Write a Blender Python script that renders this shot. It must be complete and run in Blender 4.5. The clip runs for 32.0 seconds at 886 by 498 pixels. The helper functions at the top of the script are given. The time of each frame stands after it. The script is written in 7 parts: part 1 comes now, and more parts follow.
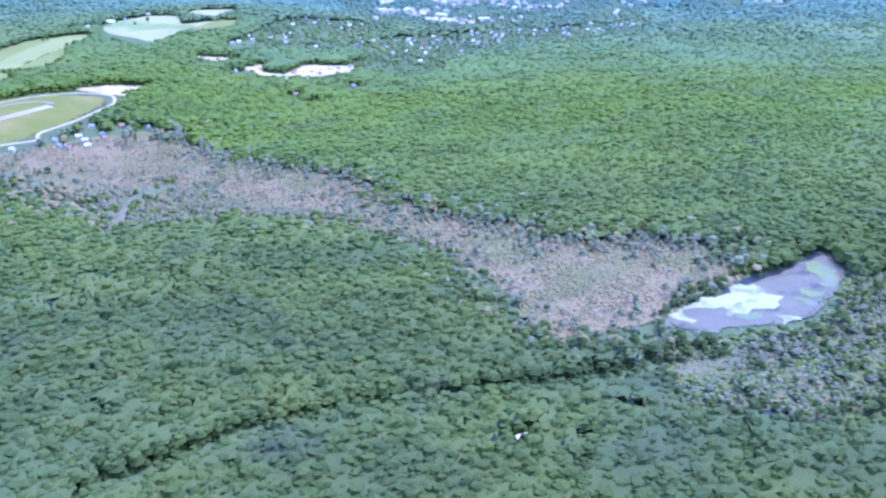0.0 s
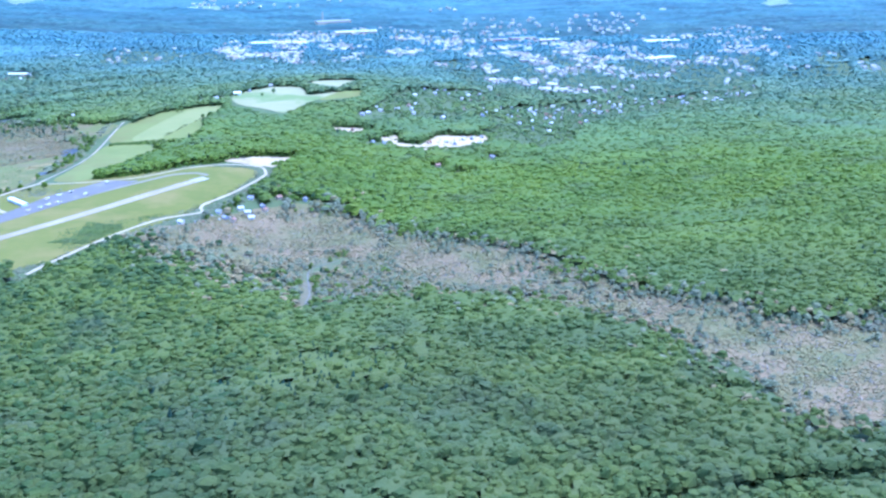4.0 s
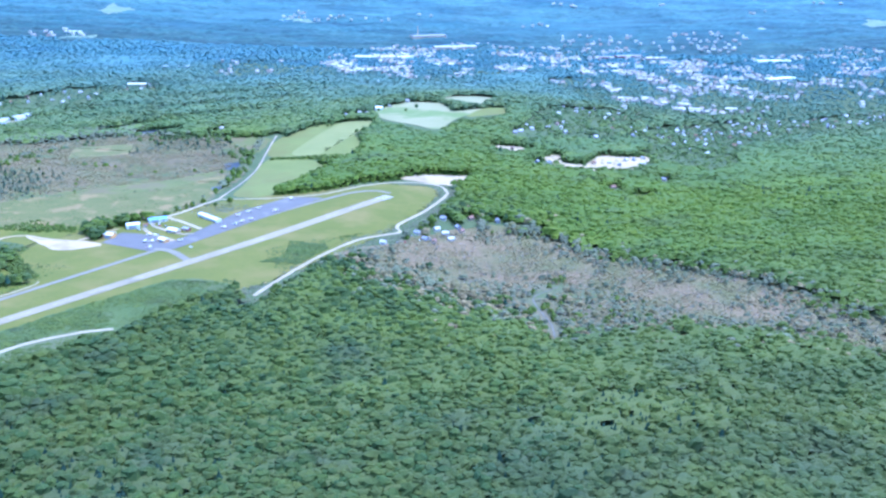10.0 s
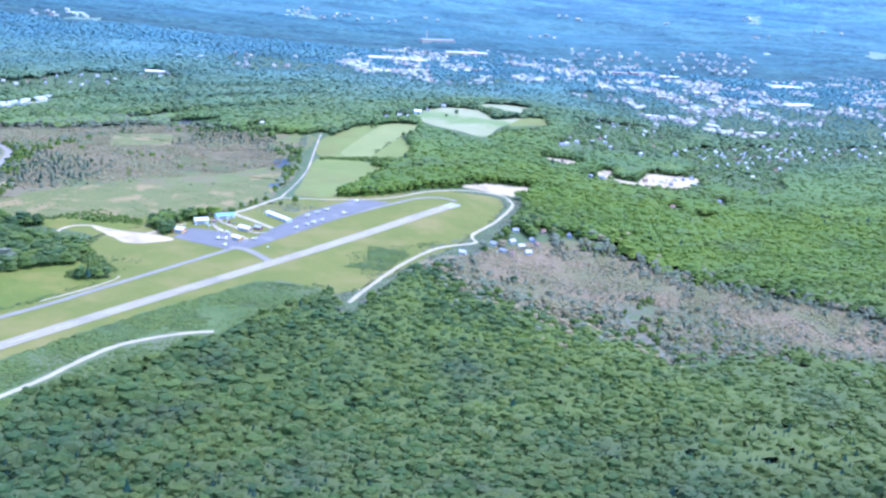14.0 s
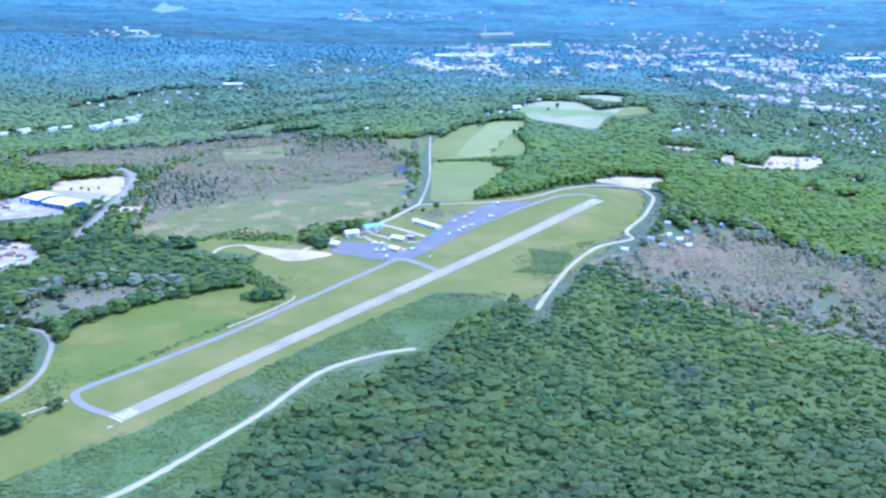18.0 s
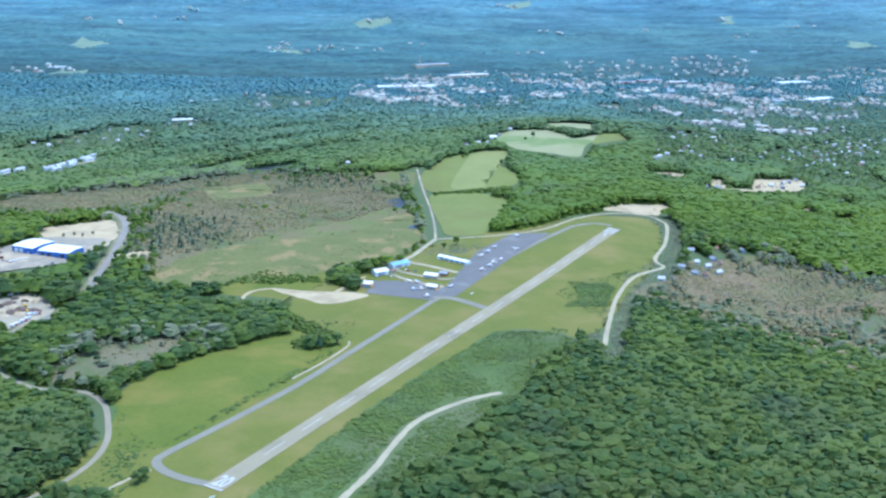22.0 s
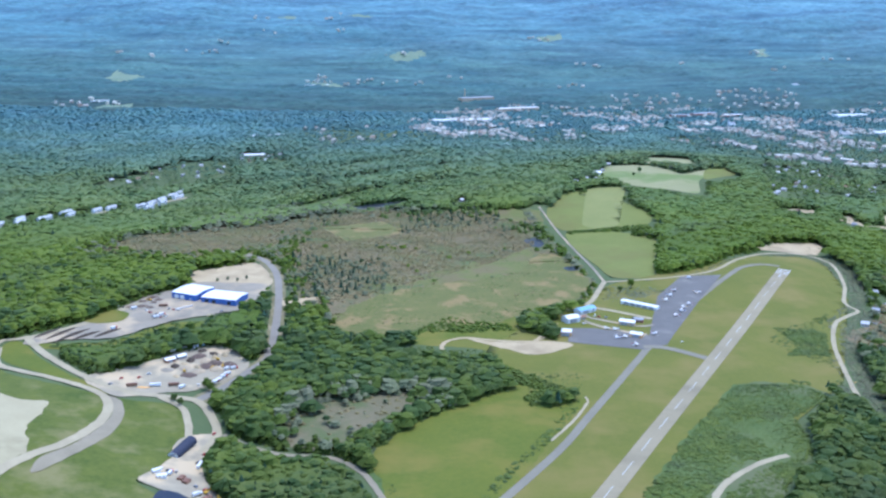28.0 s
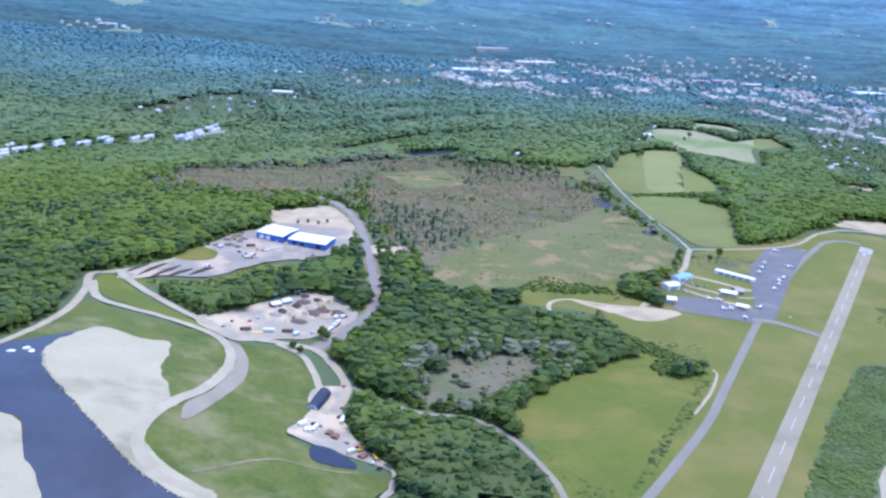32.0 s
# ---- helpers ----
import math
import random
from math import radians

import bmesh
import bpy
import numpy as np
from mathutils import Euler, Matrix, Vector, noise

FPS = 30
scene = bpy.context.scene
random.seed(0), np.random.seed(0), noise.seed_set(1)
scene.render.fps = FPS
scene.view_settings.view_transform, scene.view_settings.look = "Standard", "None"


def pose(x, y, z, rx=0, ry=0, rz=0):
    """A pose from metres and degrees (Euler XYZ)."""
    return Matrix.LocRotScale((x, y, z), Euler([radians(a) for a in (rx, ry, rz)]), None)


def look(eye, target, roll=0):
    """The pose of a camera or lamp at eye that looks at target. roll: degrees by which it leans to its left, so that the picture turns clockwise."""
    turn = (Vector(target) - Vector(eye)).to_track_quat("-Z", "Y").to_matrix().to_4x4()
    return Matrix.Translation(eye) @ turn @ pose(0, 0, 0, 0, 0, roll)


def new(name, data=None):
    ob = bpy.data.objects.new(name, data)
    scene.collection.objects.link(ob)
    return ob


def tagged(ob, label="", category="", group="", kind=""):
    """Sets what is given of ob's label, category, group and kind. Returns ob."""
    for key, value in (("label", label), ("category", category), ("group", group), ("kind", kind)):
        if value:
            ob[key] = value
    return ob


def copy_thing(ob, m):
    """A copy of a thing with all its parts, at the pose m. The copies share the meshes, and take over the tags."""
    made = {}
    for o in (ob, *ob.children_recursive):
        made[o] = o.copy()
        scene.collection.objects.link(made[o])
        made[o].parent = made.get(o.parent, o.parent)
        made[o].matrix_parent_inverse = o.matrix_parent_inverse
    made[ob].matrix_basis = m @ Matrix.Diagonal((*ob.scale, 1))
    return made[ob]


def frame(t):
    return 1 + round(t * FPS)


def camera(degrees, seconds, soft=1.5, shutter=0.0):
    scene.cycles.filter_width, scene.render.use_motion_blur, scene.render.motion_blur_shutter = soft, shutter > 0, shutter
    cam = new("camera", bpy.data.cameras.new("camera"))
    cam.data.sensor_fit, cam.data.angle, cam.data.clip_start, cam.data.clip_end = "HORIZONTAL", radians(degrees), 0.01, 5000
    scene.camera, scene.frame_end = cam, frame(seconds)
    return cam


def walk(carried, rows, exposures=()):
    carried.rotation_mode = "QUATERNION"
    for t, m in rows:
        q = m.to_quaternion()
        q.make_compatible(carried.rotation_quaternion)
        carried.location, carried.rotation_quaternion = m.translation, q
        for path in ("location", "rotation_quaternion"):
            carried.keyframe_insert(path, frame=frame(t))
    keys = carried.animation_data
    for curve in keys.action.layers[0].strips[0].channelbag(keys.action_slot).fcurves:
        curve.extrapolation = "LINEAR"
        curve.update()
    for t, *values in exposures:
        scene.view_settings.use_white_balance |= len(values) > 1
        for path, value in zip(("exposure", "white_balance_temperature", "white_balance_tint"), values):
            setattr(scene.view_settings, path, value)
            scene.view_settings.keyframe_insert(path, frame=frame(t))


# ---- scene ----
cam = camera(47.5, 32.0, soft=2.5)
PATH = [
    (0, (74.73, -12.88, 350.18), (84.74, 792.13, 20.45), 1.03),
    (0.5, (55.33, -10.18, 350.26), (42.80, 798.23, 28.97), -0.05),
    (1, (36.10, -7.39, 350.35), (24.71, 799.97, 26.19), 0.43),
    (1.5, (17.23, -4.35, 350.44), (0.52, 809.10, 42.46), -0.23),
    (2, (-1.57, -1.30, 350.61), (-2.70, 813.01, 44.28), 1.43),
    (2.5, (-20.10, 1.91, 350.70), (-25.84, 828.67, 79.95), -0.41),
    (3, (-38.45, 5.13, 350.78), (-60.03, 830.76, 77.34), 0.17),
    (3.5, (-56.72, 8.44, 350.78), (-79.43, 832.68, 73.25), 0.54),
    (5.5, (-128.76, 21.84, 350.26), (-199.06, 843.38, 72.64), -0.89),
    (6, (-146.59, 25.23, 349.91), (-221.07, 850.34, 84.39), -0.87),
    (6.5, (-164.43, 28.54, 349.48), (-267.35, 857.21, 105.18), -3.13),
    (7, (-182.18, 31.93, 348.96), (-263.87, 858.86, 91.26), -1.45),
    (7.5, (-199.93, 35.23, 348.26), (-279.97, 866.00, 102.83), -1.22),
    (8, (-217.59, 38.54, 347.56), (-284.75, 868.61, 95.79), -0.57),
    (8.5, (-235.34, 41.85, 346.78), (-286.14, 866.35, 73.86), 1.23),
    (9, (-253.08, 45.07, 345.91), (-308.76, 868.52, 70.56), 1.06),
    (9.5, (-270.83, 48.37, 344.95), (-340.69, 874.96, 82.82), -0.00),
    (10, (-288.58, 51.59, 343.91), (-344.35, 877.92, 77.52), 1.06),
    (10.5, (-306.33, 54.90, 342.78), (-322.07, 878.70, 63.51), 2.33),
    (11, (-324.16, 58.12, 341.56), (-325.81, 881.66, 60.99), 2.76),
    (11.5, (-341.91, 61.42, 340.34), (-338.95, 879.83, 45.15), 4.92),
    (12, (-359.75, 64.73, 339.04), (-347.30, 893.92, 76.04), 6.27),
    (12.5, (-377.67, 68.03, 337.73), (-410.47, 896.62, 74.56), 5.39),
    (13, (-395.50, 71.43, 336.34), (-438.22, 887.75, 38.45), 6.67),
    (13.5, (-413.42, 74.91, 334.95), (-436.04, 905.24, 76.30), 4.90),
    (14, (-431.43, 78.39, 333.56), (-450.05, 908.19, 72.91), 4.95),
    (14.5, (-449.36, 81.95, 332.08), (-474.15, 908.11, 60.73), 5.40),
    (16.5, (-521.39, 97.00, 326.51), (-546.36, 920.55, 47.15), 3.11),
    (17, (-539.40, 101.09, 325.21), (-563.76, 921.42, 36.63), 3.33),
    (17.5, (-557.41, 105.27, 323.90), (-597.52, 927.51, 42.46), 1.63),
    (18, (-575.42, 109.53, 322.68), (-619.18, 936.99, 57.42), 0.97),
    (18.5, (-593.43, 113.97, 321.46), (-631.53, 925.33, 9.74), 1.41),
    (19, (-611.44, 118.58, 320.33), (-651.54, 934.64, 21.49), 0.56),
    (19.5, (-629.36, 123.28, 319.29), (-655.54, 944.99, 34.63), 2.06),
    (20, (-647.28, 128.15, 318.33), (-667.03, 958.04, 57.94), 2.09),
    (20.5, (-665.20, 133.20, 317.38), (-662.94, 979.62, 116.32), 1.16),
    (21, (-683.04, 138.33, 316.51), (-657.55, 985.62, 120.84), -0.32),
    (21.5, (-700.87, 143.64, 315.72), (-674.25, 974.40, 58.73), 1.44),
    (22, (-718.62, 149.12, 315.03), (-676.16, 984.49, 75.78), 0.66),
    (22.5, (-736.37, 154.77, 314.33), (-711.57, 1002.33, 119.62), -1.39),
    (23, (-753.94, 160.51, 313.72), (-721.93, 1011.46, 135.63), -1.70),
    (23.5, (-771.52, 166.43, 313.20), (-713.57, 1013.29, 122.58), -0.96),
    (24, (-789.09, 172.43, 312.76), (-732.37, 1015.64, 106.14), 0.17),
    (24.5, (-806.49, 178.52, 312.33), (-731.67, 1022.77, 115.71), 0.45),
    (26.5, (-875.31, 203.84, 310.68), (-787.70, 1049.92, 127.98), 0.66),
    (27, (-892.36, 210.28, 310.15), (-826.41, 1054.53, 110.84), 0.54),
    (27.5, (-909.24, 216.63, 309.72), (-848.16, 1059.66, 103.44), 0.66),
    (28, (-926.03, 222.98, 309.11), (-868.43, 1064.62, 96.40), 0.67),
    (28.5, (-942.64, 229.25, 308.42), (-885.40, 1065.23, 74.12), 0.92),
    (29, (-959.26, 235.42, 307.55), (-898.54, 1069.93, 68.90), 0.78),
    (29.5, (-975.79, 241.51, 306.50), (-909.32, 1073.93, 62.55), 1.61),
    (30, (-992.15, 247.34, 305.28), (-933.86, 1080.54, 61.86), 1.44),
    (30.5, (-1008.42, 252.91, 303.89), (-941.86, 1090.20, 77.00), 2.43),
    (31, (-1024.69, 258.22, 302.15), (-958.48, 1095.50, 75.25), 3.34),
    (31.5, (-1040.78, 263.18, 300.06), (-965.44, 1096.46, 61.60), 4.00),
    (32, (-1056.79, 267.79, 297.63), (-965.26, 1095.16, 44.72), 5.06),
]
EXPOSURES = [(0.0, 2.09, 4575, 36), (1.0, 2.09, 4290, 23), (2.0, 2.09, 4410, 21), (3.0, 2.09, 4470, 19), (6.0, 2.05, 4570, 21), (9.0, 1.99, 4570, 20), (10.0, 1.96, 4550, 20), (11.0, 1.97, 4530, 19), (13.0, 2.01, 4490, 22), (14.0, 1.99, 4830, 25), (17.0, 1.93, 4410, 21), (18.0, 1.85, 4430, 22), (19.0, 1.88, 4980, 6), (20.0, 1.86, 5000, 5), (22.0, 1.46, 5183, 5), (23.0, 1.4, 5280, 5), (24.0, 1.29, 5300, 7), (24.5, 1.3, 5300, 9), (25.5, 0.5, 5270, 11), (26.0, 0.15, 5220, 12), (26.5, -0.05, 5120, 9), (26.7, 0.25, 5200, 10), (27.0, 0.89, 5360, 12), (28.0, 1.24, 5410, 13), (29.0, 1.33, 5392, 13), (30.0, 1.39, 5350, 17), (31.0, 1.39, 5287, 20), (32.0, 1.37, 5225, 24)]
walk(cam, [(t, look(eye, target, roll)) for t, eye, target, roll in PATH], EXPOSURES)

# ---- daylight: hazy summer noon, sun high beyond the town ----
SUN_DIR = Vector((0.22, 0.18, 0.96)).normalized()
world = bpy.data.worlds.new("sky")
scene.world = world
world.use_nodes = True
wn, wl = world.node_tree.nodes, world.node_tree.links
sky = wn.new("ShaderNodeTexSky")
sky.sky_type = "NISHITA"
sky.sun_disc = False
sky.sun_elevation = math.asin(SUN_DIR.z)
sky.sun_rotation = math.atan2(SUN_DIR.x, SUN_DIR.y)
sky.altitude = 600
sky.air_density, sky.dust_density, sky.ozone_density = 1.0, 1.4, 1.5
wl.new(sky.outputs["Color"], wn["Background"].inputs["Color"])
wn["Background"].inputs["Strength"].default_value = 0.15
sun_data = bpy.data.lights.new("sun", "SUN")
sun_data.energy, sun_data.angle, sun_data.color = 1.15, radians(40), (1.0, 0.96, 0.88)
sun = new("sun", sun_data)
sun.matrix_world = look(SUN_DIR * 3000, (0, 0, 0))

# ---- materials ----


def nodes_of(name):
    m = bpy.data.materials.new(name)
    m.use_nodes = True
    nt = m.node_tree
    return m, nt.nodes, nt.links, nt.nodes["Principled BSDF"]


def noise_node(nodes, links, position, scale, detail=4.0, rough=0.6):
    n = nodes.new("ShaderNodeTexNoise")
    n.inputs["Scale"].default_value = scale
    n.inputs["Detail"].default_value = detail
    n.inputs["Roughness"].default_value = rough
    links.new(position, n.inputs["Vector"])
    return n


def mixed(nodes, links, factor, a, b, lo=0.0, hi=1.0):
    """Colour a to colour b by a factor socket stretched from lo..hi."""
    r = nodes.new("ShaderNodeMapRange")
    r.inputs["From Min"].default_value, r.inputs["From Max"].default_value = lo, hi
    links.new(factor, r.inputs["Value"])
    x = nodes.new("ShaderNodeMix")
    x.data_type = "RGBA"
    links.new(r.outputs["Result"], x.inputs["Factor"])
    for socket, value in ((x.inputs[6], a), (x.inputs[7], b)):
        if isinstance(value, tuple):
            socket.default_value = (*value, 1)
        else:
            links.new(value, socket)
    return x.outputs[2]


def surface(name, a, b, c=None, broad=0.02, fine=0.5, patch=0.008, patch_at=(0.5, 0.62), rough=0.9, bump=0.3, metal=0.0, spec=0.2):
    """A weathered surface: colours a and b mixed at two scales, c in broad patches."""
    m, nodes, links, p = nodes_of(name)
    pos = nodes.new("ShaderNodeNewGeometry").outputs["Position"]
    n1 = noise_node(nodes, links, pos, broad, 5.0)
    n2 = noise_node(nodes, links, pos, fine, 3.0, 0.7)
    half = nodes.new("ShaderNodeMath")
    half.operation = "MULTIPLY_ADD"
    links.new(n1.outputs["Fac"], half.inputs[0])
    half.inputs[1].default_value = 0.6
    s = nodes.new("ShaderNodeMath")
    s.operation = "MULTIPLY"
    links.new(n2.outputs["Fac"], s.inputs[0])
    s.inputs[1].default_value = 0.4
    links.new(s.outputs[0], half.inputs[2])
    col = mixed(nodes, links, half.outputs[0], a, b, 0.33, 0.67)
    if c:
        n3 = noise_node(nodes, links, pos, patch, 4.0)
        col = mixed(nodes, links, n3.outputs["Fac"], col, c, *patch_at)
    links.new(col, p.inputs["Base Color"])
    p.inputs["Roughness"].default_value = rough
    p.inputs["Metallic"].default_value = metal
    p.inputs["Specular IOR Level"].default_value = spec
    if bump:
        bp = nodes.new("ShaderNodeBump")
        bp.inputs["Strength"].default_value = bump
        bp.inputs["Distance"].default_value = 0.3
        links.new(n2.outputs["Fac"], bp.inputs["Height"])
        links.new(bp.outputs["Normal"], p.inputs["Normal"])
    return m


def foliage(name, dark, light, odd, stand=0.006, leaf=0.9, patchy=1.0, drift=(), stretch=None, banded=0.12):
    """Leaves: each crown its own shade, whole stands drift, leaf clumps in small."""
    m, nodes, links, p = nodes_of(name)
    g = nodes.new("ShaderNodeNewGeometry")
    pos = g.outputs["Position"]
    if stretch:
        # noise squeezed in depth so the far slope looks foreshortened to the camera
        scaled = nodes.new("ShaderNodeVectorMath")
        scaled.operation = "MULTIPLY"
        links.new(pos, scaled.inputs[0])
        scaled.inputs[1].default_value = stretch
        pos = scaled.outputs[0]
    n1 = noise_node(nodes, links, pos, leaf, 8.0 if stretch else 3.0, 0.75 if stretch else 0.7)
    n2 = noise_node(nodes, links, pos, stand, 4.0)
    n3 = noise_node(nodes, links, pos, 0.11, 2.0)
    dull = tuple(0.5 * (v + 0.375 * (odd[0] + odd[1])) for v in odd)
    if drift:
        # distance haze put into the leaf colours: (y from, y to, dark, light, odd)
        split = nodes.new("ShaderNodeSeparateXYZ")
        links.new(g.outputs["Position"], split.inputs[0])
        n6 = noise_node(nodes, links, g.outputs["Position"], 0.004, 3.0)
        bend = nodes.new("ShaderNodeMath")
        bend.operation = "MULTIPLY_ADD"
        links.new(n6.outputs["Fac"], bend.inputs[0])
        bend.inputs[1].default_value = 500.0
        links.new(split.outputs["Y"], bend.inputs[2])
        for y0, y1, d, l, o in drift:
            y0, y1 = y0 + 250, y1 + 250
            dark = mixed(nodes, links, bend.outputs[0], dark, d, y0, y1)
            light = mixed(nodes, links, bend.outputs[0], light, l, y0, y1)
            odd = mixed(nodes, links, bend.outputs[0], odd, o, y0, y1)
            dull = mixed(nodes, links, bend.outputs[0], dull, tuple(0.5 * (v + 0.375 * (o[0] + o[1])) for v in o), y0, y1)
    bands = nodes.new("ShaderNodeMapping")
    bands.inputs["Rotation"].default_value = (0, 0, radians(-42))
    bands.inputs["Scale"].default_value = (1.0, 3.5, 1.0)
    links.new(pos, bands.inputs["Vector"])
    n7 = noise_node(nodes, links, bands.outputs[0], stand * 0.7, 5.0, 0.62)
    both = nodes.new("ShaderNodeMath")
    both.operation = "MULTIPLY_ADD"
    links.new(g.outputs["Random Per Island"], both.inputs[0])
    both.inputs[1].default_value = 0.42
    links.new(n3.outputs["Fac"], both.inputs[2])
    col = mixed(nodes, links, both.outputs[0], dark, light, 0.40, 1.02)
    col = mixed(nodes, links, n2.outputs["Fac"], col, odd, 0.42, 0.80)
    n4 = noise_node(nodes, links, pos, stand * 3.1, 3.0)
    col = mixed(nodes, links, n4.outputs["Fac"], col, light, 0.52, 0.85)
    n5 = noise_node(nodes, links, pos, stand * 1.7, 5.0, 0.7)
    col = mixed(nodes, links, n5.outputs["Fac"], col, dull, 0.54, 0.84)
    mul = nodes.new("ShaderNodeMix")
    mul.data_type, mul.blend_type = "RGBA", "MULTIPLY"
    mul.inputs["Factor"].default_value = 1.0
    shade = mixed(nodes, links, n1.outputs["Fac"], (1 - 0.16 * patchy, 1 - 0.15 * patchy, 1 - 0.16 * patchy), (1 + 0.13 * patchy, 1 + 0.13 * patchy, 1 + 0.10 * patchy), 0.3, 0.7)
    links.new(col, mul.inputs[6])
    links.new(shade, mul.inputs[7])
    # older and younger stands run in bands along the valley
    aged = nodes.new("ShaderNodeMix")
    aged.data_type, aged.blend_type = "RGBA", "MULTIPLY"
    aged.inputs["Factor"].default_value = 1.0
    links.new(mul.outputs[2], aged.inputs[6])
    links.new(mixed(nodes, links, n7.outputs["Fac"], (1 - banded, 1 - banded, 1 - 0.8 * banded), (1 + 0.8 * banded, 1 + 0.8 * banded, 1 + 0.6 * banded), 0.36, 0.64), aged.inputs[7])
    links.new(aged.outputs[2], p.inputs["Base Color"])
    p.inputs["Roughness"].default_value = 0.7
    p.inputs["Specular IOR Level"].default_value = 0.08
    bp = nodes.new("ShaderNodeBump")
    bp.inputs["Strength"].default_value = 0.5
    bp.inputs["Distance"].default_value = 0.9
    links.new(n1.outputs["Fac"], bp.inputs["Height"])
    links.new(bp.outputs["Normal"], p.inputs["Normal"])
    return m


def painted(name, colour, rough=0.5, metal=0.0, vary=0.12, scale=0.6):
    """Paint or sheet metal with slight dirt."""
    dark = tuple(v * (1 - vary) for v in colour)
    light = tuple(min(1, v * (1 + vary)) for v in colour)
    return surface(name, dark, light, broad=scale, fine=scale * 6, rough=rough, bump=0.0, metal=metal, spec=0.4)


def several(name, first, second, third, rough=0.7):
    """House paint that differs from building to building."""
    m, nodes, links, p = nodes_of(name)
    g = nodes.new("ShaderNodeNewGeometry")
    col = mixed(nodes, links, g.outputs["Random Per Island"], first, second, 0.0, 0.6)
    col = mixed(nodes, links, g.outputs["Random Per Island"], col, third, 0.88, 0.90)
    n = noise_node(nodes, links, g.outputs["Position"], 0.4)
    col = mixed(nodes, links, n.outputs["Fac"], col, (0.25, 0.24, 0.23), 0.62, 1.2)
    links.new(col, p.inputs["Base Color"])
    p.inputs["Roughness"].default_value = rough
    return m


M_FLOOR = surface("forest_floor", (0.085, 0.120, 0.050), (0.115, 0.145, 0.062), rough=1.0, bump=0.4)
M_MOWN = surface("mown_grass", (0.120, 0.136, 0.023), (0.169, 0.164, 0.031), (0.208, 0.176, 0.049), broad=0.015, fine=0.35, patch=0.014, patch_at=(0.48, 0.68))
M_FIELD = surface("pasture_grass", (0.091, 0.126, 0.016), (0.151, 0.159, 0.023), (0.183, 0.165, 0.033), broad=0.016, fine=0.25, patch=0.018, patch_at=(0.47, 0.64))
M_CAP = surface("landfill_grass", (0.066, 0.098, 0.016), (0.138, 0.152, 0.028), (0.205, 0.190, 0.075), broad=0.04, fine=0.25, patch=0.028, patch_at=(0.52, 0.72))
M_HAY = surface("hay_field", (0.153, 0.179, 0.043), (0.198, 0.213, 0.055), (0.170, 0.170, 0.046), broad=0.02, fine=0.3)
M_HAYCUT = surface("cut_hay", (0.203, 0.220, 0.069), (0.251, 0.254, 0.084), broad=0.02, fine=0.3)
M_DRYHAY = surface("dry_hay_field", (0.24, 0.25, 0.11), (0.33, 0.31, 0.16), (0.17, 0.22, 0.07), broad=0.01, fine=0.2, patch=0.006, patch_at=(0.54, 0.6))
# field green paled towards blue: distance haze put into the base colour
M_HAZEFIELD = surface("hazed_far_field", (0.155, 0.225, 0.160), (0.22, 0.285, 0.195), broad=0.02, fine=0.1)
M_SCRUB = surface("scrub_ground", (0.078, 0.126, 0.036), (0.118, 0.155, 0.048), (0.130, 0.145, 0.066), broad=0.03, fine=0.5)
M_MARSH = surface("marsh", (0.117, 0.133, 0.038), (0.170, 0.160, 0.050), (0.252, 0.190, 0.077), broad=0.03, fine=0.25, patch=0.028, patch_at=(0.52, 0.61))
M_BROWN = surface("dead_swamp", (0.181, 0.138, 0.073), (0.273, 0.196, 0.108), (0.152, 0.149, 0.059), broad=0.05, fine=0.3, patch=0.018, patch_at=(0.42, 0.62))
M_BROWN_W = surface("brown_bog", (0.128, 0.113, 0.056), (0.218, 0.169, 0.091), (0.114, 0.140, 0.049), broad=0.05, fine=0.25, patch=0.012, patch_at=(0.44, 0.60))
M_OLIVE = surface("olive_meadow", (0.140, 0.134, 0.069), (0.201, 0.168, 0.099), (0.111, 0.137, 0.053), broad=0.03, fine=0.3, patch=0.02, patch_at=(0.47, 0.62))
M_WET = surface("wet_meadow", (0.118, 0.143, 0.039), (0.168, 0.168, 0.052), (0.168, 0.141, 0.062), broad=0.03, fine=0.3, patch=0.02, patch_at=(0.46, 0.62))
M_VERGE = surface("dry_verge", (0.150, 0.145, 0.062), (0.235, 0.205, 0.105), (0.30, 0.25, 0.15), broad=0.05, fine=0.4, patch=0.04, patch_at=(0.5, 0.62))
M_SCRAP = surface("dark_scrap", (0.095, 0.072, 0.058), (0.20, 0.140, 0.105), broad=0.4, fine=2.0, bump=0.6)
M_SAND = surface("sand", (0.400, 0.309, 0.176), (0.520, 0.416, 0.254), (0.320, 0.250, 0.146), broad=0.05, fine=0.6, patch=0.03, patch_at=(0.5, 0.7))
M_FILLSAND = surface("cover_sand", (0.370, 0.324, 0.192), (0.439, 0.385, 0.235), (0.270, 0.235, 0.137), broad=0.03, fine=0.5, patch=0.02, patch_at=(0.54, 0.72))
M_GRAVEL = surface("gravel", (0.235, 0.206, 0.153), (0.350, 0.304, 0.225), (0.460, 0.363, 0.234), broad=0.04, fine=0.8, patch=0.022, patch_at=(0.48, 0.6))
M_YARD = surface("yard_gravel", (0.298, 0.257, 0.178), (0.401, 0.347, 0.239), (0.534, 0.420, 0.261), broad=0.05, fine=0.8, patch=0.025, patch_at=(0.48, 0.6))
M_TRACK = surface("gravel_track", (0.323, 0.275, 0.174), (0.444, 0.380, 0.244), broad=0.05, fine=0.8)
M_GREYGRAV = surface("grey_stone", (0.235, 0.204, 0.137), (0.321, 0.275, 0.186), broad=0.05, fine=0.9)
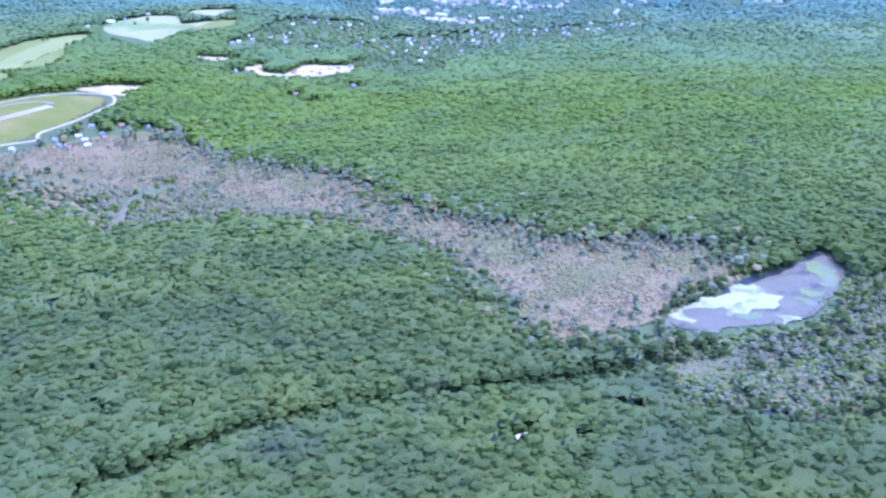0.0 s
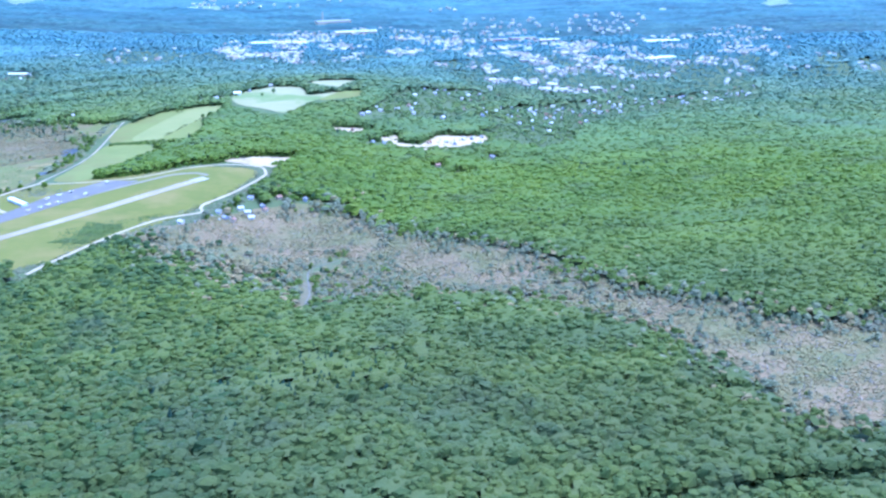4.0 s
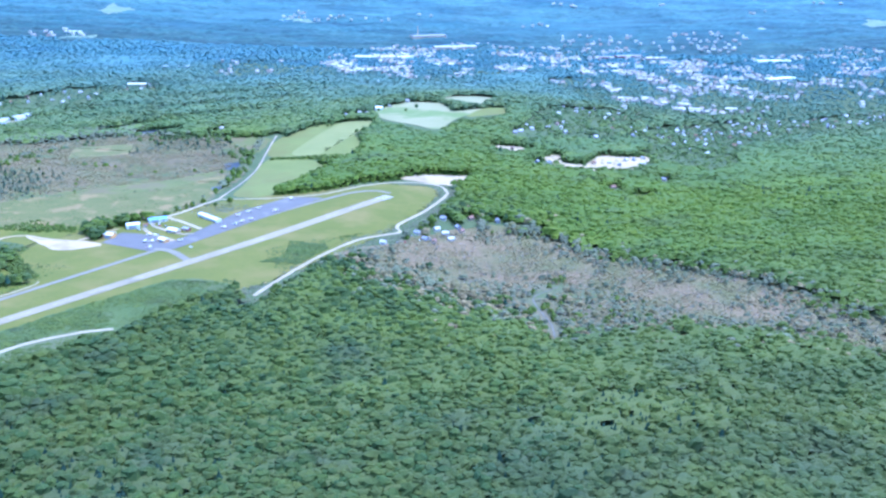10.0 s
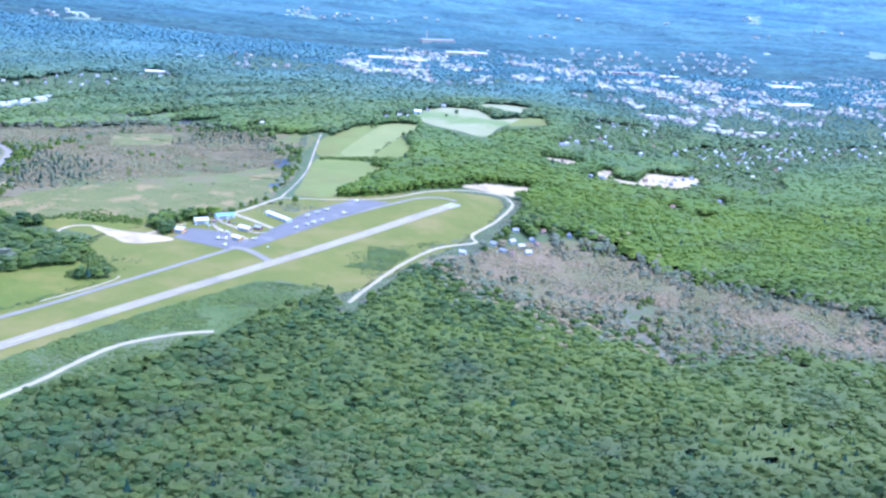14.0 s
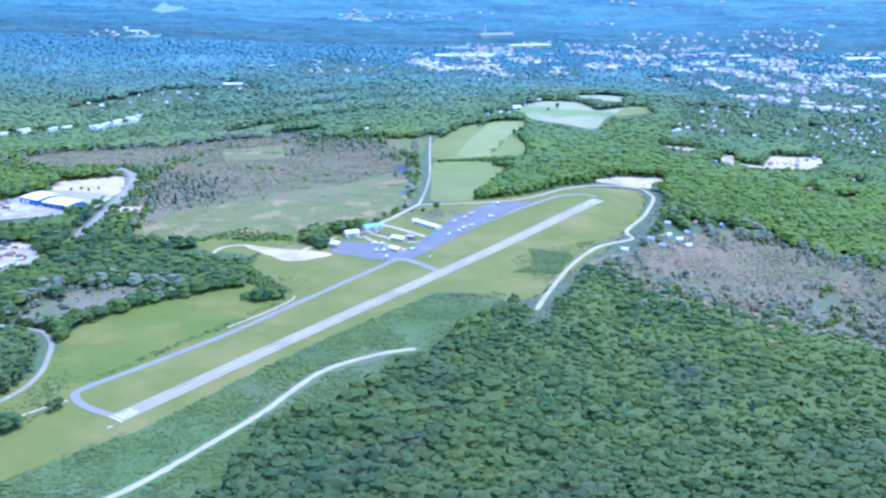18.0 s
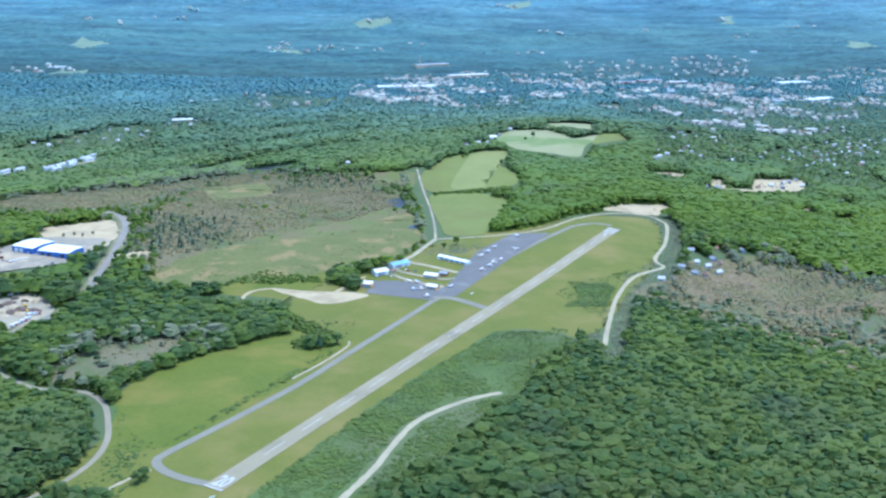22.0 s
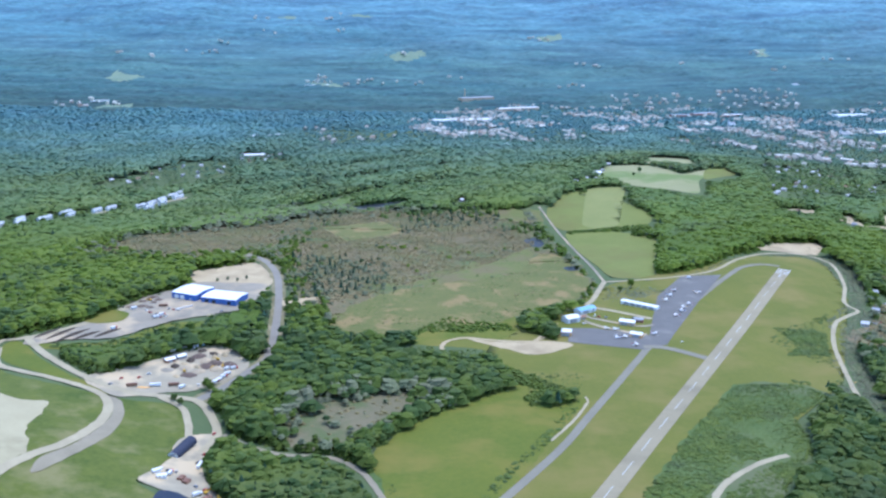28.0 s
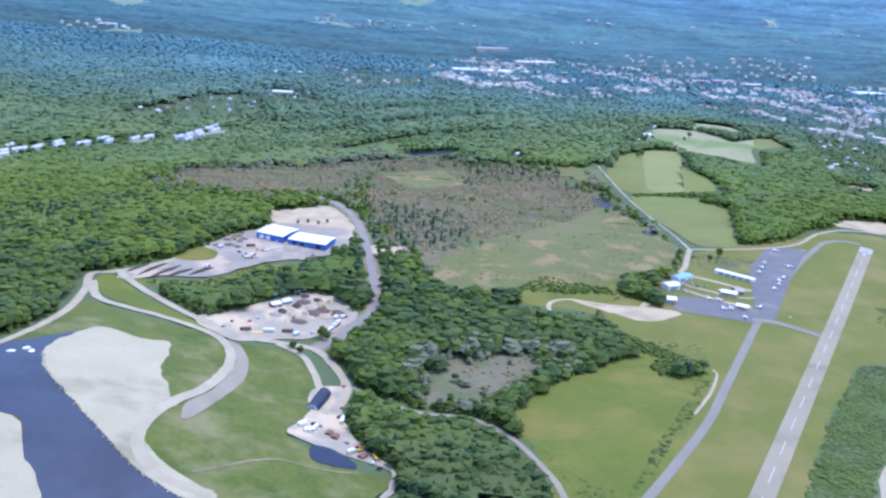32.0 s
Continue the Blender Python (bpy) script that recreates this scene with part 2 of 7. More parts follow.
M_ASPHALT = surface("worn_asphalt", (0.273, 0.232, 0.145), (0.350, 0.299, 0.189), (0.239, 0.205, 0.130), broad=0.04, fine=0.7, patch=0.02, patch_at=(0.5, 0.66), rough=0.85)
M_TAXI = surface("taxiway_asphalt", (0.198, 0.182, 0.134), (0.257, 0.234, 0.171), broad=0.04, fine=0.7, rough=0.85)
M_APRON = surface("apron_asphalt", (0.131, 0.125, 0.115), (0.184, 0.175, 0.157), (0.235, 0.222, 0.191), broad=0.03, fine=0.5, patch=0.03, patch_at=(0.58, 0.7), rough=0.85)
M_ROAD = surface("road_asphalt", (0.218, 0.198, 0.163), (0.286, 0.260, 0.215), broad=0.05, fine=0.7)
M_PAINT = surface("runway_paint", (0.416, 0.411, 0.383), (0.528, 0.521, 0.480), broad=0.3, fine=2.0)
M_LINER = surface("liner_membrane", (0.036, 0.045, 0.062), (0.048, 0.058, 0.077), (0.031, 0.038, 0.052), broad=0.03, fine=0.15, patch=0.02, rough=0.55, spec=0.35, bump=0.1)
M_SOIL = surface("compost", (0.055, 0.042, 0.032), (0.10, 0.078, 0.058), broad=0.2, fine=1.0, bump=0.6)
M_WATER = surface("pond_water", (0.026, 0.032, 0.036), (0.045, 0.052, 0.056), broad=0.04, fine=0.3, rough=0.3, spec=0.05, bump=0.02)
M_BASIN = surface("basin_water", (0.017, 0.022, 0.038), (0.027, 0.034, 0.053), broad=0.05, fine=0.3, rough=0.3, spec=0.12, bump=0.02)
# murky water; the sky's pale reflection is also put into its base colour
M_MILKYSKY = surface("milky_sky_pond_water", (0.115, 0.103, 0.071), (0.170, 0.151, 0.104), (0.055, 0.055, 0.041), broad=0.04, fine=0.3, patch=0.035, patch_at=(0.50, 0.64), rough=0.5, spec=0.2, bump=0.02)
M_LILY = surface("lily_pads", (0.276, 0.285, 0.145), (0.386, 0.386, 0.212), (0.202, 0.202, 0.170), broad=0.06, fine=0.4, patch=0.05, patch_at=(0.52, 0.62), rough=0.7)
M_WEED = surface("floating_weed", (0.13, 0.17, 0.06), (0.20, 0.23, 0.085), (0.16, 0.18, 0.13), broad=0.08, fine=0.5, patch=0.05, patch_at=(0.5, 0.62), rough=0.7)
# leaf colours grow bluer with y: the haze is painted into them
HAZE_DRIFT = ((680, 1300, (0.083, 0.129, 0.018), (0.128, 0.166, 0.019), (0.080, 0.125, 0.021)), (1500, 2050, (0.088, 0.147, 0.062), (0.147, 0.184, 0.065), (0.088, 0.147, 0.073)), (2100, 3000, (0.086, 0.194, 0.212), (0.135, 0.239, 0.223), (0.086, 0.194, 0.238)))
M_LEAF = foliage("broad_leaves", (0.053, 0.080, 0.021), (0.093, 0.115, 0.025), (0.053, 0.076, 0.031), leaf=0.55, patchy=1.3, drift=HAZE_DRIFT)
# darkened, deeper green copy of the broad leaves; shade is put into the colour
M_DARKLEAF = foliage("darkened_broad_leaves", (0.038, 0.071, 0.019), (0.087, 0.117, 0.025), (0.038, 0.070, 0.029), leaf=0.55, patchy=1.3)
# lighter than the broad leaves, to lift the shade between the crowns
M_UNDER = foliage("understorey_leaves", (0.064, 0.093, 0.030), (0.099, 0.119, 0.035), (0.058, 0.087, 0.042), leaf=0.6, drift=HAZE_DRIFT)
# slope colours turn paler blue towards the skyline, haze put into the colour
M_SLOPE = foliage("hazy_wooded_slope", (0.030, 0.072, 0.074), (0.072, 0.116, 0.098), (0.034, 0.080, 0.086), stand=0.005, leaf=0.035, patchy=2.4, stretch=(0.8, 1.5, 1.5), banded=0.30, drift=((3200, 3900, (0.044, 0.112, 0.130), (0.096, 0.180, 0.182), (0.052, 0.126, 0.150)), (4150, 5000, (0.112, 0.230, 0.305), (0.168, 0.305, 0.385), (0.118, 0.244, 0.328))))
M_GREYLEAF = foliage("thin_grey_leaves", (0.120, 0.147, 0.080), (0.192, 0.204, 0.107), (0.158, 0.153, 0.100), stand=0.02)
M_CONIFER = foliage("pine_needles", (0.028, 0.062, 0.039), (0.050, 0.092, 0.052), (0.036, 0.072, 0.046))
M_SHRUB = foliage("shrub_leaves", (0.075, 0.113, 0.026), (0.118, 0.150, 0.033), (0.077, 0.111, 0.034), stand=0.02)
M_DEAD = foliage("bare_twigs", (0.190, 0.158, 0.075), (0.285, 0.219, 0.111), (0.162, 0.169, 0.062), stand=0.018)
M_BARK = surface("bark", (0.10, 0.075, 0.055), (0.18, 0.14, 0.11), broad=1.0, fine=5.0)
M_DEADWOOD = surface("weathered_dead_wood", (0.24, 0.21, 0.17), (0.36, 0.32, 0.27), broad=0.6, fine=4.0)
M_WHITE = painted("white_metal", (0.78, 0.78, 0.76))
M_CLAP = painted("cream_clapboard", (0.60, 0.54, 0.45), vary=0.12)
M_ROOFW = painted("white_roof_sheet", (0.80, 0.80, 0.79), rough=0.4, vary=0.06)
M_ROOFPALE = painted("pale_grey_roof", (0.55, 0.55, 0.56), vary=0.1)
M_BLUE = painted("blue_siding", (0.055, 0.14, 0.42))
M_LBLUE = painted("light_blue_roof", (0.22, 0.42, 0.62))
M_TAN = painted("tan_siding", (0.52, 0.40, 0.28))
M_ORANGE = painted("orange_siding", (0.75, 0.42, 0.14))
M_YELLOW = painted("yellow_machine", (0.72, 0.44, 0.05))
M_RED = painted("red_paint", (0.45, 0.06, 0.05))
M_RUST = painted("rusty_steel", (0.24, 0.12, 0.07), vary=0.4)
M_BLACK = painted("black_rubber", (0.02, 0.02, 0.022), rough=0.8)
M_GREY = painted("grey_paint", (0.33, 0.34, 0.36))
M_DARK = painted("dark_navy_fabric", (0.024, 0.028, 0.052), rough=0.6)
M_GLASS = painted("dark_glass", (0.03, 0.04, 0.05), rough=0.08)
M_BRICK = painted("mill_brick", (0.34, 0.15, 0.11), rough=0.9, vary=0.25)
M_HOUSE = several("house_siding", (0.672, 0.636, 0.517), (0.462, 0.430, 0.345), (0.340, 0.291, 0.230))
M_HROOF = several("house_shingle", (0.210, 0.195, 0.167), (0.441, 0.410, 0.352), (0.273, 0.190, 0.141))
M_FLATROOF = several("flat_roof", (0.660, 0.640, 0.574), (0.320, 0.310, 0.287), (0.280, 0.194, 0.148))

# ---- the lie of the land ----
NEAR_Y, NEAR_X = (522, 826.5, 1131, 1435.5, 1740), (-1174.5, -826.5, -478.5, -130.5, 217.5, 565.5)
NEAR_AMP = [13.1, -12.2, -3.5, 11.3, 7.8, 22.6, -1.7, -1.7, 20.0, -6.1, 3.5, 31.3, 5.2, -9.6, -1.7, -16.5, -1.7, 18.3, 22.6, 3.5, 13.9, -7.0, -0.9, 12.2, -22.6, -4.3, 6.1, -3.5, -8.7, 6.1]
LOCAL = [(-1218.0, 835.2, 113.1, 35.7), (-1078.8, 887.4, 104.4, -14.8), (-255.8, 1077.1, 130.5, -25.2), (-74.8, 1099.7, 130.5, 24.4), (-422.8, 756.9, 130.5, -27.0), (-214.0, 646.4, 130.5, 7.8), (-635.1, 1026.6, 174.0, -2.6), (-452.4, 1322.4, 130.5, 6.1), (-721.2, 1513.8, 130.5, -19.1), (-348.0, 2012.3, 217.5, 36.5), (-757.8, 1733.9, 174.0, 18.3)]
FAR_AMP = [-37.4, -2.6, -6.1, -15.7, -15.7, -1.7, -10.4, -12.2, 7.0, -14.8, -21.8, 6.1]
HILLS = [(x, y, 261, NEAR_AMP[j * 6 + i]) for j, y in enumerate(NEAR_Y) for i, x in enumerate(NEAR_X)]
HILLS += LOCAL
HILLS += [(x, y, 652.5, FAR_AMP[j * 4 + i]) for j, y in enumerate((2088, 2784, 3480)) for i, x in enumerate((-2001, -1131, -261, 609))]


def land(x, y):
    """Height of the ground; its far end is bent up to meet the camera's horizon."""
    x, y = np.asarray(x, float), np.asarray(y, float)
    z = 335 * np.clip((y - 3697.5) / 1470, 0, None) ** 1.7
    for hx, hy, r, a in HILLS:
        z = z + a * np.exp(-((x - hx) ** 2 + (y - hy) ** 2) / (2 * r * r))
    return z


def floor_z(x, y):
    return float(land(x, y))


def mesh_of(name, verts, tris, material, second=None, which=None):
    """A mesh straight from arrays of vertices and triangles."""
    me = bpy.data.meshes.new(name)
    verts, tris = np.asarray(verts, np.float32), np.asarray(tris, np.int32)
    me.vertices.add(len(verts))
    me.vertices.foreach_set("co", verts.ravel())
    me.loops.add(tris.size)
    me.loops.foreach_set("vertex_index", tris.ravel())
    me.polygons.add(len(tris))
    me.polygons.foreach_set("loop_start", np.arange(0, tris.size, 3, dtype=np.int32))
    me.materials.append(material)
    if second:
        me.materials.append(second)
        me.polygons.foreach_set("material_index", np.asarray(which, np.int32))
    me.update(calc_edges=True)
    me.validate()
    return me


def steps(*runs):
    out = []
    for a, b, d in runs:
        out += list(np.arange(a, b, d))
    return np.array(out)


gx = steps((-6000, -1800, 100), (-1800, -1400, 20), (-1400, 600, 11), (600, 1200, 20), (1200, 5001, 100))
gy = steps((-1500, 340, 46), (340, 2000, 11), (2000, 5161, 31))
GX, GY = np.meshgrid(gx, gy)
gv = np.stack([GX, GY, land(GX, GY)], -1).reshape(-1, 3)
gi = np.arange(len(gv)).reshape(GX.shape)
q = np.stack([gi[:-1, :-1], gi[:-1, 1:], gi[1:, 1:], gi[1:, :-1]], -1).reshape(-1, 4)
ground = tagged(new("ground", mesh_of("ground", gv, np.concatenate([q[:, [0, 1, 2]], q[:, [0, 2, 3]]]), M_FLOOR)), "leaf-littered ground under the woods and fields", "ground", kind="structure")

# ---- plan helpers ----


def rounded(points, closed, step=5):
    """A smooth line through the points."""
    pts = [Vector((*p, 0)) for p in points]
    n = len(pts)
    out = []
    for i in range(n if closed else n - 1):
        if closed:
            a, b, c, d = pts[i - 1], pts[i], pts[(i + 1) % n], pts[(i + 2) % n]
        else:
            a, b, c, d = pts[max(i - 1, 0)], pts[i], pts[i + 1], pts[min(i + 2, n - 1)]
        k = max(2, int((c - b).length / step))
        for j in range(k):
            t = j / k
            v = 0.5 * (2 * b + (c - a) * t + (2 * a - 5 * b + 4 * c - d) * t * t + (3 * b - a - 3 * c + d) * t ** 3)
            out.append((v.x, v.y))
    if not closed:
        out.append((pts[-1].x, pts[-1].y))
    return out


def drape(name, points, lift, material, label, category, smooth=True, ragged=0.0, cell=15, parent=None):
    """A patch of ground cover laid over the land."""
    line = rounded(points, True, 6) if smooth else points
    if ragged:
        line = [(x + ragged * noise.noise((x * 0.08, y * 0.08, 3)), y + ragged * noise.noise((x * 0.08, y * 0.08, 9))) for x, y in line]
    bm = bmesh.new()
    f = bm.faces.new([bm.verts.new((x, y, 0)) for x, y in line])
    bmesh.ops.triangulate(bm, faces=[f], ngon_method="EAR_CLIP")
    xs, ys = [p[0] for p in line], [p[1] for p in line]
    for axis, lo, hi in ((0, min(xs), max(xs)), (1, min(ys), max(ys))):
        for v in np.arange(lo + cell, hi, cell):
            co, no = ((v, 0, 0), (1, 0, 0)) if axis == 0 else ((0, v, 0), (0, 1, 0))
            bmesh.ops.bisect_plane(bm, geom=bm.verts[:] + bm.edges[:] + bm.faces[:], plane_co=co, plane_no=no)
    bmesh.ops.triangulate(bm, faces=bm.faces[:])
    co = np.array([v.co[:2] for v in bm.verts])
    for v, z in zip(bm.verts, land(co[:, 0], co[:, 1])):
        v.co.z = z + lift
    bmesh.ops.recalc_face_normals(bm, faces=bm.faces[:])
    if sum(f.normal.z for f in bm.faces) < 0:
        bmesh.ops.reverse_faces(bm, faces=bm.faces[:])
    for f in bm.faces:
        f.smooth = True
    me = bpy.data.meshes.new(name)
    bm.to_mesh(me)
    bm.free()
    me.materials.append(material)
    ob = new(name, me)
    if parent:
        ob.parent = parent
        return ob
    return tagged(ob, label, category, kind="structure")


def ribbon(name, points, width, lift, material, label, category="road", smooth=True, parent=None, wobble=0.0):
    """A road or path of that width, laid over the land."""
    line = rounded(points, False, 5) if smooth else points
    c = np.array(line)
    d = np.gradient(c, axis=0)
    d /= np.linalg.norm(d, axis=1)[:, None] + 1e-9
    nrm = np.stack([-d[:, 1], d[:, 0]], -1)
    cols = 5
    v = []
    for k in range(cols):
        w = (k / (cols - 1) - 0.5) * width
        w = w + (wobble * np.array([noise.noise((x * 0.15, y * 0.15, k)) for x, y in line]) if k in (0, cols - 1) else 0)
        p = c + nrm * (np.ones(len(c)) * w)[:, None]
        v.append(np.c_[p, land(p[:, 0], p[:, 1]) + lift])
    v = np.stack(v, 1)
    i = np.arange(v.shape[0] * cols).reshape(-1, cols)
    q = np.stack([i[:-1, :-1], i[1:, :-1], i[1:, 1:], i[:-1, 1:]], -1).reshape(-1, 4)
    ob = new(name, mesh_of(name, v.reshape(-1, 3), np.concatenate([q[:, [0, 2, 1]], q[:, [0, 3, 2]]]), material))
    if parent:
        ob.parent = parent
        return ob
    return tagged(ob, label, category, kind="structure")


def within(points, x, y):
    """Which of the places lie inside the outline."""
    inside = np.zeros(x.shape, bool)
    n = len(points)
    for i in range(n):
        (x1, y1), (x2, y2) = points[i], points[(i + 1) % n]
        if y1 == y2:
            continue
        inside ^= ((y1 > y) != (y2 > y)) & (x < (x2 - x1) * (y - y1) / (y2 - y1) + x1)
    return inside


def near_line(points, x, y, reach):
    hit = np.zeros(x.shape, bool)
    for (x1, y1), (x2, y2) in zip(points, points[1:]):
        dx, dy = x2 - x1, y2 - y1
        t = np.clip(((x - x1) * dx + (y - y1) * dy) / (dx * dx + dy * dy + 1e-9), 0, 1)
        hit |= (x - x1 - t * dx) ** 2 + (y - y1 - t * dy) ** 2 < reach * reach
    return hit


# ---- the plan ----
AIR_GRASS = [(-992, 557), (-931, 592), (-882, 626), (-853, 664), (-807, 717), (-750, 820), (-699, 900), (-665, 947), (-626, 1000), (-579, 1005), (-543, 987), (-529, 1013), (-525, 1091), (-534, 1133), (-478, 1173), (-428, 1217), (-401, 1288), (-386, 1358), (-395, 1395), (-443, 1395), (-482, 1386), (-539, 1320), (-596, 1302), (-637, 1294), (-667, 1289), (-697, 1230), (-710, 1201), (-746, 1138), (-747, 1103), (-816, 1104), (-819, 1046), (-804, 1014), (-774, 1002), (-759, 974), (-749, 966), (-795, 896), (-832, 840), (-855, 789), (-865, 757), (-887, 719), (-907, 679), (-974, 609)]
WEST_FIELD = [(-930, 883), (-915, 914), (-892, 941), (-841, 981), (-804, 1007), (-803, 969), (-789, 955), (-757, 973), (-793, 906), (-830, 838), (-853, 798), (-871, 780), (-915, 782), (-922, 832)]
HAY1 = [(-667, 1553), (-635, 1557), (-596, 1548), (-558, 1500), (-596, 1365), (-610, 1319), (-653, 1322), (-660, 1389)]
HAY2 = [(-675, 1663), (-631, 1763), (-565, 1812), (-525, 1800), (-552, 1710), (-528, 1638), (-551, 1571), (-600, 1576), (-666, 1576)]
HAY2_CUT = [(-634, 1588), (-588, 1578), (-547, 1770), (-525, 1800), (-565, 1812), (-592, 1778), (-616, 1668)]
HAY3 = [(-546, 1923), (-519, 2000), (-470, 2027), (-428, 1994), (-399, 1909), (-341, 1953), (-322, 1946), (-385, 1854), (-415, 1764), (-454, 1781), (-519, 1828)]
HAY4 = [(-427, 2149), (-365, 2192), (-322, 2132), (-332, 2075), (-351, 1992), (-432, 2042)]
HAY5 = [(-341, 1953), (-299, 1975), (-300, 1920), (-340, 1885), (-372, 1868)]
MARSH = [(-973, 1143), (-937, 1235), (-845, 1309), (-780, 1340), (-740, 1427), (-709, 1470), (-690, 1437), (-685, 1315), (-719, 1228), (-771, 1205), (-810, 1161), (-877, 1143), (-922, 1118)]
SWAMP_W = [(-1043, 1610), (-962, 1756), (-830, 1695), (-725, 1629), (-713, 1522), (-792, 1404), (-840, 1349), (-936, 1250), (-983, 1211), (-1019, 1284)]
SWAMP_W2 = [(-1286, 1438), (-1253, 1619), (-1128, 1696), (-962, 1767), (-1041, 1583), (-1064, 1448), (-1146, 1391)]
MEADOW_W = [(-1001, 933), (-976, 985), (-930, 1001), (-885, 994), (-886, 967), (-927, 934), (-953, 903), (-981, 895)]
SWAMP_E1 = [(6, 907), (72, 914), (147, 870), (183, 811), (285, 784), (331, 729), (245, 642), (202, 623), (170, 621), (151, 628), (132, 715), (84, 820)]
SWAMP_E2 = [(-470, 1108), (-407, 1188), (-326, 1260), (-261, 1268), (-171, 1161), (-71, 1075), (5, 1014), (-57, 950), (-122, 981), (-201, 1087), (-273, 1103), (-363, 1098)]
POND_E = [(238, 637), (258, 654), (290, 674), (320, 697), (349, 709), (370, 726), (391, 745), (397, 712), (387, 684), (370, 662), (354, 637), (339, 625), (320, 618), (297, 618), (271, 614), (250, 619), (240, 629)]
LILY1 = [(289, 667), (303, 681), (322, 683), (323, 666), (336, 658), (323, 647), (310, 644), (291, 632), (288, 644)]
LILY2 = [(373, 722), (381, 716), (385, 696), (378, 673), (366, 673), (370, 691)]
LILY3 = [(319, 634), (332, 629), (336, 622), (326, 617), (317, 622)]
LILY4 = [(255, 655), (276, 667), (292, 664), (285, 655), (262, 651), (261, 625), (256, 636)]
WEED_A = [(350, 674), (364, 667), (361, 657), (349, 659)]
WEED_B = [(296, 634), (309, 640), (309, 631), (298, 627)]
WEED_C = [(344, 655), (354, 650), (350, 639), (343, 645)]
SHADE_E = [(291, 675), (320, 697), (346, 710), (369, 728), (392, 746), (390, 732), (367, 718), (344, 700), (321, 689), (300, 675)]
DROWNED = [(-480, 1090), (-380, 1170), (-300, 1215), (-190, 1130), (-60, 1060), (60, 960), (110, 860), (20, 880), (-70, 930), (-150, 950), (-230, 905), (-290, 990), (-400, 1040)]
CUT_E = [(-110, 445), (-36, 501), (32, 532), (107, 546), (162, 553), (230, 566), (276, 572)]
GLADE_E = [(233, 564), (251, 575), (279, 579), (278, 566), (250, 559)]
SCRUB_E = [(228, 616), (257, 602), (289, 608), (332, 610), (367, 641), (392, 686), (440, 701), (414, 619), (371, 535), (324, 502), (290, 500), (257, 504), (230, 531), (227, 563), (229, 589)]
POOL_E = [(272, 509), (280, 514), (286, 508), (282, 502), (274, 503)]
CREEK = [(-232, 1088), (-253, 1066), (-260, 1046), (-252, 1001), (-244, 958), (-242, 914)]
ROADW_A = [(-1120, 1454), (-1090, 1431), (-1061, 1395), (-1039, 1328), (-1028, 1242), (-1022, 1142), (-1022, 1072), (-1033, 1043), (-1051, 1006), (-1067, 980)]
YARD_BLUE = [(-1241, 1097), (-1193, 1166), (-1160, 1235), (-1134, 1260), (-1126, 1284), (-1049, 1283), (-1041, 1275), (-1043, 1217), (-1060, 1193), (-1106, 1165), (-1128, 1150), (-1165, 1108), (-1203, 1105), (-1223, 1090)]
SAND_BLUE = [(-1134, 1332), (-1106, 1351), (-1069, 1377), (-1048, 1330), (-1042, 1279), (-1089, 1258), (-1125, 1291)]
YARD_CONTR = [(-1162, 1007), (-1121, 1052), (-1104, 1076), (-1072, 1097), (-1050, 1083), (-1037, 1059), (-1040, 1038), (-1068, 1002), (-1102, 985), (-1130, 971)]
HAUL1 = [(-1305, 818), (-1273, 883), (-1260, 931), (-1254, 995), (-1256, 1054), (-1261, 1098), (-1239, 1108), (-1196, 1153), (-1163, 1212)]
HAUL2 = [(-1244, 1111), (-1215, 1067), (-1185, 1030), (-1154, 1000), (-1119, 981), (-1094, 981), (-1067, 976), (-1050, 943), (-1044, 916), (-1049, 886)]
HAUL3 = [(-1256, 1079), (-1241, 1033), (-1214, 1012), (-1184, 997), (-1145, 975), (-1131, 954), (-1126, 927), (-1128, 898), (-1136, 861), (-1148, 834), (-1156, 811), (-1160, 788), (-1158, 770), (-1149, 753), (-1135, 744), (-1114, 740)]
HAUL4 = [(-1097, 978), (-1077, 962), (-1067, 933), (-1061, 900)]
YARD_Q = [(-1068, 907), (-1043, 916), (-1047, 868), (-1034, 829), (-1014, 802), (-1013, 786), (-1021, 766), (-1025, 765), (-1017, 797), (-1048, 814), (-1073, 824), (-1081, 834), (-1069, 863)]
POND_Q = [(-1065, 817), (-1053, 818), (-1038, 802), (-1041, 795), (-1055, 795), (-1065, 800)]
ROADW_B = [(-1040, 920), (-1000, 891), (-960, 882), (-939, 860), (-927, 831), (-917, 790), (-920, 753), (-940, 713), (-983, 670)]
FILL_GRASS = [(-1314, 800), (-1282, 869), (-1259, 928), (-1253, 992), (-1244, 1023), (-1204, 993), (-1126, 967), (-1084, 965), (-1063, 907), (-1069, 856), (-1080, 827), (-1061, 808), (-1035, 793), (-1018, 790), (-1029, 760), (-1047, 724), (-1155, 679), (-1262, 661)]
FILL_SAND = [(-1237, 873), (-1235, 907), (-1219, 949), (-1188, 934), (-1168, 937), (-1166, 894), (-1161, 863), (-1152, 840), (-1156, 820), (-1161, 795), (-1150, 769), (-1128, 749), (-1114, 744), (-1112, 736), (-1126, 732), (-1155, 751), (-1192, 795), (-1224, 839)]
FILL_LINER = [(-1284, 875), (-1251, 904), (-1219, 947), (-1235, 907), (-1236, 873), (-1223, 839), (-1192, 796), (-1154, 751), (-1125, 731), (-1194, 716), (-1213, 752), (-1217, 769), (-1228, 784), (-1255, 795)]
FILL_SAND2 = [(-1279, 805), (-1255, 793), (-1228, 782), (-1217, 768), (-1212, 751), (-1194, 715), (-1218, 679), (-1279, 696)]
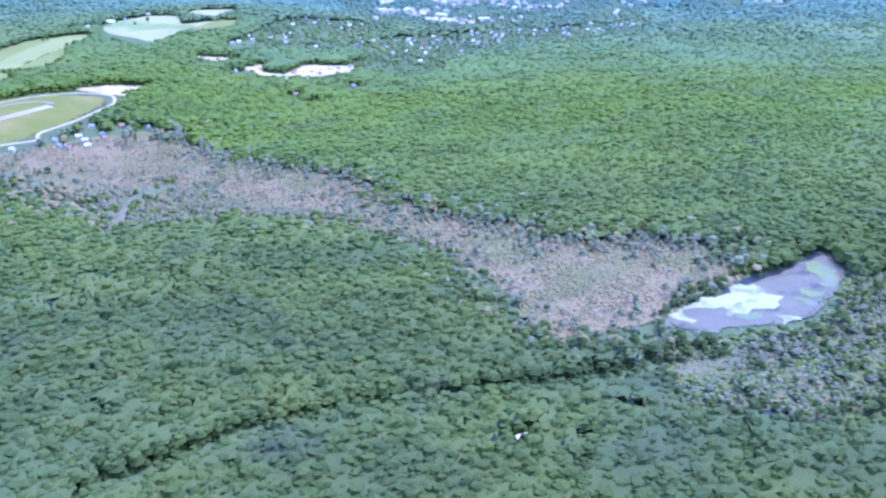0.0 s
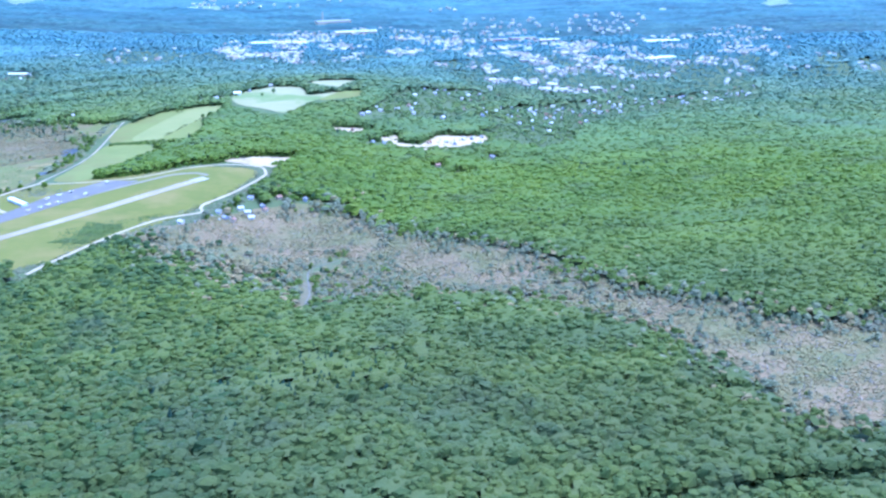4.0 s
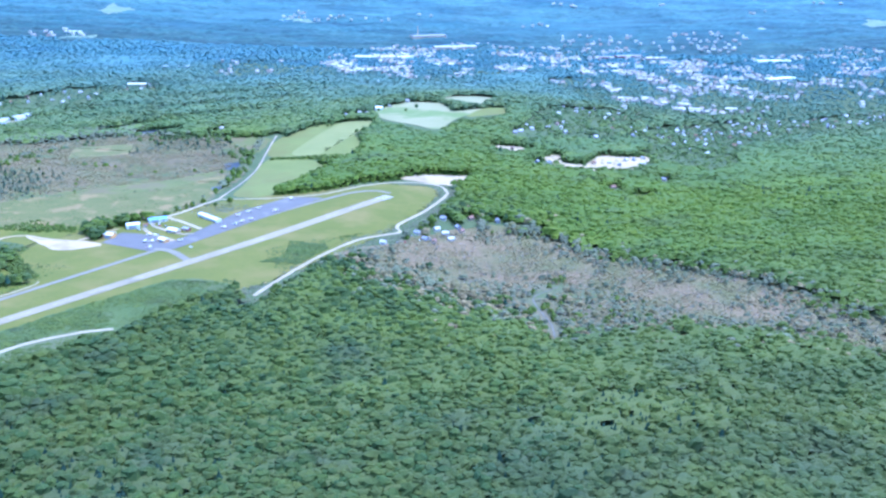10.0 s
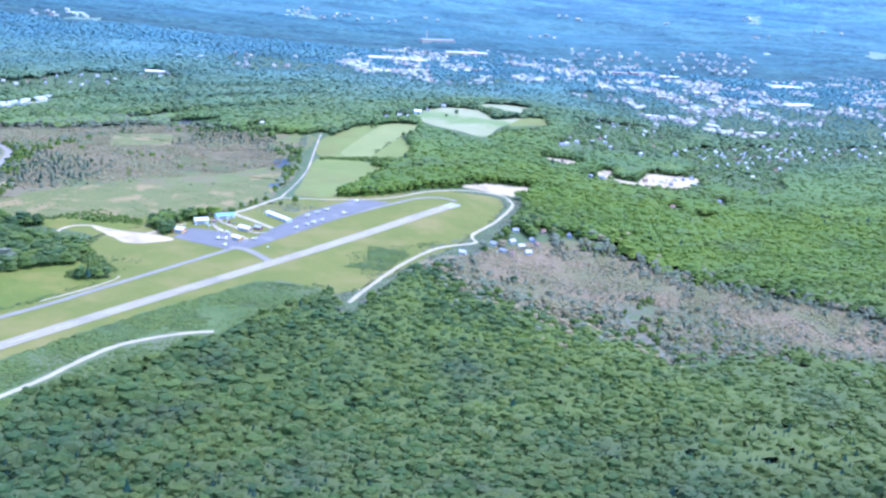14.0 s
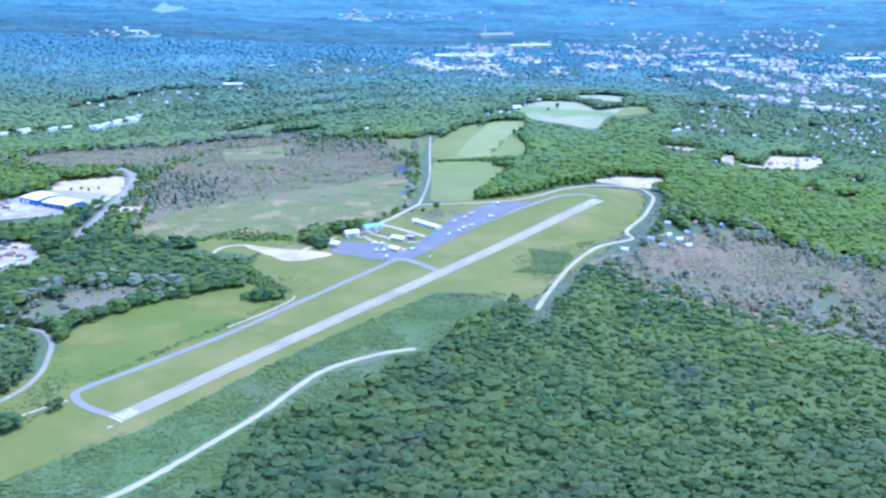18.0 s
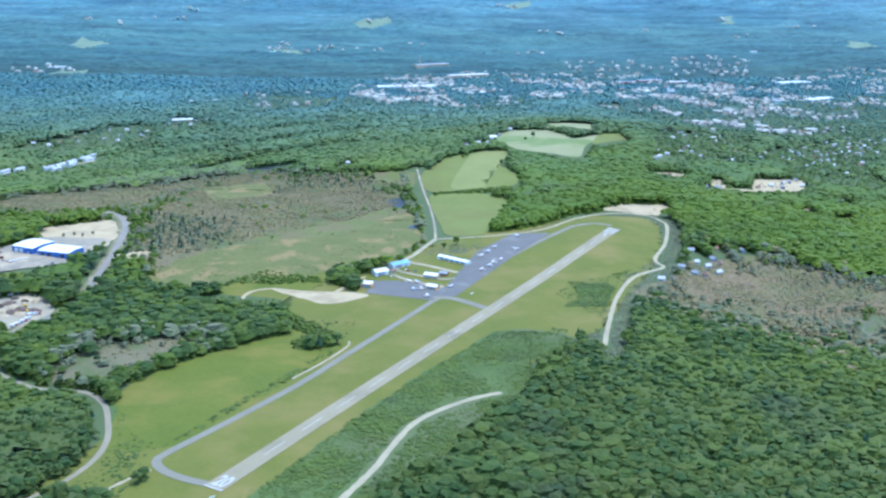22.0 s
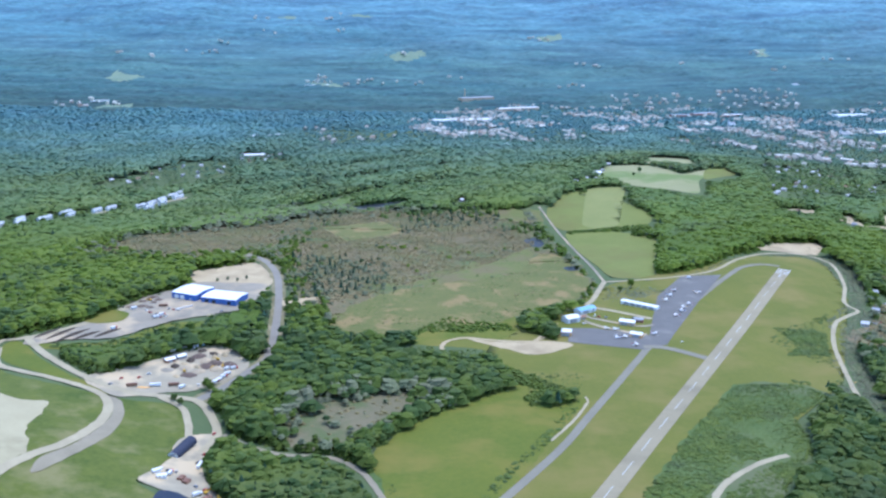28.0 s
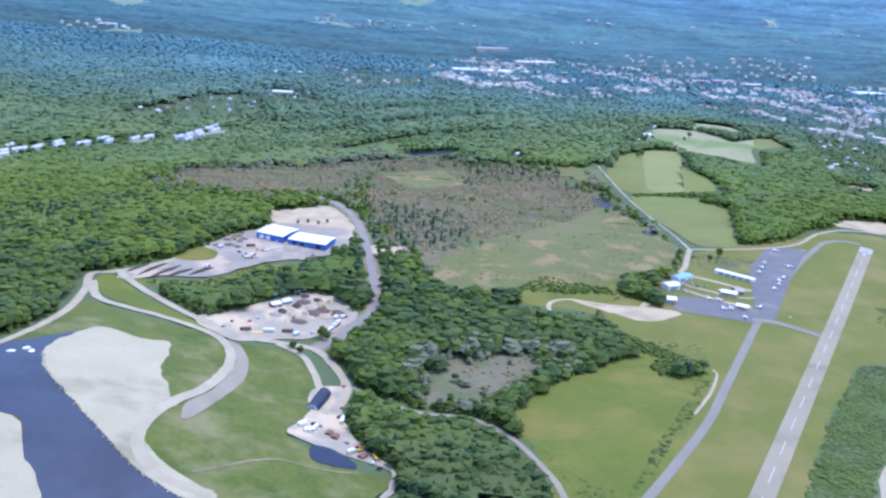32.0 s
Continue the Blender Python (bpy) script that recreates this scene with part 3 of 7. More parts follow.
SERVICE_A = [(-974, 600), (-922, 599), (-870, 601), (-839, 606), (-809, 617), (-787, 642), (-760, 689), (-733, 740), (-704, 808), (-665, 845), (-636, 860)]
SERVICE_B = [(-535, 962), (-521, 1014), (-496, 1094), (-466, 1158), (-440, 1186), (-419, 1206), (-424, 1227), (-396, 1289), (-375, 1361), (-376, 1387), (-391, 1411), (-439, 1408), (-486, 1380), (-537, 1328), (-595, 1308), (-669, 1303)]
LANE_N = [(-669, 1303), (-667, 1390), (-669, 1495), (-677, 1603), (-682, 1690)]
LANE_S = [(-669, 1303), (-696, 1236), (-706, 1214), (-680, 1193), (-651, 1168)]
TAXI = [(-448, 1348), (-468, 1355), (-496, 1342), (-519, 1315), (-565, 1255), (-615, 1184), (-660, 1112), (-677, 1085), (-760, 940), (-794, 881), (-840, 815), (-871, 772), (-876, 759), (-867, 745), (-851, 734), (-831, 725)]
APRON = [(-747, 1107), (-739, 1146), (-714, 1144), (-666, 1121), (-651, 1165), (-625, 1241), (-578, 1311), (-531, 1311), (-583, 1226), (-643, 1119), (-656, 1094), (-681, 1081)]
SAND_STRIP = [(-842, 1119), (-818, 1111), (-790, 1108), (-771, 1111), (-746, 1102), (-749, 1091), (-781, 1075), (-802, 1086), (-822, 1102)]
SAND_FAR = [(-448, 1432), (-418, 1462), (-383, 1475), (-344, 1485), (-349, 1452), (-382, 1413), (-407, 1416)]
CLEAR_R1 = [(-238, 1648), (-208, 1682), (-208, 1633), (-172, 1633), (-142, 1703), (-59, 1727), (-97, 1635), (-186, 1599), (-215, 1614)]
CLEAR_R2 = [(-334, 1683), (-271, 1696), (-250, 1693), (-281, 1666), (-311, 1668)]
GLADE_R = [(-124, 1446), (-108, 1482), (-83, 1493), (-88, 1452)]
TOWN1 = [(-888, 2908), (-726, 3325), (-542, 3431), (-405, 3500), (-251, 3410), (-37, 3375), (-132, 2957), (-353, 2782), (-493, 2603), (-629, 2641), (-824, 2648)]
TOWN2 = [(-58, 3279), (97, 3389), (164, 3302), (37, 2876), (-130, 2833)]
TOWN3 = [(-116, 2893), (93, 3182), (288, 3139), (242, 2790), (57, 2341), (-63, 2293), (-70, 2611)]
TOWN4 = [(430, 3236), (795, 3216), (472, 2578), (320, 2521), (189, 2615)]
TOWN5 = [(-130, 3663), (563, 3743), (397, 3244), (-197, 3302)]
TOWN6 = [(-94, 1920), (309, 2255), (96, 1837), (-44, 1863)]
TOWN7 = [(-221, 2054), (31, 2242), (-116, 1862), (-294, 1771)]
TOWN8 = [(64, 1902), (152, 2098), (345, 2208), (571, 2386), (516, 2194), (304, 2071)]
TOWN9 = [(-208, 2712), (106, 2918), (787, 3436), (870, 3358), (722, 2923), (574, 2523), (522, 2384), (293, 2247), (-76, 2159)]
TOWN10 = [(765, 3164), (862, 3176), (794, 2836), (704, 2817)]
TOWN11 = [(860, 2901), (934, 2913), (818, 2502), (746, 2493)]
TOWN12 = [(915, 2750), (994, 2761), (911, 2439), (851, 2481)]
TOWN13 = [(704, 2641), (782, 2652), (728, 2459), (650, 2466)]
TOWN14 = [(1070, 2854), (1152, 2865), (1047, 2563), (980, 2590)]
TOWN15 = [(624, 2910), (691, 2923), (617, 2521), (560, 2508)]
VILL1 = [(-1449, 2133), (-1322, 2372), (-1237, 2372), (-1201, 2186), (-1349, 2121)]
VILL2 = [(-1329, 1908), (-1276, 2044), (-1257, 1997), (-1288, 1900)]
VILL3 = [(-1543, 1732), (-1494, 1837), (-1363, 1924), (-1356, 1890), (-1456, 1763), (-1505, 1624)]
VILL4 = [(-1244, 2477), (-1208, 2488), (-1124, 2432), (-1113, 2336), (-1209, 2352)]
VILL5 = [(-1124, 2854), (-860, 2973), (-880, 2652), (-1039, 2583)]
VILL6 = [(-72, 1754), (88, 2090), (91, 1759), (29, 1702)]
HOUSES_E = [(-405, 1223), (-377, 1246), (-331, 1263), (-340, 1229), (-386, 1181), (-407, 1186)]
ENDSCRUB = [(-928, 858), (-902, 811), (-876, 774), (-879, 746), (-887, 713), (-930, 713), (-924, 799)]
SAND_OPEN = [(-866, 1101), (-855, 1121), (-827, 1114), (-799, 1105), (-773, 1100), (-746, 1098), (-750, 1086), (-792, 1069), (-813, 1068), (-831, 1091), (-857, 1098)]
SAND_PATH = [(-866, 1090), (-866, 1098), (-860, 1112), (-842, 1121), (-817, 1114), (-792, 1110), (-778, 1110)]
FIELD_PATH = [(-758, 974), (-758, 964), (-771, 937), (-786, 913), (-800, 893)]
STRIP1 = [(-1113, 2004), (-995, 2100), (-887, 2181), (-771, 2250)]
STRIP2 = [(-1046, 2243), (-885, 2330), (-691, 2467)]
STRIP3 = [(-1265, 2024), (-1154, 2113), (-1040, 2132)]
LOWBAND = [(-1235, 1079), (-1157, 1122), (-1088, 1170), (-1035, 1170), (-1035, 1105), (-1105, 1098), (-1157, 1009), (-1214, 1048)]
RIGHT_OPEN = [(-578, 990), (-557, 1079), (-522, 1131), (-500, 1201), (-474, 1227), (-452, 1214), (-474, 1157), (-487, 1122), (-509, 1079), (-522, 1035), (-532, 992)]
BOG = [(-970, 1140), (-1004, 1228), (-1019, 1315), (-1058, 1488), (-981, 1620), (-898, 1680), (-813, 1700), (-733, 1641), (-703, 1588), (-684, 1516), (-677, 1433), (-679, 1332), (-690, 1274), (-720, 1218), (-780, 1188), (-860, 1170), (-907, 1148), (-944, 1131)]
THINW = [(-1274, 1550), (-1198, 1803), (-1062, 1910), (-969, 1919), (-902, 1729), (-980, 1643), (-1058, 1488), (-1019, 1315), (-1032, 1258), (-1083, 1428), (-1161, 1414)]
STONE = [(-1134, 969), (-1123, 962), (-1114, 934), (-1114, 893), (-1125, 848), (-1137, 814), (-1142, 813), (-1142, 833), (-1131, 862), (-1124, 900), (-1122, 928), (-1127, 953)]
WEDGE = [(-1255, 1083), (-1244, 1098), (-1210, 1049), (-1166, 1002), (-1131, 983), (-1136, 973), (-1184, 1001), (-1235, 1038)]
STREET1 = [(-1531, 1610), (-1509, 1638), (-1482, 1694), (-1446, 1762), (-1397, 1835), (-1354, 1897)]
STREET2 = [(-1319, 1936), (-1288, 1964), (-1245, 2011)]
YARD_GREEN = [(-1209, 1158), (-1202, 1180), (-1184, 1187), (-1166, 1176), (-1168, 1156), (-1187, 1146)]
VERGE = [(-1232, 1088), (-1166, 1098), (-1128, 1145), (-1088, 1157), (-1088, 1145), (-1131, 1122), (-1157, 1084), (-1205, 1075)]
SHRUB_S = [(-974, 566), (-931, 588), (-881, 623), (-852, 660), (-806, 714), (-749, 814), (-698, 894), (-664, 942), (-628, 991), (-582, 995), (-557, 970), (-604, 925), (-613, 870), (-655, 817), (-677, 767), (-726, 721), (-730, 663), (-761, 600), (-809, 574), (-905, 557)]
CUT_W = [(-1061, 1876), (-958, 1976), (-804, 2039), (-783, 2018), (-952, 1944), (-1049, 1836)]
DARK_P = [(-970, 1820), (-880, 1819), (-874, 1792), (-945, 1784)]
SAND_FORE = [(-925, 1078), (-901, 1068), (-877, 1059), (-852, 1056), (-828, 1054), (-819, 1050), (-790, 1060), (-750, 1086), (-746, 1100), (-866, 1101), (-885, 1110)]
SAND_BACK = [(-905, 1118), (-870, 1146), (-852, 1182), (-805, 1196), (-788, 1188), (-784, 1143), (-764, 1120), (-748, 1100), (-866, 1099)]
SAND_SPUR = [(-778, 1111), (-768, 1128), (-760, 1144), (-748, 1160)]
BUSHES_B = [(-905, 1122), (-868, 1138), (-835, 1137), (-807, 1142), (-790, 1140), (-800, 1160), (-829, 1172), (-848, 1182), (-866, 1170), (-886, 1140)]
HEDGE_W = [(-819, 1055), (-803, 1034), (-780, 1008), (-764, 989), (-775, 975), (-797, 996), (-816, 1016), (-828, 1026)]
CORNER_W = [(-807, 974), (-793, 993), (-778, 979), (-785, 960), (-804, 956)]
POND_N = [(-724, 1545), (-705, 1544), (-702, 1521), (-711, 1503), (-724, 1512)]
POND_N2 = [(-701, 1383), (-689, 1389), (-684, 1370), (-696, 1364)]
SAND_J = [(-1023, 1228), (-989, 1237), (-983, 1225), (-1017, 1202)]
GREENPATCH = [(-1004, 1629), (-915, 1651), (-888, 1577), (-967, 1519)]
GREEN2 = [(-928, 1284), (-837, 1375), (-752, 1476), (-719, 1489), (-767, 1354), (-846, 1308)]
FIELDN = [(-769, 1684), (-692, 1681), (-687, 1610), (-697, 1599), (-728, 1623)]
TRACK_W = [(-966, 635), (-927, 683), (-908, 709), (-884, 741), (-877, 748)]
HANGAR_LOT = [(-757, 1109), (-755, 1170), (-718, 1209), (-670, 1288), (-574, 1309), (-626, 1235), (-661, 1157), (-696, 1122)]
WEST_EDGE = [(-880, 759), (-870, 774), (-835, 842), (-793, 905), (-766, 957), (-773, 962), (-802, 908), (-844, 842), (-879, 779)]
CLUMP_W = [(-805, 969), (-799, 1006), (-784, 1032), (-754, 1027), (-740, 1018), (-755, 1000), (-766, 973), (-787, 962)]
HEDGE_E = [(-544, 1122), (-532, 1088), (-520, 1044), (-532, 1042), (-557, 1096)]
SHRUB_R = [(-538, 1141), (-518, 1135), (-498, 1141), (-492, 1126), (-510, 1062), (-532, 1066), (-557, 1059), (-533, 1090)]
SCRUB_N = [(-671, 1286), (-638, 1290), (-604, 1255), (-624, 1248), (-671, 1223), (-687, 1235)]
LANE_SIDE = [(-673, 1345), (-672, 1420), (-675, 1500), (-683, 1600), (-688, 1690), (-712, 1690), (-706, 1600), (-700, 1500), (-688, 1430), (-682, 1350)]
LANE_EAST = [(-662, 1400), (-664, 1500), (-672, 1600), (-678, 1680), (-668, 1680), (-662, 1600), (-656, 1500), (-656, 1400)]
BOG_WOOD = [(-1041, 1421), (-1030, 1265), (-1000, 1215), (-969, 1200), (-950, 1259), (-903, 1298), (-912, 1373), (-985, 1403)]
PINE_ROW = [(-889, 1573), (-874, 1665), (-797, 1695), (-734, 1648), (-745, 1580), (-808, 1606)]
SAND_FRONT = [(-925, 1078), (-901, 1070), (-877, 1061), (-852, 1060), (-828, 1060), (-818, 1048), (-800, 1072), (-832, 1090), (-868, 1090), (-885, 1104)]
HEDGE_H = [(-670, 1554), (-635, 1559), (-596, 1551), (-550, 1549), (-548, 1569), (-600, 1573), (-666, 1573)]
FAR_FIELDS = [[(-868, 4213), (-842, 4299), (-728, 4315), (-725, 4277), (-797, 4206)], [(999, 3992), (1083, 3957), (1061, 3841), (967, 3847)], [(-1864, 3843), (-1843, 3948), (-1751, 3904), (-1753, 3829), (-1820, 3789)], [(-1729, 3220), (-1655, 3310), (-1653, 3273), (-1711, 3187)], [(656, 4411), (710, 4426), (672, 4311), (626, 4304)], [(-1177, 3899), (-1083, 3876), (-995, 3751), (-1078, 3803)], [(-1353, 4778), (-1280, 4808), (-1263, 4763), (-1325, 4754)], [(-1050, 4804), (-948, 4810), (-922, 4773), (-1023, 4767)], [(-244, 4572), (-128, 4612), (-126, 4536), (-227, 4510)]]

# ---- ground cover ----
# the bare ground lies a little lower under the laid turf, marsh and yards
sunk = np.zeros(len(gv), bool)
for outline in (AIR_GRASS, WEST_FIELD, HAY1, HAY2, HAY3, HAY4, HAY5, MARSH, GREEN2, FILL_GRASS, FILL_LINER, FILL_SAND, FILL_SAND2, SWAMP_W, SWAMP_W2, SWAMP_E1, SWAMP_E2, BOG, YARD_BLUE, YARD_CONTR, SHRUB_S, POND_E):
    sunk |= within(outline, gv[:, 0], gv[:, 1])
gv[sunk, 2] -= 1.2
high = gv[:, 1] > 2950
for outline in (TOWN1, TOWN2, TOWN3, TOWN4, TOWN5, TOWN6, TOWN7, TOWN8, TOWN9, TOWN10, TOWN11, TOWN12, TOWN13, TOWN14, TOWN15, VILL1, VILL2, VILL3, VILL4, VILL5, VILL6):
    for sx, sy in ((0, 0), (110, 0), (-110, 0), (0, 80), (0, -80), (55, 40), (-55, -40), (55, -40), (-55, 40)):
        high &= ~within(outline, gv[:, 0] + sx, gv[:, 1] + sy)
gv[high, 2] -= 7
ground.data.vertices.foreach_set("co", gv.astype(np.float32).ravel())
ground.data.update()
RW_A, RW_B = Vector((-833, 721)), Vector((-447, 1335))
RW_D = (RW_B - RW_A).normalized()
RW_N = Vector((-RW_D.y, RW_D.x))
RW_L = (RW_B - RW_A).length


def on_runway(along, across):
    p = RW_A + RW_D * along + RW_N * across
    return (p.x, p.y)


drape("airfield_grass", AIR_GRASS, 0.25, M_MOWN, "mown yellow-green airfield grass beside the runway", "grass", ragged=4)
drape("west_field", WEST_FIELD, 0.33, M_FIELD, "green pasture beside the taxiway", "field", ragged=5)
drape("hay_field", HAY1, 0.25, M_HAY, "pale green hay field by the lane", "field")
drape("hay_field", HAY2, 0.25, M_HAY, "pale green hay field with a mown strip", "field")
drape("mown_strip", HAY2_CUT, 0.45, M_HAYCUT, "lighter mown strip of the hay field", "field")
drape("dry_field", HAY3, 0.25, M_DRYHAY, "dry straw-coloured hay field on the hill", "field")
drape("dry_field", HAY4, 0.25, M_DRYHAY, "dry straw-coloured hilltop field", "field")
drape("hay_field", HAY5, 0.37, M_HAY, "small green field on the hill", "field")
drape("hay_field", FIELDN, 0.37, M_WET, "rough green meadow beside the lane", "field", ragged=8)
drape("bog", BOG, 0.20, M_BROWN_W, "brown and green bog between swamp and marsh", "swamp", ragged=14)
drape("drowned_floor", DROWNED, 0.14, M_OLIVE, "olive-brown floor of the dying wood round the swamp", "swamp", ragged=14)
drape("thin_wood_floor", THINW, 0.16, M_OLIVE, "olive ground under the thin grey woods", "meadow", ragged=12)
drape("marsh", MARSH, 0.27, M_MARSH, "green marsh with tan reed patches", "marsh", ragged=10)
drape("marsh_meadow", GREEN2, 0.45, M_WET, "bright green wet meadow", "marsh", ragged=8)
for outline in (SWAMP_W, SWAMP_W2, SWAMP_E1, SWAMP_E2):
    drape("dead_swamp", outline, 0.31, M_BROWN_W if outline in (SWAMP_W, SWAMP_W2) else M_BROWN, "brown swamp with dead scrub", "swamp", ragged=14)
drape("swamp_glade", GREENPATCH, 0.45, M_MARSH, "green glade in the brown swamp", "meadow", ragged=22)
drape("brown_meadow", MEADOW_W, 0.29, M_OLIVE, "brown overgrown meadow between the trees", "meadow", ragged=8)
drape("roadside_scrub", SAND_BACK, 0.10, M_FIELD, "green meadow behind the sand strip", "grass", ragged=3)
drape("roadside_scrub", SAND_OPEN, 0.12, M_MOWN, "rough grass round the sand strip", "grass", ragged=2)
drape("roadside_scrub", ENDSCRUB, 0.18, M_SCRUB, "rough green scrub beside the taxiway end", "scrub", ragged=4)
drape("roadside_scrub", RIGHT_OPEN, 0.14, M_SCRUB, "rough green scrub beside the runway end", "scrub", ragged=4)
drape("roadside_scrub", SHRUB_S, 0.38, M_SCRUB, "rough scrub between runway and gravel road", "scrub", ragged=5)
drape("glade", GLADE_E, 0.35, M_OLIVE, "yellow-tan glade in the woods", "meadow", ragged=12)
drape("wet_scrub", SCRUB_E, 0.25, M_WET, "wet scrub beside the pond", "scrub", ragged=8)
drape("glade", GLADE_R, 0.25, M_FIELD, "small green glade in the woods", "meadow")
drape("clear_strip", CUT_W, 0.25, M_SCRUB, "cleared strip through the valley woods", "meadow", ragged=8)
drape("pond", POND_E, 0.35, M_MILKYSKY, "grey reflecting pond with lily patches", "pond", ragged=9)
# shade and tree reflection along the north shore, laid on as a dark strip
drape("pond", SHADE_E, 0.50, M_WATER, "dark strip laid on the pond for the shore's shade", "pond", ragged=5)
for outline in (LILY1, LILY3, LILY4):
    drape("lily_patch", outline, 0.55, M_LILY, "pale yellow lily pads covering the pond", "water plants", ragged=14)
for outline in (LILY2, WEED_A, WEED_B, WEED_C):
    drape("lily_patch", outline, 0.56, M_WEED, "olive green weed floating on the pond", "water plants", ragged=12)
drape("pond", POOL_E, 0.45, M_WATER, "small grey pool in the scrub", "pond")
drape("pond", POND_N, 0.55, M_WATER, "dark pond in the marsh", "pond", ragged=4)
drape("pond", POND_N2, 0.55, M_WATER, "small pond in the marsh", "pond", ragged=3)
drape("pond", DARK_P, 0.35, M_WATER, "dark pond in the valley woods", "pond", ragged=4)
ribbon("creek", CREEK, 1.8, 0.45, M_MILKYSKY, "narrow dark creek through the swamp", "creek")
ribbon("footpath", SAND_SPUR, 3.2, 0.5, M_SAND, "sandy track to the hangar", "path", wobble=0.5)
ribbon("footpath", SAND_PATH, 4, 0.5, M_SAND, "sandy track curving to the apron", "path", wobble=0.6)
ribbon("footpath", [(-779, 1109), (-766, 1122), (-757, 1135), (-748, 1150)], 2.6, 0.5, M_SAND, "sandy path from the sand strip to the hangars", "path", wobble=0.5)
ribbon("footpath", FIELD_PATH, 2.4, 0.5, M_TRACK, "narrow pale track beside the shrubs", "path", wobble=0.8)
drape("sand_bank", SAND_STRIP, 0.45, M_SAND, "bare sand strip beside the apron", "sand", ragged=3)
drape("sand_bank", SAND_FAR, 0.45, M_SAND, "bare sand patch beyond the runway end", "sand", ragged=8)
drape("sand_clearing", CLEAR_R1, 0.45, M_SAND, "bare sandy building site in the woods", "sand", ragged=6)
drape("sand_clearing", CLEAR_R2, 0.45, M_SAND, "narrow bare sandy clearing in the woods", "sand", ragged=4)
drape("sand_bank", SAND_BLUE, 0.45, M_SAND, "bare sand bank behind the blue building", "sand", ragged=5)
drape("gravel_yard", YARD_BLUE, 0.50, M_GRAVEL, "gravel yard round the blue building", "yard", ragged=3)
drape("gravel_yard", YARD_CONTR, 0.50, M_YARD, "gravel contractor yard with heaps", "yard", ragged=2)
drape("gravel_yard", YARD_Q, 0.50, M_YARD, "pale gravel yard at the dark arched hut", "yard", ragged=2)
drape("sand_bank", SAND_J, 0.45, M_SAND, "bare sand beside the road", "sand", ragged=3)
drape("fill_slope", WEDGE, 0.30, M_FIELD, "grass wedge between the haul roads", "grass")
ribbon("footpath", [(-1127, 757), (-1113, 768), (-1098, 782)], 2.6, 0.5, M_VERGE, "faint worn track on the landfill slope", "path", wobble=0.6)
ribbon("street", STREET1, 9, 0.5, M_TRACK, "pale street along the terraces")
ribbon("street", STREET2, 9, 0.5, M_TRACK, "pale street between the terraces")
drape("yard_green", YARD_GREEN, 0.75, M_FIELD, "green grass island in the gravel yard", "grass", ragged=2)
drape("yard_verge", VERGE, 0.35, M_FIELD, "grass verge below the compost rows", "grass", ragged=3)
drape("fill_slope", FILL_GRASS, 0.27, M_CAP, "grassed slope of the landfill", "grass", ragged=3)
drape("fill_liner", FILL_LINER, 0.50, M_LINER, "dark blue-grey liner sheet on the landfill", "liner", ragged=2)
drape("fill_cover", FILL_SAND, 0.60, M_FILLSAND, "pale sand cover on the landfill", "sand", ragged=3)
drape("fill_cover", FILL_SAND2, 0.60, M_FILLSAND, "pale sand cover on the landfill", "sand", ragged=3)
drape("stone_apron", STONE, 0.62, M_GREYGRAV, "grey stone apron beside the haul road", "gravel", ragged=1)
drape("pond", POND_Q, 0.55, M_BASIN, "dark settling pond below the yard", "pond")

# ---- runway, taxiway, apron and roads ----
runway = ribbon("runway", [on_runway(a, 0) for a in np.linspace(0, RW_L, 60)], 14.8, 0.55, M_ASPHALT, "worn light grey asphalt runway with white marks", "runway", smooth=False)
ribbon("taxiway", TAXI, 6.8, 0.45, M_TAXI, "grey asphalt taxiway curving to the runway end", "taxiway")
ribbon("taxi_link", [(-680, 1089), (-664, 1087), (-649, 1075), (-640, 1065), (-630, 1054)], 9, 0.50, M_TAXI, "paler asphalt link from apron to runway", "taxiway")
drape("apron", APRON, 0.48, M_APRON, "dark blue-grey asphalt parking apron", "apron", smooth=False)
ribbon("service_road", SERVICE_A, 4.8, 0.5, M_TRACK, "pale gravel service road beside the runway", wobble=1.0)
ribbon("service_road", SERVICE_B, 4.4, 0.5, M_TRACK, "pale gravel road round the runway end", wobble=0.8)
ribbon("lane", LANE_N, 3.0, 0.5, M_GRAVEL, "narrow gravel lane along the hay fields", wobble=0.6)
ribbon("lane", LANE_S, 6, 0.5, M_TRACK, "gravel lane to the hangars", wobble=0.5)
ribbon("lane", [(-706, 1212), (-715, 1183), (-696, 1164), (-670, 1147), (-654, 1150)], 4.5, 0.5, M_GRAVEL, "gravel path between the hangars", wobble=0.5)
ribbon("lane", [(-720, 1166), (-706, 1148), (-689, 1134), (-668, 1122)], 5, 0.5, M_GRAVEL, "gravel path between the hangars", wobble=0.5)
ribbon("road_verge", ROADW_A, 14.5, 0.42, M_VERGE, "dry yellow-green verge along the asphalt road", "grass", wobble=1.6)
ribbon("county_road", ROADW_A, 7.5, 0.6, M_ROAD, "grey asphalt road past the blue building", wobble=0.2)
ribbon("west_road", ROADW_B, 4.4, 0.5, M_GREYGRAV, "grey gravel road along the field edge", wobble=0.5)
ribbon("footpath", [(-1098, 782), (-1081, 791), (-1060, 788), (-1036, 790)], 1.8, 0.5, M_VERGE, "faint worn line along the foot of the landfill", "path", wobble=0.8)
ribbon("footpath", TRACK_W, 3, 0.5, M_TRACK, "faint pale track in the scrub", wobble=1.0)
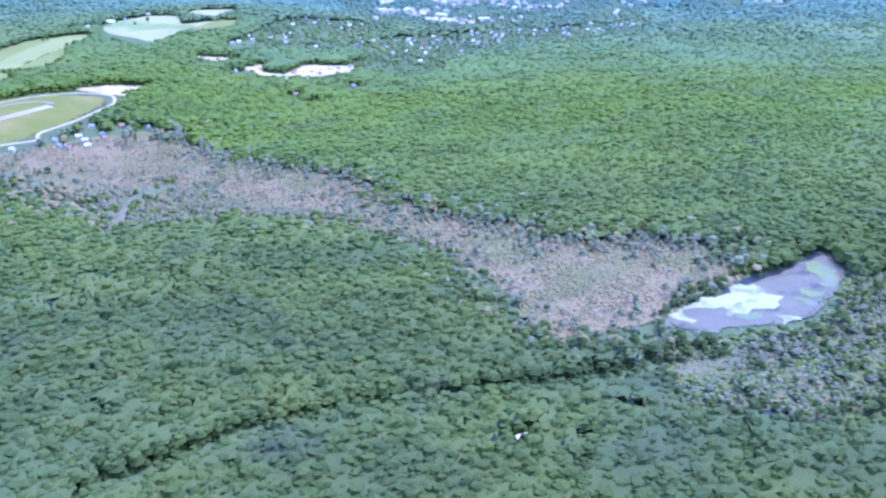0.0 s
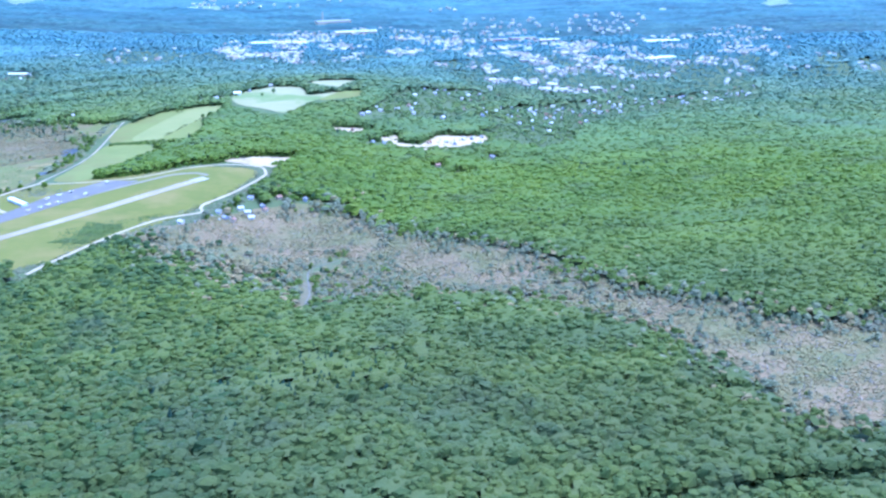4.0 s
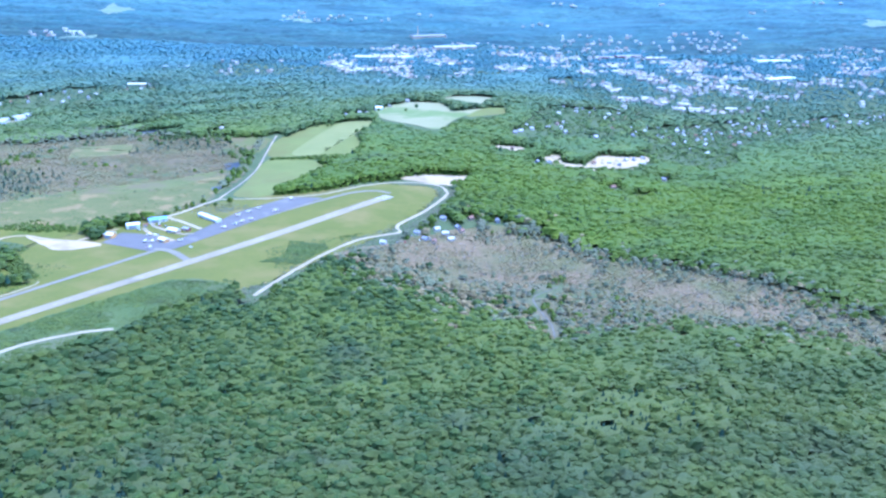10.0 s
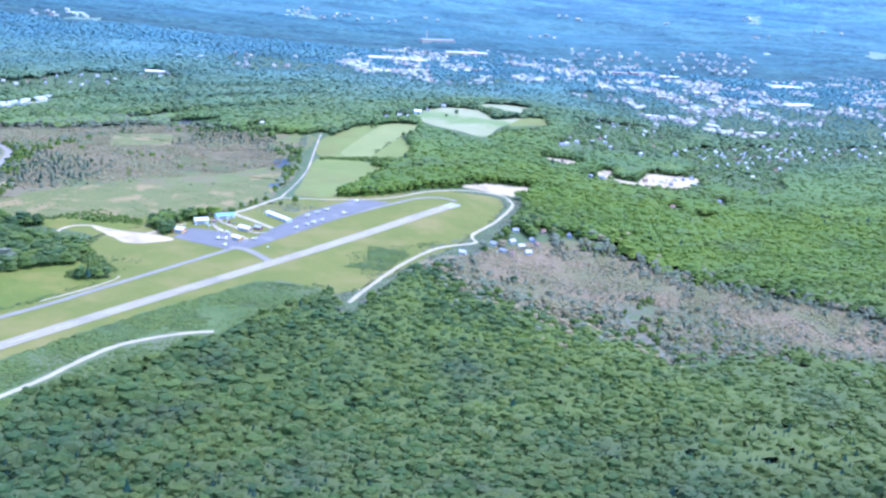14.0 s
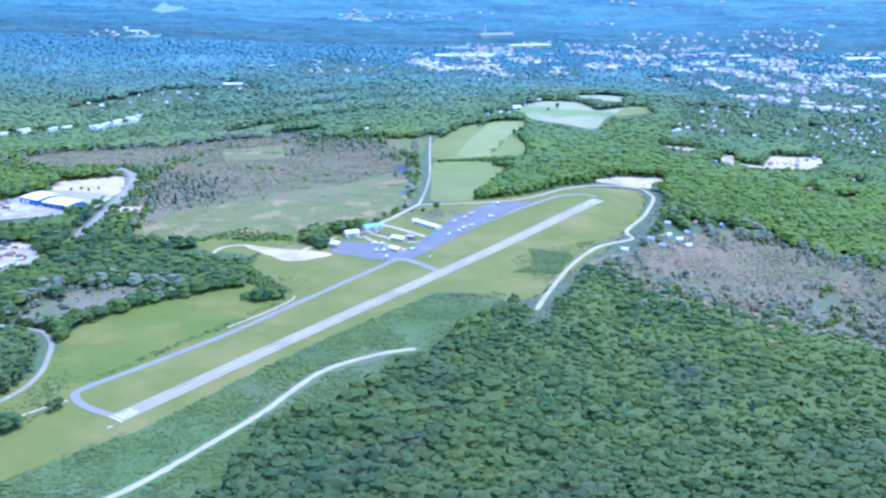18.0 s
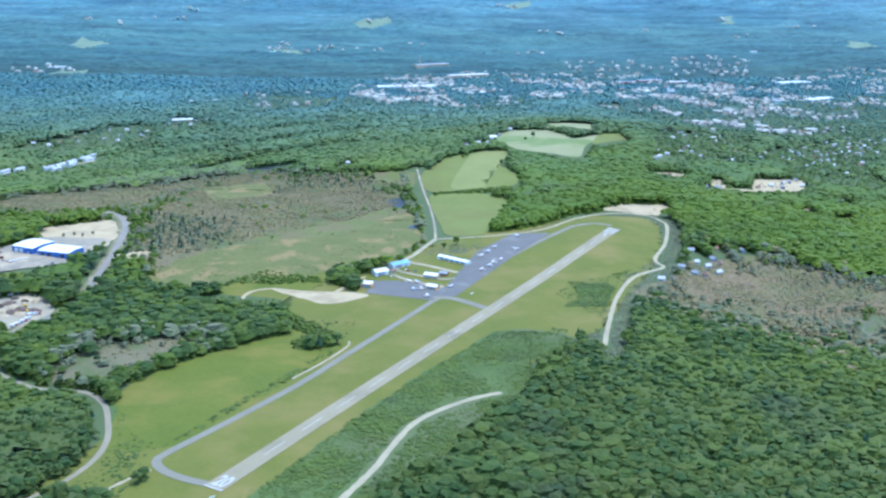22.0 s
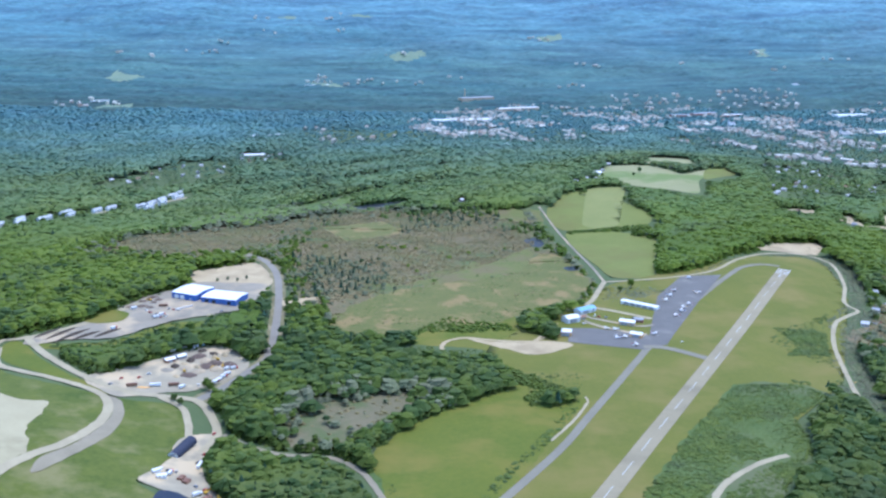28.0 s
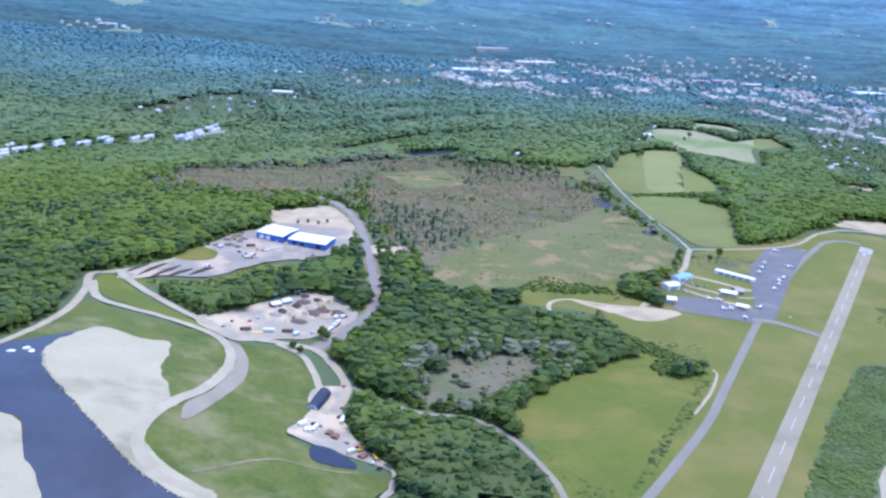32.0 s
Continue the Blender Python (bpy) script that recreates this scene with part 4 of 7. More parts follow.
for name, line, width in (("haul_road", HAUL1, 6.8), ("haul_road", HAUL2, 6.8), ("haul_road", HAUL3, 7), ("haul_road", HAUL4, 5.6)):
    ribbon(name, line, width, 0.7, M_TRACK, "pale gravel haul road round the landfill", wobble=0.8)

# places of the houses in and near the woods
NEAR_HOUSES = [(-433, 1162), (-376, 1229), (-376, 1190), (-387, 1194), (-365, 1220), (-346, 1235), (-351, 1246), (-371, 1268), (-337, 1282), (-303, 1286), (-398, 1209), (-357, 1205)]
NEAR_HOUSES += [(-248, 1611), (-228, 1616), (-130, 1662), (-101, 1688), (-70, 1714), (-74, 1676), (-141, 1824), (-288, 1675), (-254, 1818), (-274, 1794), (-208, 1879), (-69, 1880), (24, 1974), (-157, 1644), (-115, 1653), (-53, 1582), (-137, 1507), (-87, 1698)]
NEAR_HOUSES += [(-592, 1862), (-571, 1884), (-557, 1877), (-525, 1964), (-498, 2036), (-793, 1754), (-518, 2124)]
NEAR_HOUSES += [(129, 492), (-542, 1931), (-398, 1183)]


# ---- woods ----
DOMAIN = [(-287, 383), (365, 383), (487, 696), (748, 1305), (1131, 2175), (1479, 2871), (1610, 3219), (-2349, 3219), (-1810, 2175), (-1653, 1740), (-1470, 1305), (-1314, 826), (-1253, 652), (-931, 566), (-670, 478)]
OPEN = [AIR_GRASS, WEST_FIELD, HAY1, HAY2, HAY3, HAY4, HAY5, FIELDN, MARSH, GREEN2, POND_E, POOL_E, SHRUB_S, GLADE_E, GLADE_R, SAND_FAR, CLEAR_R1, CLEAR_R2, SAND_BLUE, YARD_BLUE, YARD_CONTR, YARD_Q, FILL_GRASS, WEDGE, VERGE, FILL_SAND2, FILL_LINER, POND_N, POND_N2, DARK_P, GREENPATCH, APRON, HANGAR_LOT, SAND_J, CUT_W, SAND_STRIP, SAND_FORE, SAND_BACK, CLUMP_W, SHRUB_R, HEDGE_E, SCRUB_N, RIGHT_OPEN, SAND_OPEN, ENDSCRUB] + FAR_FIELDS
LOWEDGE = [AIR_GRASS, WEST_FIELD, MARSH, POND_E, SHRUB_S, GLADE_E, SAND_FAR, CLEAR_R1, CLEAR_R2, SAND_BLUE, YARD_BLUE, YARD_CONTR, YARD_Q, FILL_GRASS, POND_N, APRON, HANGAR_LOT, DARK_P, CUT_W, HAY1, HAY3, HAY4]
SWAMPS = [SWAMP_W, SWAMP_W2, SWAMP_E1, SWAMP_E2]
ROADS = [(SERVICE_A, 6), (SERVICE_B, 7), (LANE_N, 15), (TAXI, 9), (LANE_S, 7), (ROADW_A, 9), (ROADW_B, 6.5), (HAUL1, 9), (HAUL2, 9), (HAUL4, 8), (HAUL3, 9), (STREET1, 14), (STREET2, 14)]
SLITS = [(STRIP1, 9), (STRIP2, 8), (STRIP3, 8), (CUT_E, 6.2), (CREEK, 5.0)]
TOWNS = [TOWN1, TOWN2, TOWN3, TOWN4, TOWN6, TOWN7, TOWN8, TOWN9, TOWN10, TOWN11, TOWN12, TOWN13, TOWN14, TOWN15, VILL1, VILL2, VILL3, VILL4, VILL5, VILL6, HOUSES_E]
VILLAGES = [VILL1, VILL2, VILL3, VILL4, VILL5, VILL6]
rng = np.random.default_rng(7)


def lumps(count, x, y, scale, seed):
    """Smooth random field for thinning and mixing stands."""
    r = np.random.default_rng(seed)
    f = np.zeros(x.shape)
    for _ in range(count):
        a, ph = r.uniform(0, 2 * math.pi, 2)
        k = scale * r.uniform(0.5, 1.6)
        f += np.sin((x * math.cos(a) + y * math.sin(a)) * k + ph)
    return f / math.sqrt(count)


def spots(x0, x1, y0, y1, gap):
    """Jittered places on a staggered grid."""
    nx, ny = int((x1 - x0) / gap), int((y1 - y0) / (gap * 0.87))
    x, y = np.meshgrid(np.arange(nx) * gap + x0, np.arange(ny) * gap * 0.87 + y0)
    x = x + (np.arange(ny) % 2)[:, None] * gap / 2 + rng.uniform(-0.36, 0.36, x.shape) * gap
    y = y + rng.uniform(-0.36, 0.36, y.shape) * gap
    return x.ravel(), y.ravel()


def dome(rings, seg, seed, lump=0.22, flat=0.85, foot=-0.6, skirt=0.7, flare=0.9):
    """A lumpy crown: verts and triangles, radius about one."""
    r = np.random.default_rng(seed)
    v = [(r.uniform(-0.15, 0.15), r.uniform(-0.15, 0.15), flat * r.uniform(0.9, 1.15))]
    for k in range(1, rings + 1):
        a = math.pi / 2 - k / rings * (math.pi / 2 - foot)
        for j in range(seg):
            b = 2 * math.pi * (j + 0.5 * (k % 2)) / seg
            s = 1 + r.uniform(-lump, lump)
            v.append((math.cos(a) * math.cos(b) * s, math.cos(a) * math.sin(b) * s, math.sin(a) * flat * s))
    v = [p if i < 1 + (rings - 1) * seg else (p[0] * flare, p[1] * flare, p[2] - skirt) for i, p in enumerate(v)]
    t = [(0, 1 + j, 1 + (j + 1) % seg) for j in range(seg)]
    for k in range(rings - 1):
        for j in range(seg):
            a, b = 1 + k * seg + j, 1 + k * seg + (j + 1) % seg
            t += [(a, a + seg, b), (b, a + seg, b + seg)]
    return np.array(v), np.array(t)


def joined(pieces):
    vs, ts, n = [], [], 0
    for (v, t), scale, off in pieces:
        vs.append(v * scale + np.array(off))
        ts.append(t + n)
        n += len(v)
    return np.concatenate(vs), np.concatenate(ts)


def crown_near(seed, count, rings=2, seg=7):
    """A ragged crown: a lumpy core with leaf clumps standing on it."""
    r = np.random.default_rng(seed)
    out = [(dome(rings, seg, seed, 0.26, flat=0.85, foot=0.12, skirt=0.25, flare=1.14), 1.0, (0, 0, 0))]
    for k in range(count):
        a = 6.283 * (k + r.uniform(0, 0.8)) / count
        w = r.uniform(0.45, 0.85)
        out.append((dome(2, 4, seed + 50 + k, 0.32, flat=0.9, foot=0.1, skirt=0.3, flare=1.15), r.uniform(0.35, 0.55), (w * math.cos(a), w * math.sin(a), r.uniform(0.1, 0.5) - 0.3 * w)))
    return joined(out)


def spire(seed):
    """A pine crown in ragged tiers."""
    r = np.random.default_rng(seed)
    out = []
    for k in range(4):
        w = 0.75 * (1 - k / 4.4)
        v = [(0, 0, 0.75 + k * 0.55)] + [(w * r.uniform(0.7, 1.2) * math.cos(6.283 * j / 6), w * r.uniform(0.7, 1.2) * math.sin(6.283 * j / 6), k * 0.5 - 0.5) for j in range(6)]
        out.append(((np.array(v), np.array([(0, 1 + j, 1 + (j + 1) % 6) for j in range(6)])), 1.0, (0, 0, 0)))
    return joined(out)


def woods(name, x, y, radius, height, shapes, material, label, category="trees", squash=1.0):
    """All the trees of one stand as one mesh; radius and height of the crown's middle tree by tree."""
    z = land(x, y) + height
    turn = rng.uniform(0, 6.283, len(x))
    tall = rng.uniform(0.6, 1.2, len(x))
    pick = rng.integers(0, len(shapes), len(x))
    vs, ts, n = [], [], 0
    for k, (v, t) in enumerate(shapes):
        m = pick == k
        c, s = np.cos(turn[m])[:, None], np.sin(turn[m])[:, None]
        wide = rng.uniform(0.75, 1.3, int(m.sum()))[:, None]
        vx = (v[:, 0] * c - v[:, 1] * s) * wide * radius[m][:, None] + x[m][:, None]
        vy = (v[:, 0] * s + v[:, 1] * c) * radius[m][:, None] + y[m][:, None]
        vz = v[:, 2] * (radius[m] * tall[m] * squash)[:, None] + z[m][:, None]
        cnt = int(m.sum())
        vs.append(np.stack([vx, vy, vz], -1).reshape(-1, 3))
        ts.append((t[None] + (np.arange(cnt) * len(v))[:, None, None]).reshape(-1, 3) + n)
        n += cnt * len(v)
    if n == 0:
        return None
    me = mesh_of(name, np.concatenate(vs), np.concatenate(ts), material)
    me.polygons.foreach_set("use_smooth", np.zeros(len(me.polygons), bool))
    return tagged(new(name, me), label, category, kind="stuff")


def free_of(x, y, outlines):
    keep = np.ones(x.shape, bool)
    for o in outlines:
        keep &= ~within(o, x, y)
    return keep


thin, fringe, wet_fringe, canopy = [], [], [], []


def stand(y0, y1, gap, x0, x1):
    """Places for trees between two lines across the plan, clear of open ground and of the camera's view onto it."""
    x, y = spots(x0, x1, y0, y1, gap)
    m = within(DOMAIN, x, y)
    x, y = x[m], y[m]
    m = free_of(x, y, OPEN)
    for ahead in (9, 18):
        m &= free_of(x, y + ahead, LOWEDGE)
    for ahead in (27, 36):
        m &= free_of(x, y + ahead, [HAY2, HAY3, HAY5])
    m &= free_of(x, y + 8, [VERGE])
    for ahead in (18, 27, 36):
        m &= ~near_line(SERVICE_B, x, y + ahead, 9)
    for ahead in (10, 20):
        m &= ~near_line(CREEK, x, y + ahead, 5)
    m &= ~near_line(SERVICE_B, x, y, 16)
    for line, reach in ROADS:
        m &= ~near_line(line, x, y, reach) & ~near_line(line, x, y + 9, reach)
    for line, reach in SLITS:
        m &= ~near_line(line, x, y, reach)
    for cx, cy in NEAR_HOUSES:
        m &= ~((np.abs(x - cx) < (10 if cy > 700 else 6.5)) & (y - cy > (-36 if cy > 700 else -11)) & (y - cy < (9 if cy > 700 else 5)))
    x, y = x[m], y[m]
    town = np.zeros(x.shape, bool)
    for o in TOWNS:
        town |= within(o, x, y)
    before = np.zeros(x.shape, bool)
    for o in TOWNS:
        for ahead in (20, 40, 60) if o in VILLAGES else (15, 30):
            before |= within(o, x, y + ahead)
    m = np.where(town, rng.uniform(0, 1, x.shape) < 0.60, ~before | (rng.uniform(0, 1, x.shape) < 0.4))
    x, y = x[m], y[m]
    brown = np.zeros(x.shape, bool)
    for o in SWAMPS + [BOG]:
        wx, wy = x + 9 * lumps(5, x, y, 0.07, 21) + rng.normal(0, 16, x.shape), y + 9 * lumps(5, x, y, 0.07, 22) + rng.normal(8, 26, x.shape)
        brown |= within(o, wx, wy)
    brown |= within(SCRUB_E, x + rng.normal(0, 9, x.shape), y + 5 + rng.normal(0, 12, x.shape)) & (rng.uniform(0, 1, x.shape) < 0.72)
    brown |= within(MEADOW_W, x + rng.normal(0, 7, x.shape), y + 6 + rng.normal(0, 11, x.shape))
    brown |= within(DROWNED, x + rng.normal(0, 22, x.shape), y + 8 + rng.normal(0, 24, x.shape)) & (rng.uniform(0, 1, x.shape) < 0.6)
    thin.append((x[brown], y[brown]))
    # trees whose feet show: open ground before them
    front, wet = np.zeros(x.shape, bool), np.zeros(x.shape, bool)
    for back in (8, 16, 24):
        front |= ~free_of(x, y - back, OPEN + [BOG])
        wet |= ~free_of(x, y - back, [SWAMP_E1, SWAMP_E2, MEADOW_W, SCRUB_E])
        for line, reach in ROADS + SLITS:
            front |= near_line(line, x, y - back, reach)
    for cx, cy in NEAR_HOUSES:
        front |= (np.abs(x - cx) < 16) & (y - cy > 0) & (y - cy < 26)
    front &= ~brown & (y < 2050)
    wet &= ~front & ~brown & (y < 2050) & (rng.uniform(0, 1, x.shape) < 0.7)
    fringe.append((x[front], y[front]))
    wet_fringe.append((x[wet], y[wet]))
    m = ~brown | (rng.uniform(0, 1, x.shape) < 0.012 + 0.15 * (lumps(6, x, y, 0.03, 4) > 1.2))
    return x[m], y[m]


NEAR = [crown_near(k, 2 + k % 2) for k in range(10, 26)]
NEXT = [crown_near(k, 1 + k % 2, 2, 6) for k in range(26, 38)]
MID = [dome(2, 6, k, 0.30, flat=0.8, foot=0.12, skirt=0.25, flare=1.15) for k in range(30, 40)]
FAR = [dome(2, 5, k, 0.28, flat=0.55, foot=0.15, skirt=0.3, flare=1.22) for k in range(40, 44)]
TINY = [dome(2, 4, k, 0.28, flat=0.5, foot=0.15, skirt=0.3, flare=1.22) for k in range(50, 53)]
PINE = [spire(k) for k in range(60, 64)]
LEAVES = [M_LEAF, M_GREYLEAF, M_DEAD, M_DARKLEAF]

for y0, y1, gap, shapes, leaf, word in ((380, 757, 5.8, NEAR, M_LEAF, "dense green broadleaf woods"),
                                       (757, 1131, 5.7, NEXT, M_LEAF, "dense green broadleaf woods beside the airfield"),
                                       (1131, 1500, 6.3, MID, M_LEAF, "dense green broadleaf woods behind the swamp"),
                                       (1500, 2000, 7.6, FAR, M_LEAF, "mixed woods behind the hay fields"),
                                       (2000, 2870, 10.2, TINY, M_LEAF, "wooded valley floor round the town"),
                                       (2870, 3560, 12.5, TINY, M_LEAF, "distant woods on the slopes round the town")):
    x, y = stand(y0, y1, gap, -2450 if y0 > 2800 else -2200, 1650)
    if y0 > 2800:
        m = rng.uniform(0, 1, x.shape) < (3600 - y) / 500
        x, y = x[m], y[m]
    mix = lumps(8, x, y, 0.02, 5) + rng.normal(0, 0.7, x.shape)
    broad = np.clip((-180 - x) / 250, 0, 1) * np.clip((1450 - y) / 350, 0, 1)
    pine = (mix > 1.9 - 0.45 * broad) & (y < 2300)
    size = np.clip(rng.normal(0.64, 0.21, x.shape), 0.30, 1.4) * gap * (1 + 0.16 * lumps(6, x, y, 0.012, 6)) * (0.92 + 0.30 * broad)
    tall = rng.uniform(5.6, 8.4, x.shape) + 1.0 * lumps(6, x, y, 0.012, 8) + 0.8 * broad * rng.uniform(-1, 1, x.shape)
    low = within(LOWBAND, x, y)
    for o in SWAMPS + [BOG]:
        low |= within(o, x + rng.normal(0, 12, x.shape), y + rng.normal(6, 20, x.shape))
    low |= within(SCRUB_E, x + rng.normal(0, 6, x.shape), y + rng.normal(8, 8, x.shape))
    low |= within(MEADOW_W, x + rng.normal(0, 7, x.shape), y + rng.normal(10, 10, x.shape))
    if y0 > 1400:
        for o in [HAY3, HAY4, HAY5, HAY2, DARK_P] + FAR_FIELDS + TOWNS:
            for ahead in (15, 30, 48):
                low |= within(o, x, y + ahead)
    size[low] *= 0.66
    tall[low] -= 3.6
    leaf_of = np.full(x.shape, LEAVES.index(leaf))
    edge = np.zeros(x.shape, bool)
    grey = within(THINW, x + rng.normal(0, 14, x.shape), y + rng.normal(0, 25, x.shape))
    size[grey] *= 0.72
    tall[grey] -= 2.5
    for o in SWAMPS + [MEADOW_W, MARSH]:
        for sx, sy in ((16, 0), (-16, 0), (0, 14), (0, -14)):
            edge |= within(o, x + sx + 6 * lumps(5, x, y, 0.06, 27), y + sy)
    leaf_of[(edge & (rng.uniform(0, 1, x.shape) < 0.35)) | (grey & (rng.uniform(0, 1, x.shape) < 0.75))] = 1
    # part of the woods takes the darkened leaf copy, darker by colour alone
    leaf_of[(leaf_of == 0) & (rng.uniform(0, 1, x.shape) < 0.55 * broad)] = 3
    # dying trees round the eastern swamps, fewer and fewer into the woods
    drowned = np.zeros(x.shape)
    for o in (SWAMP_E1, SWAMP_E2, DROWNED):
        for _ in range(4):
            drowned += 0.25 * within(o, x + rng.normal(0, 30, x.shape), y + rng.normal(10, 34, x.shape))
    drowned = np.clip(drowned, 0, 1)
    leaf_of[rng.uniform(0, 1, x.shape) < 0.75 * drowned] = 1
    leaf_of[rng.uniform(0, 1, x.shape) < 0.50 * drowned] = 2
    size *= 1 - 0.35 * drowned
    tall -= 3.4 * drowned
    canopy.append((x, y, tall, np.full(x.shape, gap * gap * 0.87)))
    half = (x < -560) & (y < 1131)
    for k, kind in enumerate(LEAVES):
        for side in (half, ~half):
            m = ~pine & side & (leaf_of == k)
            if m.any():
                woods("woods", x[m], y[m], size[m], tall[m], shapes, kind, word)
    if pine.any():
        woods("pine_stand", x[pine], y[pine], size[pine] * 0.8, tall[pine] - 1, PINE, M_CONIFER, "dark pines standing among the broadleaf woods", squash=0.62)

# leaves down to the ground along the edges of the woods
fx, fy = np.concatenate([p[0] for p in fringe]), np.concatenate([p[1] for p in fringe])
for low, high, back in ((0.2, 1.2, 3.6), (0.6, 2.0, 2.4), (1.8, 3.4, 2.6), (3.4, 5.4, 1.6)):
    ex, ey = fx + rng.uniform(-2, 2, fx.shape), fy - back + rng.uniform(-1.5, 1.5, fx.shape)
    m = free_of(ex, ey, OPEN)
    for line, reach in ROADS:
        m &= ~near_line(line, ex, ey, reach * 0.75)
    woods("edge_foliage", ex[m], ey[m], rng.uniform(1.8, 3.2, int(m.sum())), rng.uniform(low, high, int(m.sum())), TINY, M_LEAF, "leafy lower branches along the edge of the woods", "branches", squash=1.3)
ex, ey = fx + rng.uniform(-3, 3, fx.shape), fy - 5 + rng.uniform(-2, 1, fx.shape)
m = ey < 1700
for line, reach in ROADS:
    m &= ~near_line(line, ex, ey, reach * 0.8)
woods("edge_shrub", ex[m], ey[m], rng.uniform(1.0, 2.1, int(m.sum())), rng.uniform(0.0, 0.5, int(m.sum())), TINY, M_SHRUB, "low light green shrubs at the foot of the woods", "shrubs", squash=0.9)
fx, fy = np.concatenate([p[0] for p in wet_fringe]), np.concatenate([p[1] for p in wet_fringe])
for low, high, back, kind in ((0.2, 1.2, 6.0, M_DEAD), (1.0, 2.6, 4.0, M_GREYLEAF), (2.8, 5.2, 2.5, M_GREYLEAF)):
    woods("edge_foliage", fx + rng.uniform(-2, 2, fx.shape), fy - back + rng.uniform(-2.5, 2.5, fx.shape), rng.uniform(1.6, 3.0, fx.shape), rng.uniform(low, high, fx.shape), TINY, kind, "thin grey-green branches along the edge of the swamp", "branches", squash=1.2)

# leafy understorey sheet, raised to crown height to lighten dark gaps between trees
tx, ty, tt, ta = (np.concatenate(c) for c in zip(*canopy))


def spread(a):
    """Mean of each cell and its eight neighbours."""
    p = np.pad(a, 1)
    return sum(p[1 + i:p.shape[0] - 1 + i, 1 + j:p.shape[1] - 1 + j] for i in (-1, 0, 1) for j in (-1, 0, 1)) / 9


for cell, y0, y1, low in ((5.0, 395, 1133, 1.45), (6.5, 1133, 1992, 1.7), (11.0, 1992, 2900, 1.2)):
    ux, uy = np.meshgrid(np.arange(-2150 if y1 > 2000 else -1800, 1500 if y1 > 2000 else 1300, cell), np.arange(y0, y1 + cell, cell))
    edges = [np.append(uy[:, 0] - cell / 2, uy[-1, 0] + cell / 2), np.append(ux[0] - cell / 2, ux[0, -1] + cell / 2)]
    cover = spread(np.histogram2d(ty, tx, edges, weights=ta)[0]) / (cell * cell)
    height = spread(np.histogram2d(ty, tx, edges, weights=tt * ta)[0]) / (cell * cell) / np.maximum(cover, 1e-6)
    uz = land(ux, uy) + height + low + rng.normal(0, 0.8, ux.shape)
    wood = (cover[:-1, :-1] > 0.72) & (cover[1:, :-1] > 0.72) & (cover[:-1, 1:] > 0.72) & (cover[1:, 1:] > 0.72)
    ui = np.arange(ux.size).reshape(ux.shape)
    uq = np.stack([ui[:-1, :-1], ui[:-1, 1:], ui[1:, 1:], ui[1:, :-1]], -1)
    uv = np.stack([ux, uy, uz], -1).reshape(-1, 3)
    used_v, q = np.unique(uq[wood], return_inverse=True)
    q = q.reshape(-1, 4)
    tagged(new("understorey", mesh_of("understorey", uv[used_v], np.concatenate([q[:, [0, 1, 2]], q[:, [0, 2, 3]]]), M_UNDER)), "raised green leaf layer filling the gaps of the woods", "undergrowth", kind="stuff")

# the woods go on under the flight line
x, y = spots(-1560, 720, -330, 800, 13)
m = ~within(DOMAIN, x, y) & free_of(x, y, [AIR_GRASS, SHRUB_S, FILL_GRASS, FILL_LINER, FILL_SAND2]) & (y < 430 + 0.28 * np.clip(-x - 300, 0, None))
for line, reach in ROADS:
    m &= ~near_line(line, x, y, reach + 4)
x, y = x[m], y[m]
woods("woods", x, y, rng.uniform(6, 9.5, x.shape), rng.uniform(6, 8, x.shape), TINY, M_LEAF, "broadleaf woods below the flight line")

# far woods and hills, too far off to tell trees apart: rolling canopy in four stretches
hx, hy = np.meshgrid(np.arange(-3300, 2200, 13.0), np.concatenate([np.arange(2850, 3700, 10.0), np.arange(3700, 5157, 13.0)]))
hx = hx + 4 * np.sin(hy * 3.1 + hx * 1.7)
hz = land(hx, hy) + np.maximum(1.2, 5.5 + rng.normal(0, 2.2, hx.shape) * np.clip((hy - 2850) / 500, 0.4, 1) + 3.5 * lumps(12, hx, hy, 0.03, 72) + np.clip((hy - 3500) / 500, 0, 1) * 13 * lumps(9, hx, hy * 1.5, 0.007, 73) - 4.5 * np.clip((3300 - hy) / 300, 0, 1)) + 5 * np.clip((hy - 3500) / 300, 0, 1)
near_town = np.zeros(hx.shape, bool)
for o in TOWNS:
    for sx, sy in ((0, 0), (30, 0), (-30, 0), (0, 45), (0, -45), (0, 20), (0, -20)):
        near_town |= within(o, hx + sx, hy + sy)
hz = np.where(near_town, land(hx, hy) + 1.8, hz)
SHEET = (hx, hy, hz)
mx, my = (hx[:-1, :-1] + hx[1:, 1:]) / 2, (hy[:-1, :-1] + hy[1:, 1:]) / 2
keep = np.ones(mx.shape, bool)
wx, wy = mx + 8 * lumps(5, mx, my, 0.05, 23), my + 8 * lumps(5, mx, my, 0.05, 24)
for o in TOWNS:
    keep &= ~within(o, wx, wy) | (lumps(6, mx, my, 0.035, 25) > 0.6)
hi = np.arange(hx.size).reshape(hx.shape)
hq = np.stack([hi[:-1, :-1], hi[:-1, 1:], hi[1:, 1:], hi[1:, :-1]], -1)
hv = np.stack([hx, hy, hz], -1).reshape(-1, 3)
pale = np.zeros(mx.shape, bool)
for o in FAR_FIELDS:
    pale |= within(o, wx, wy)
bent = my + 130 * lumps(6, mx, my, 0.006, 26)
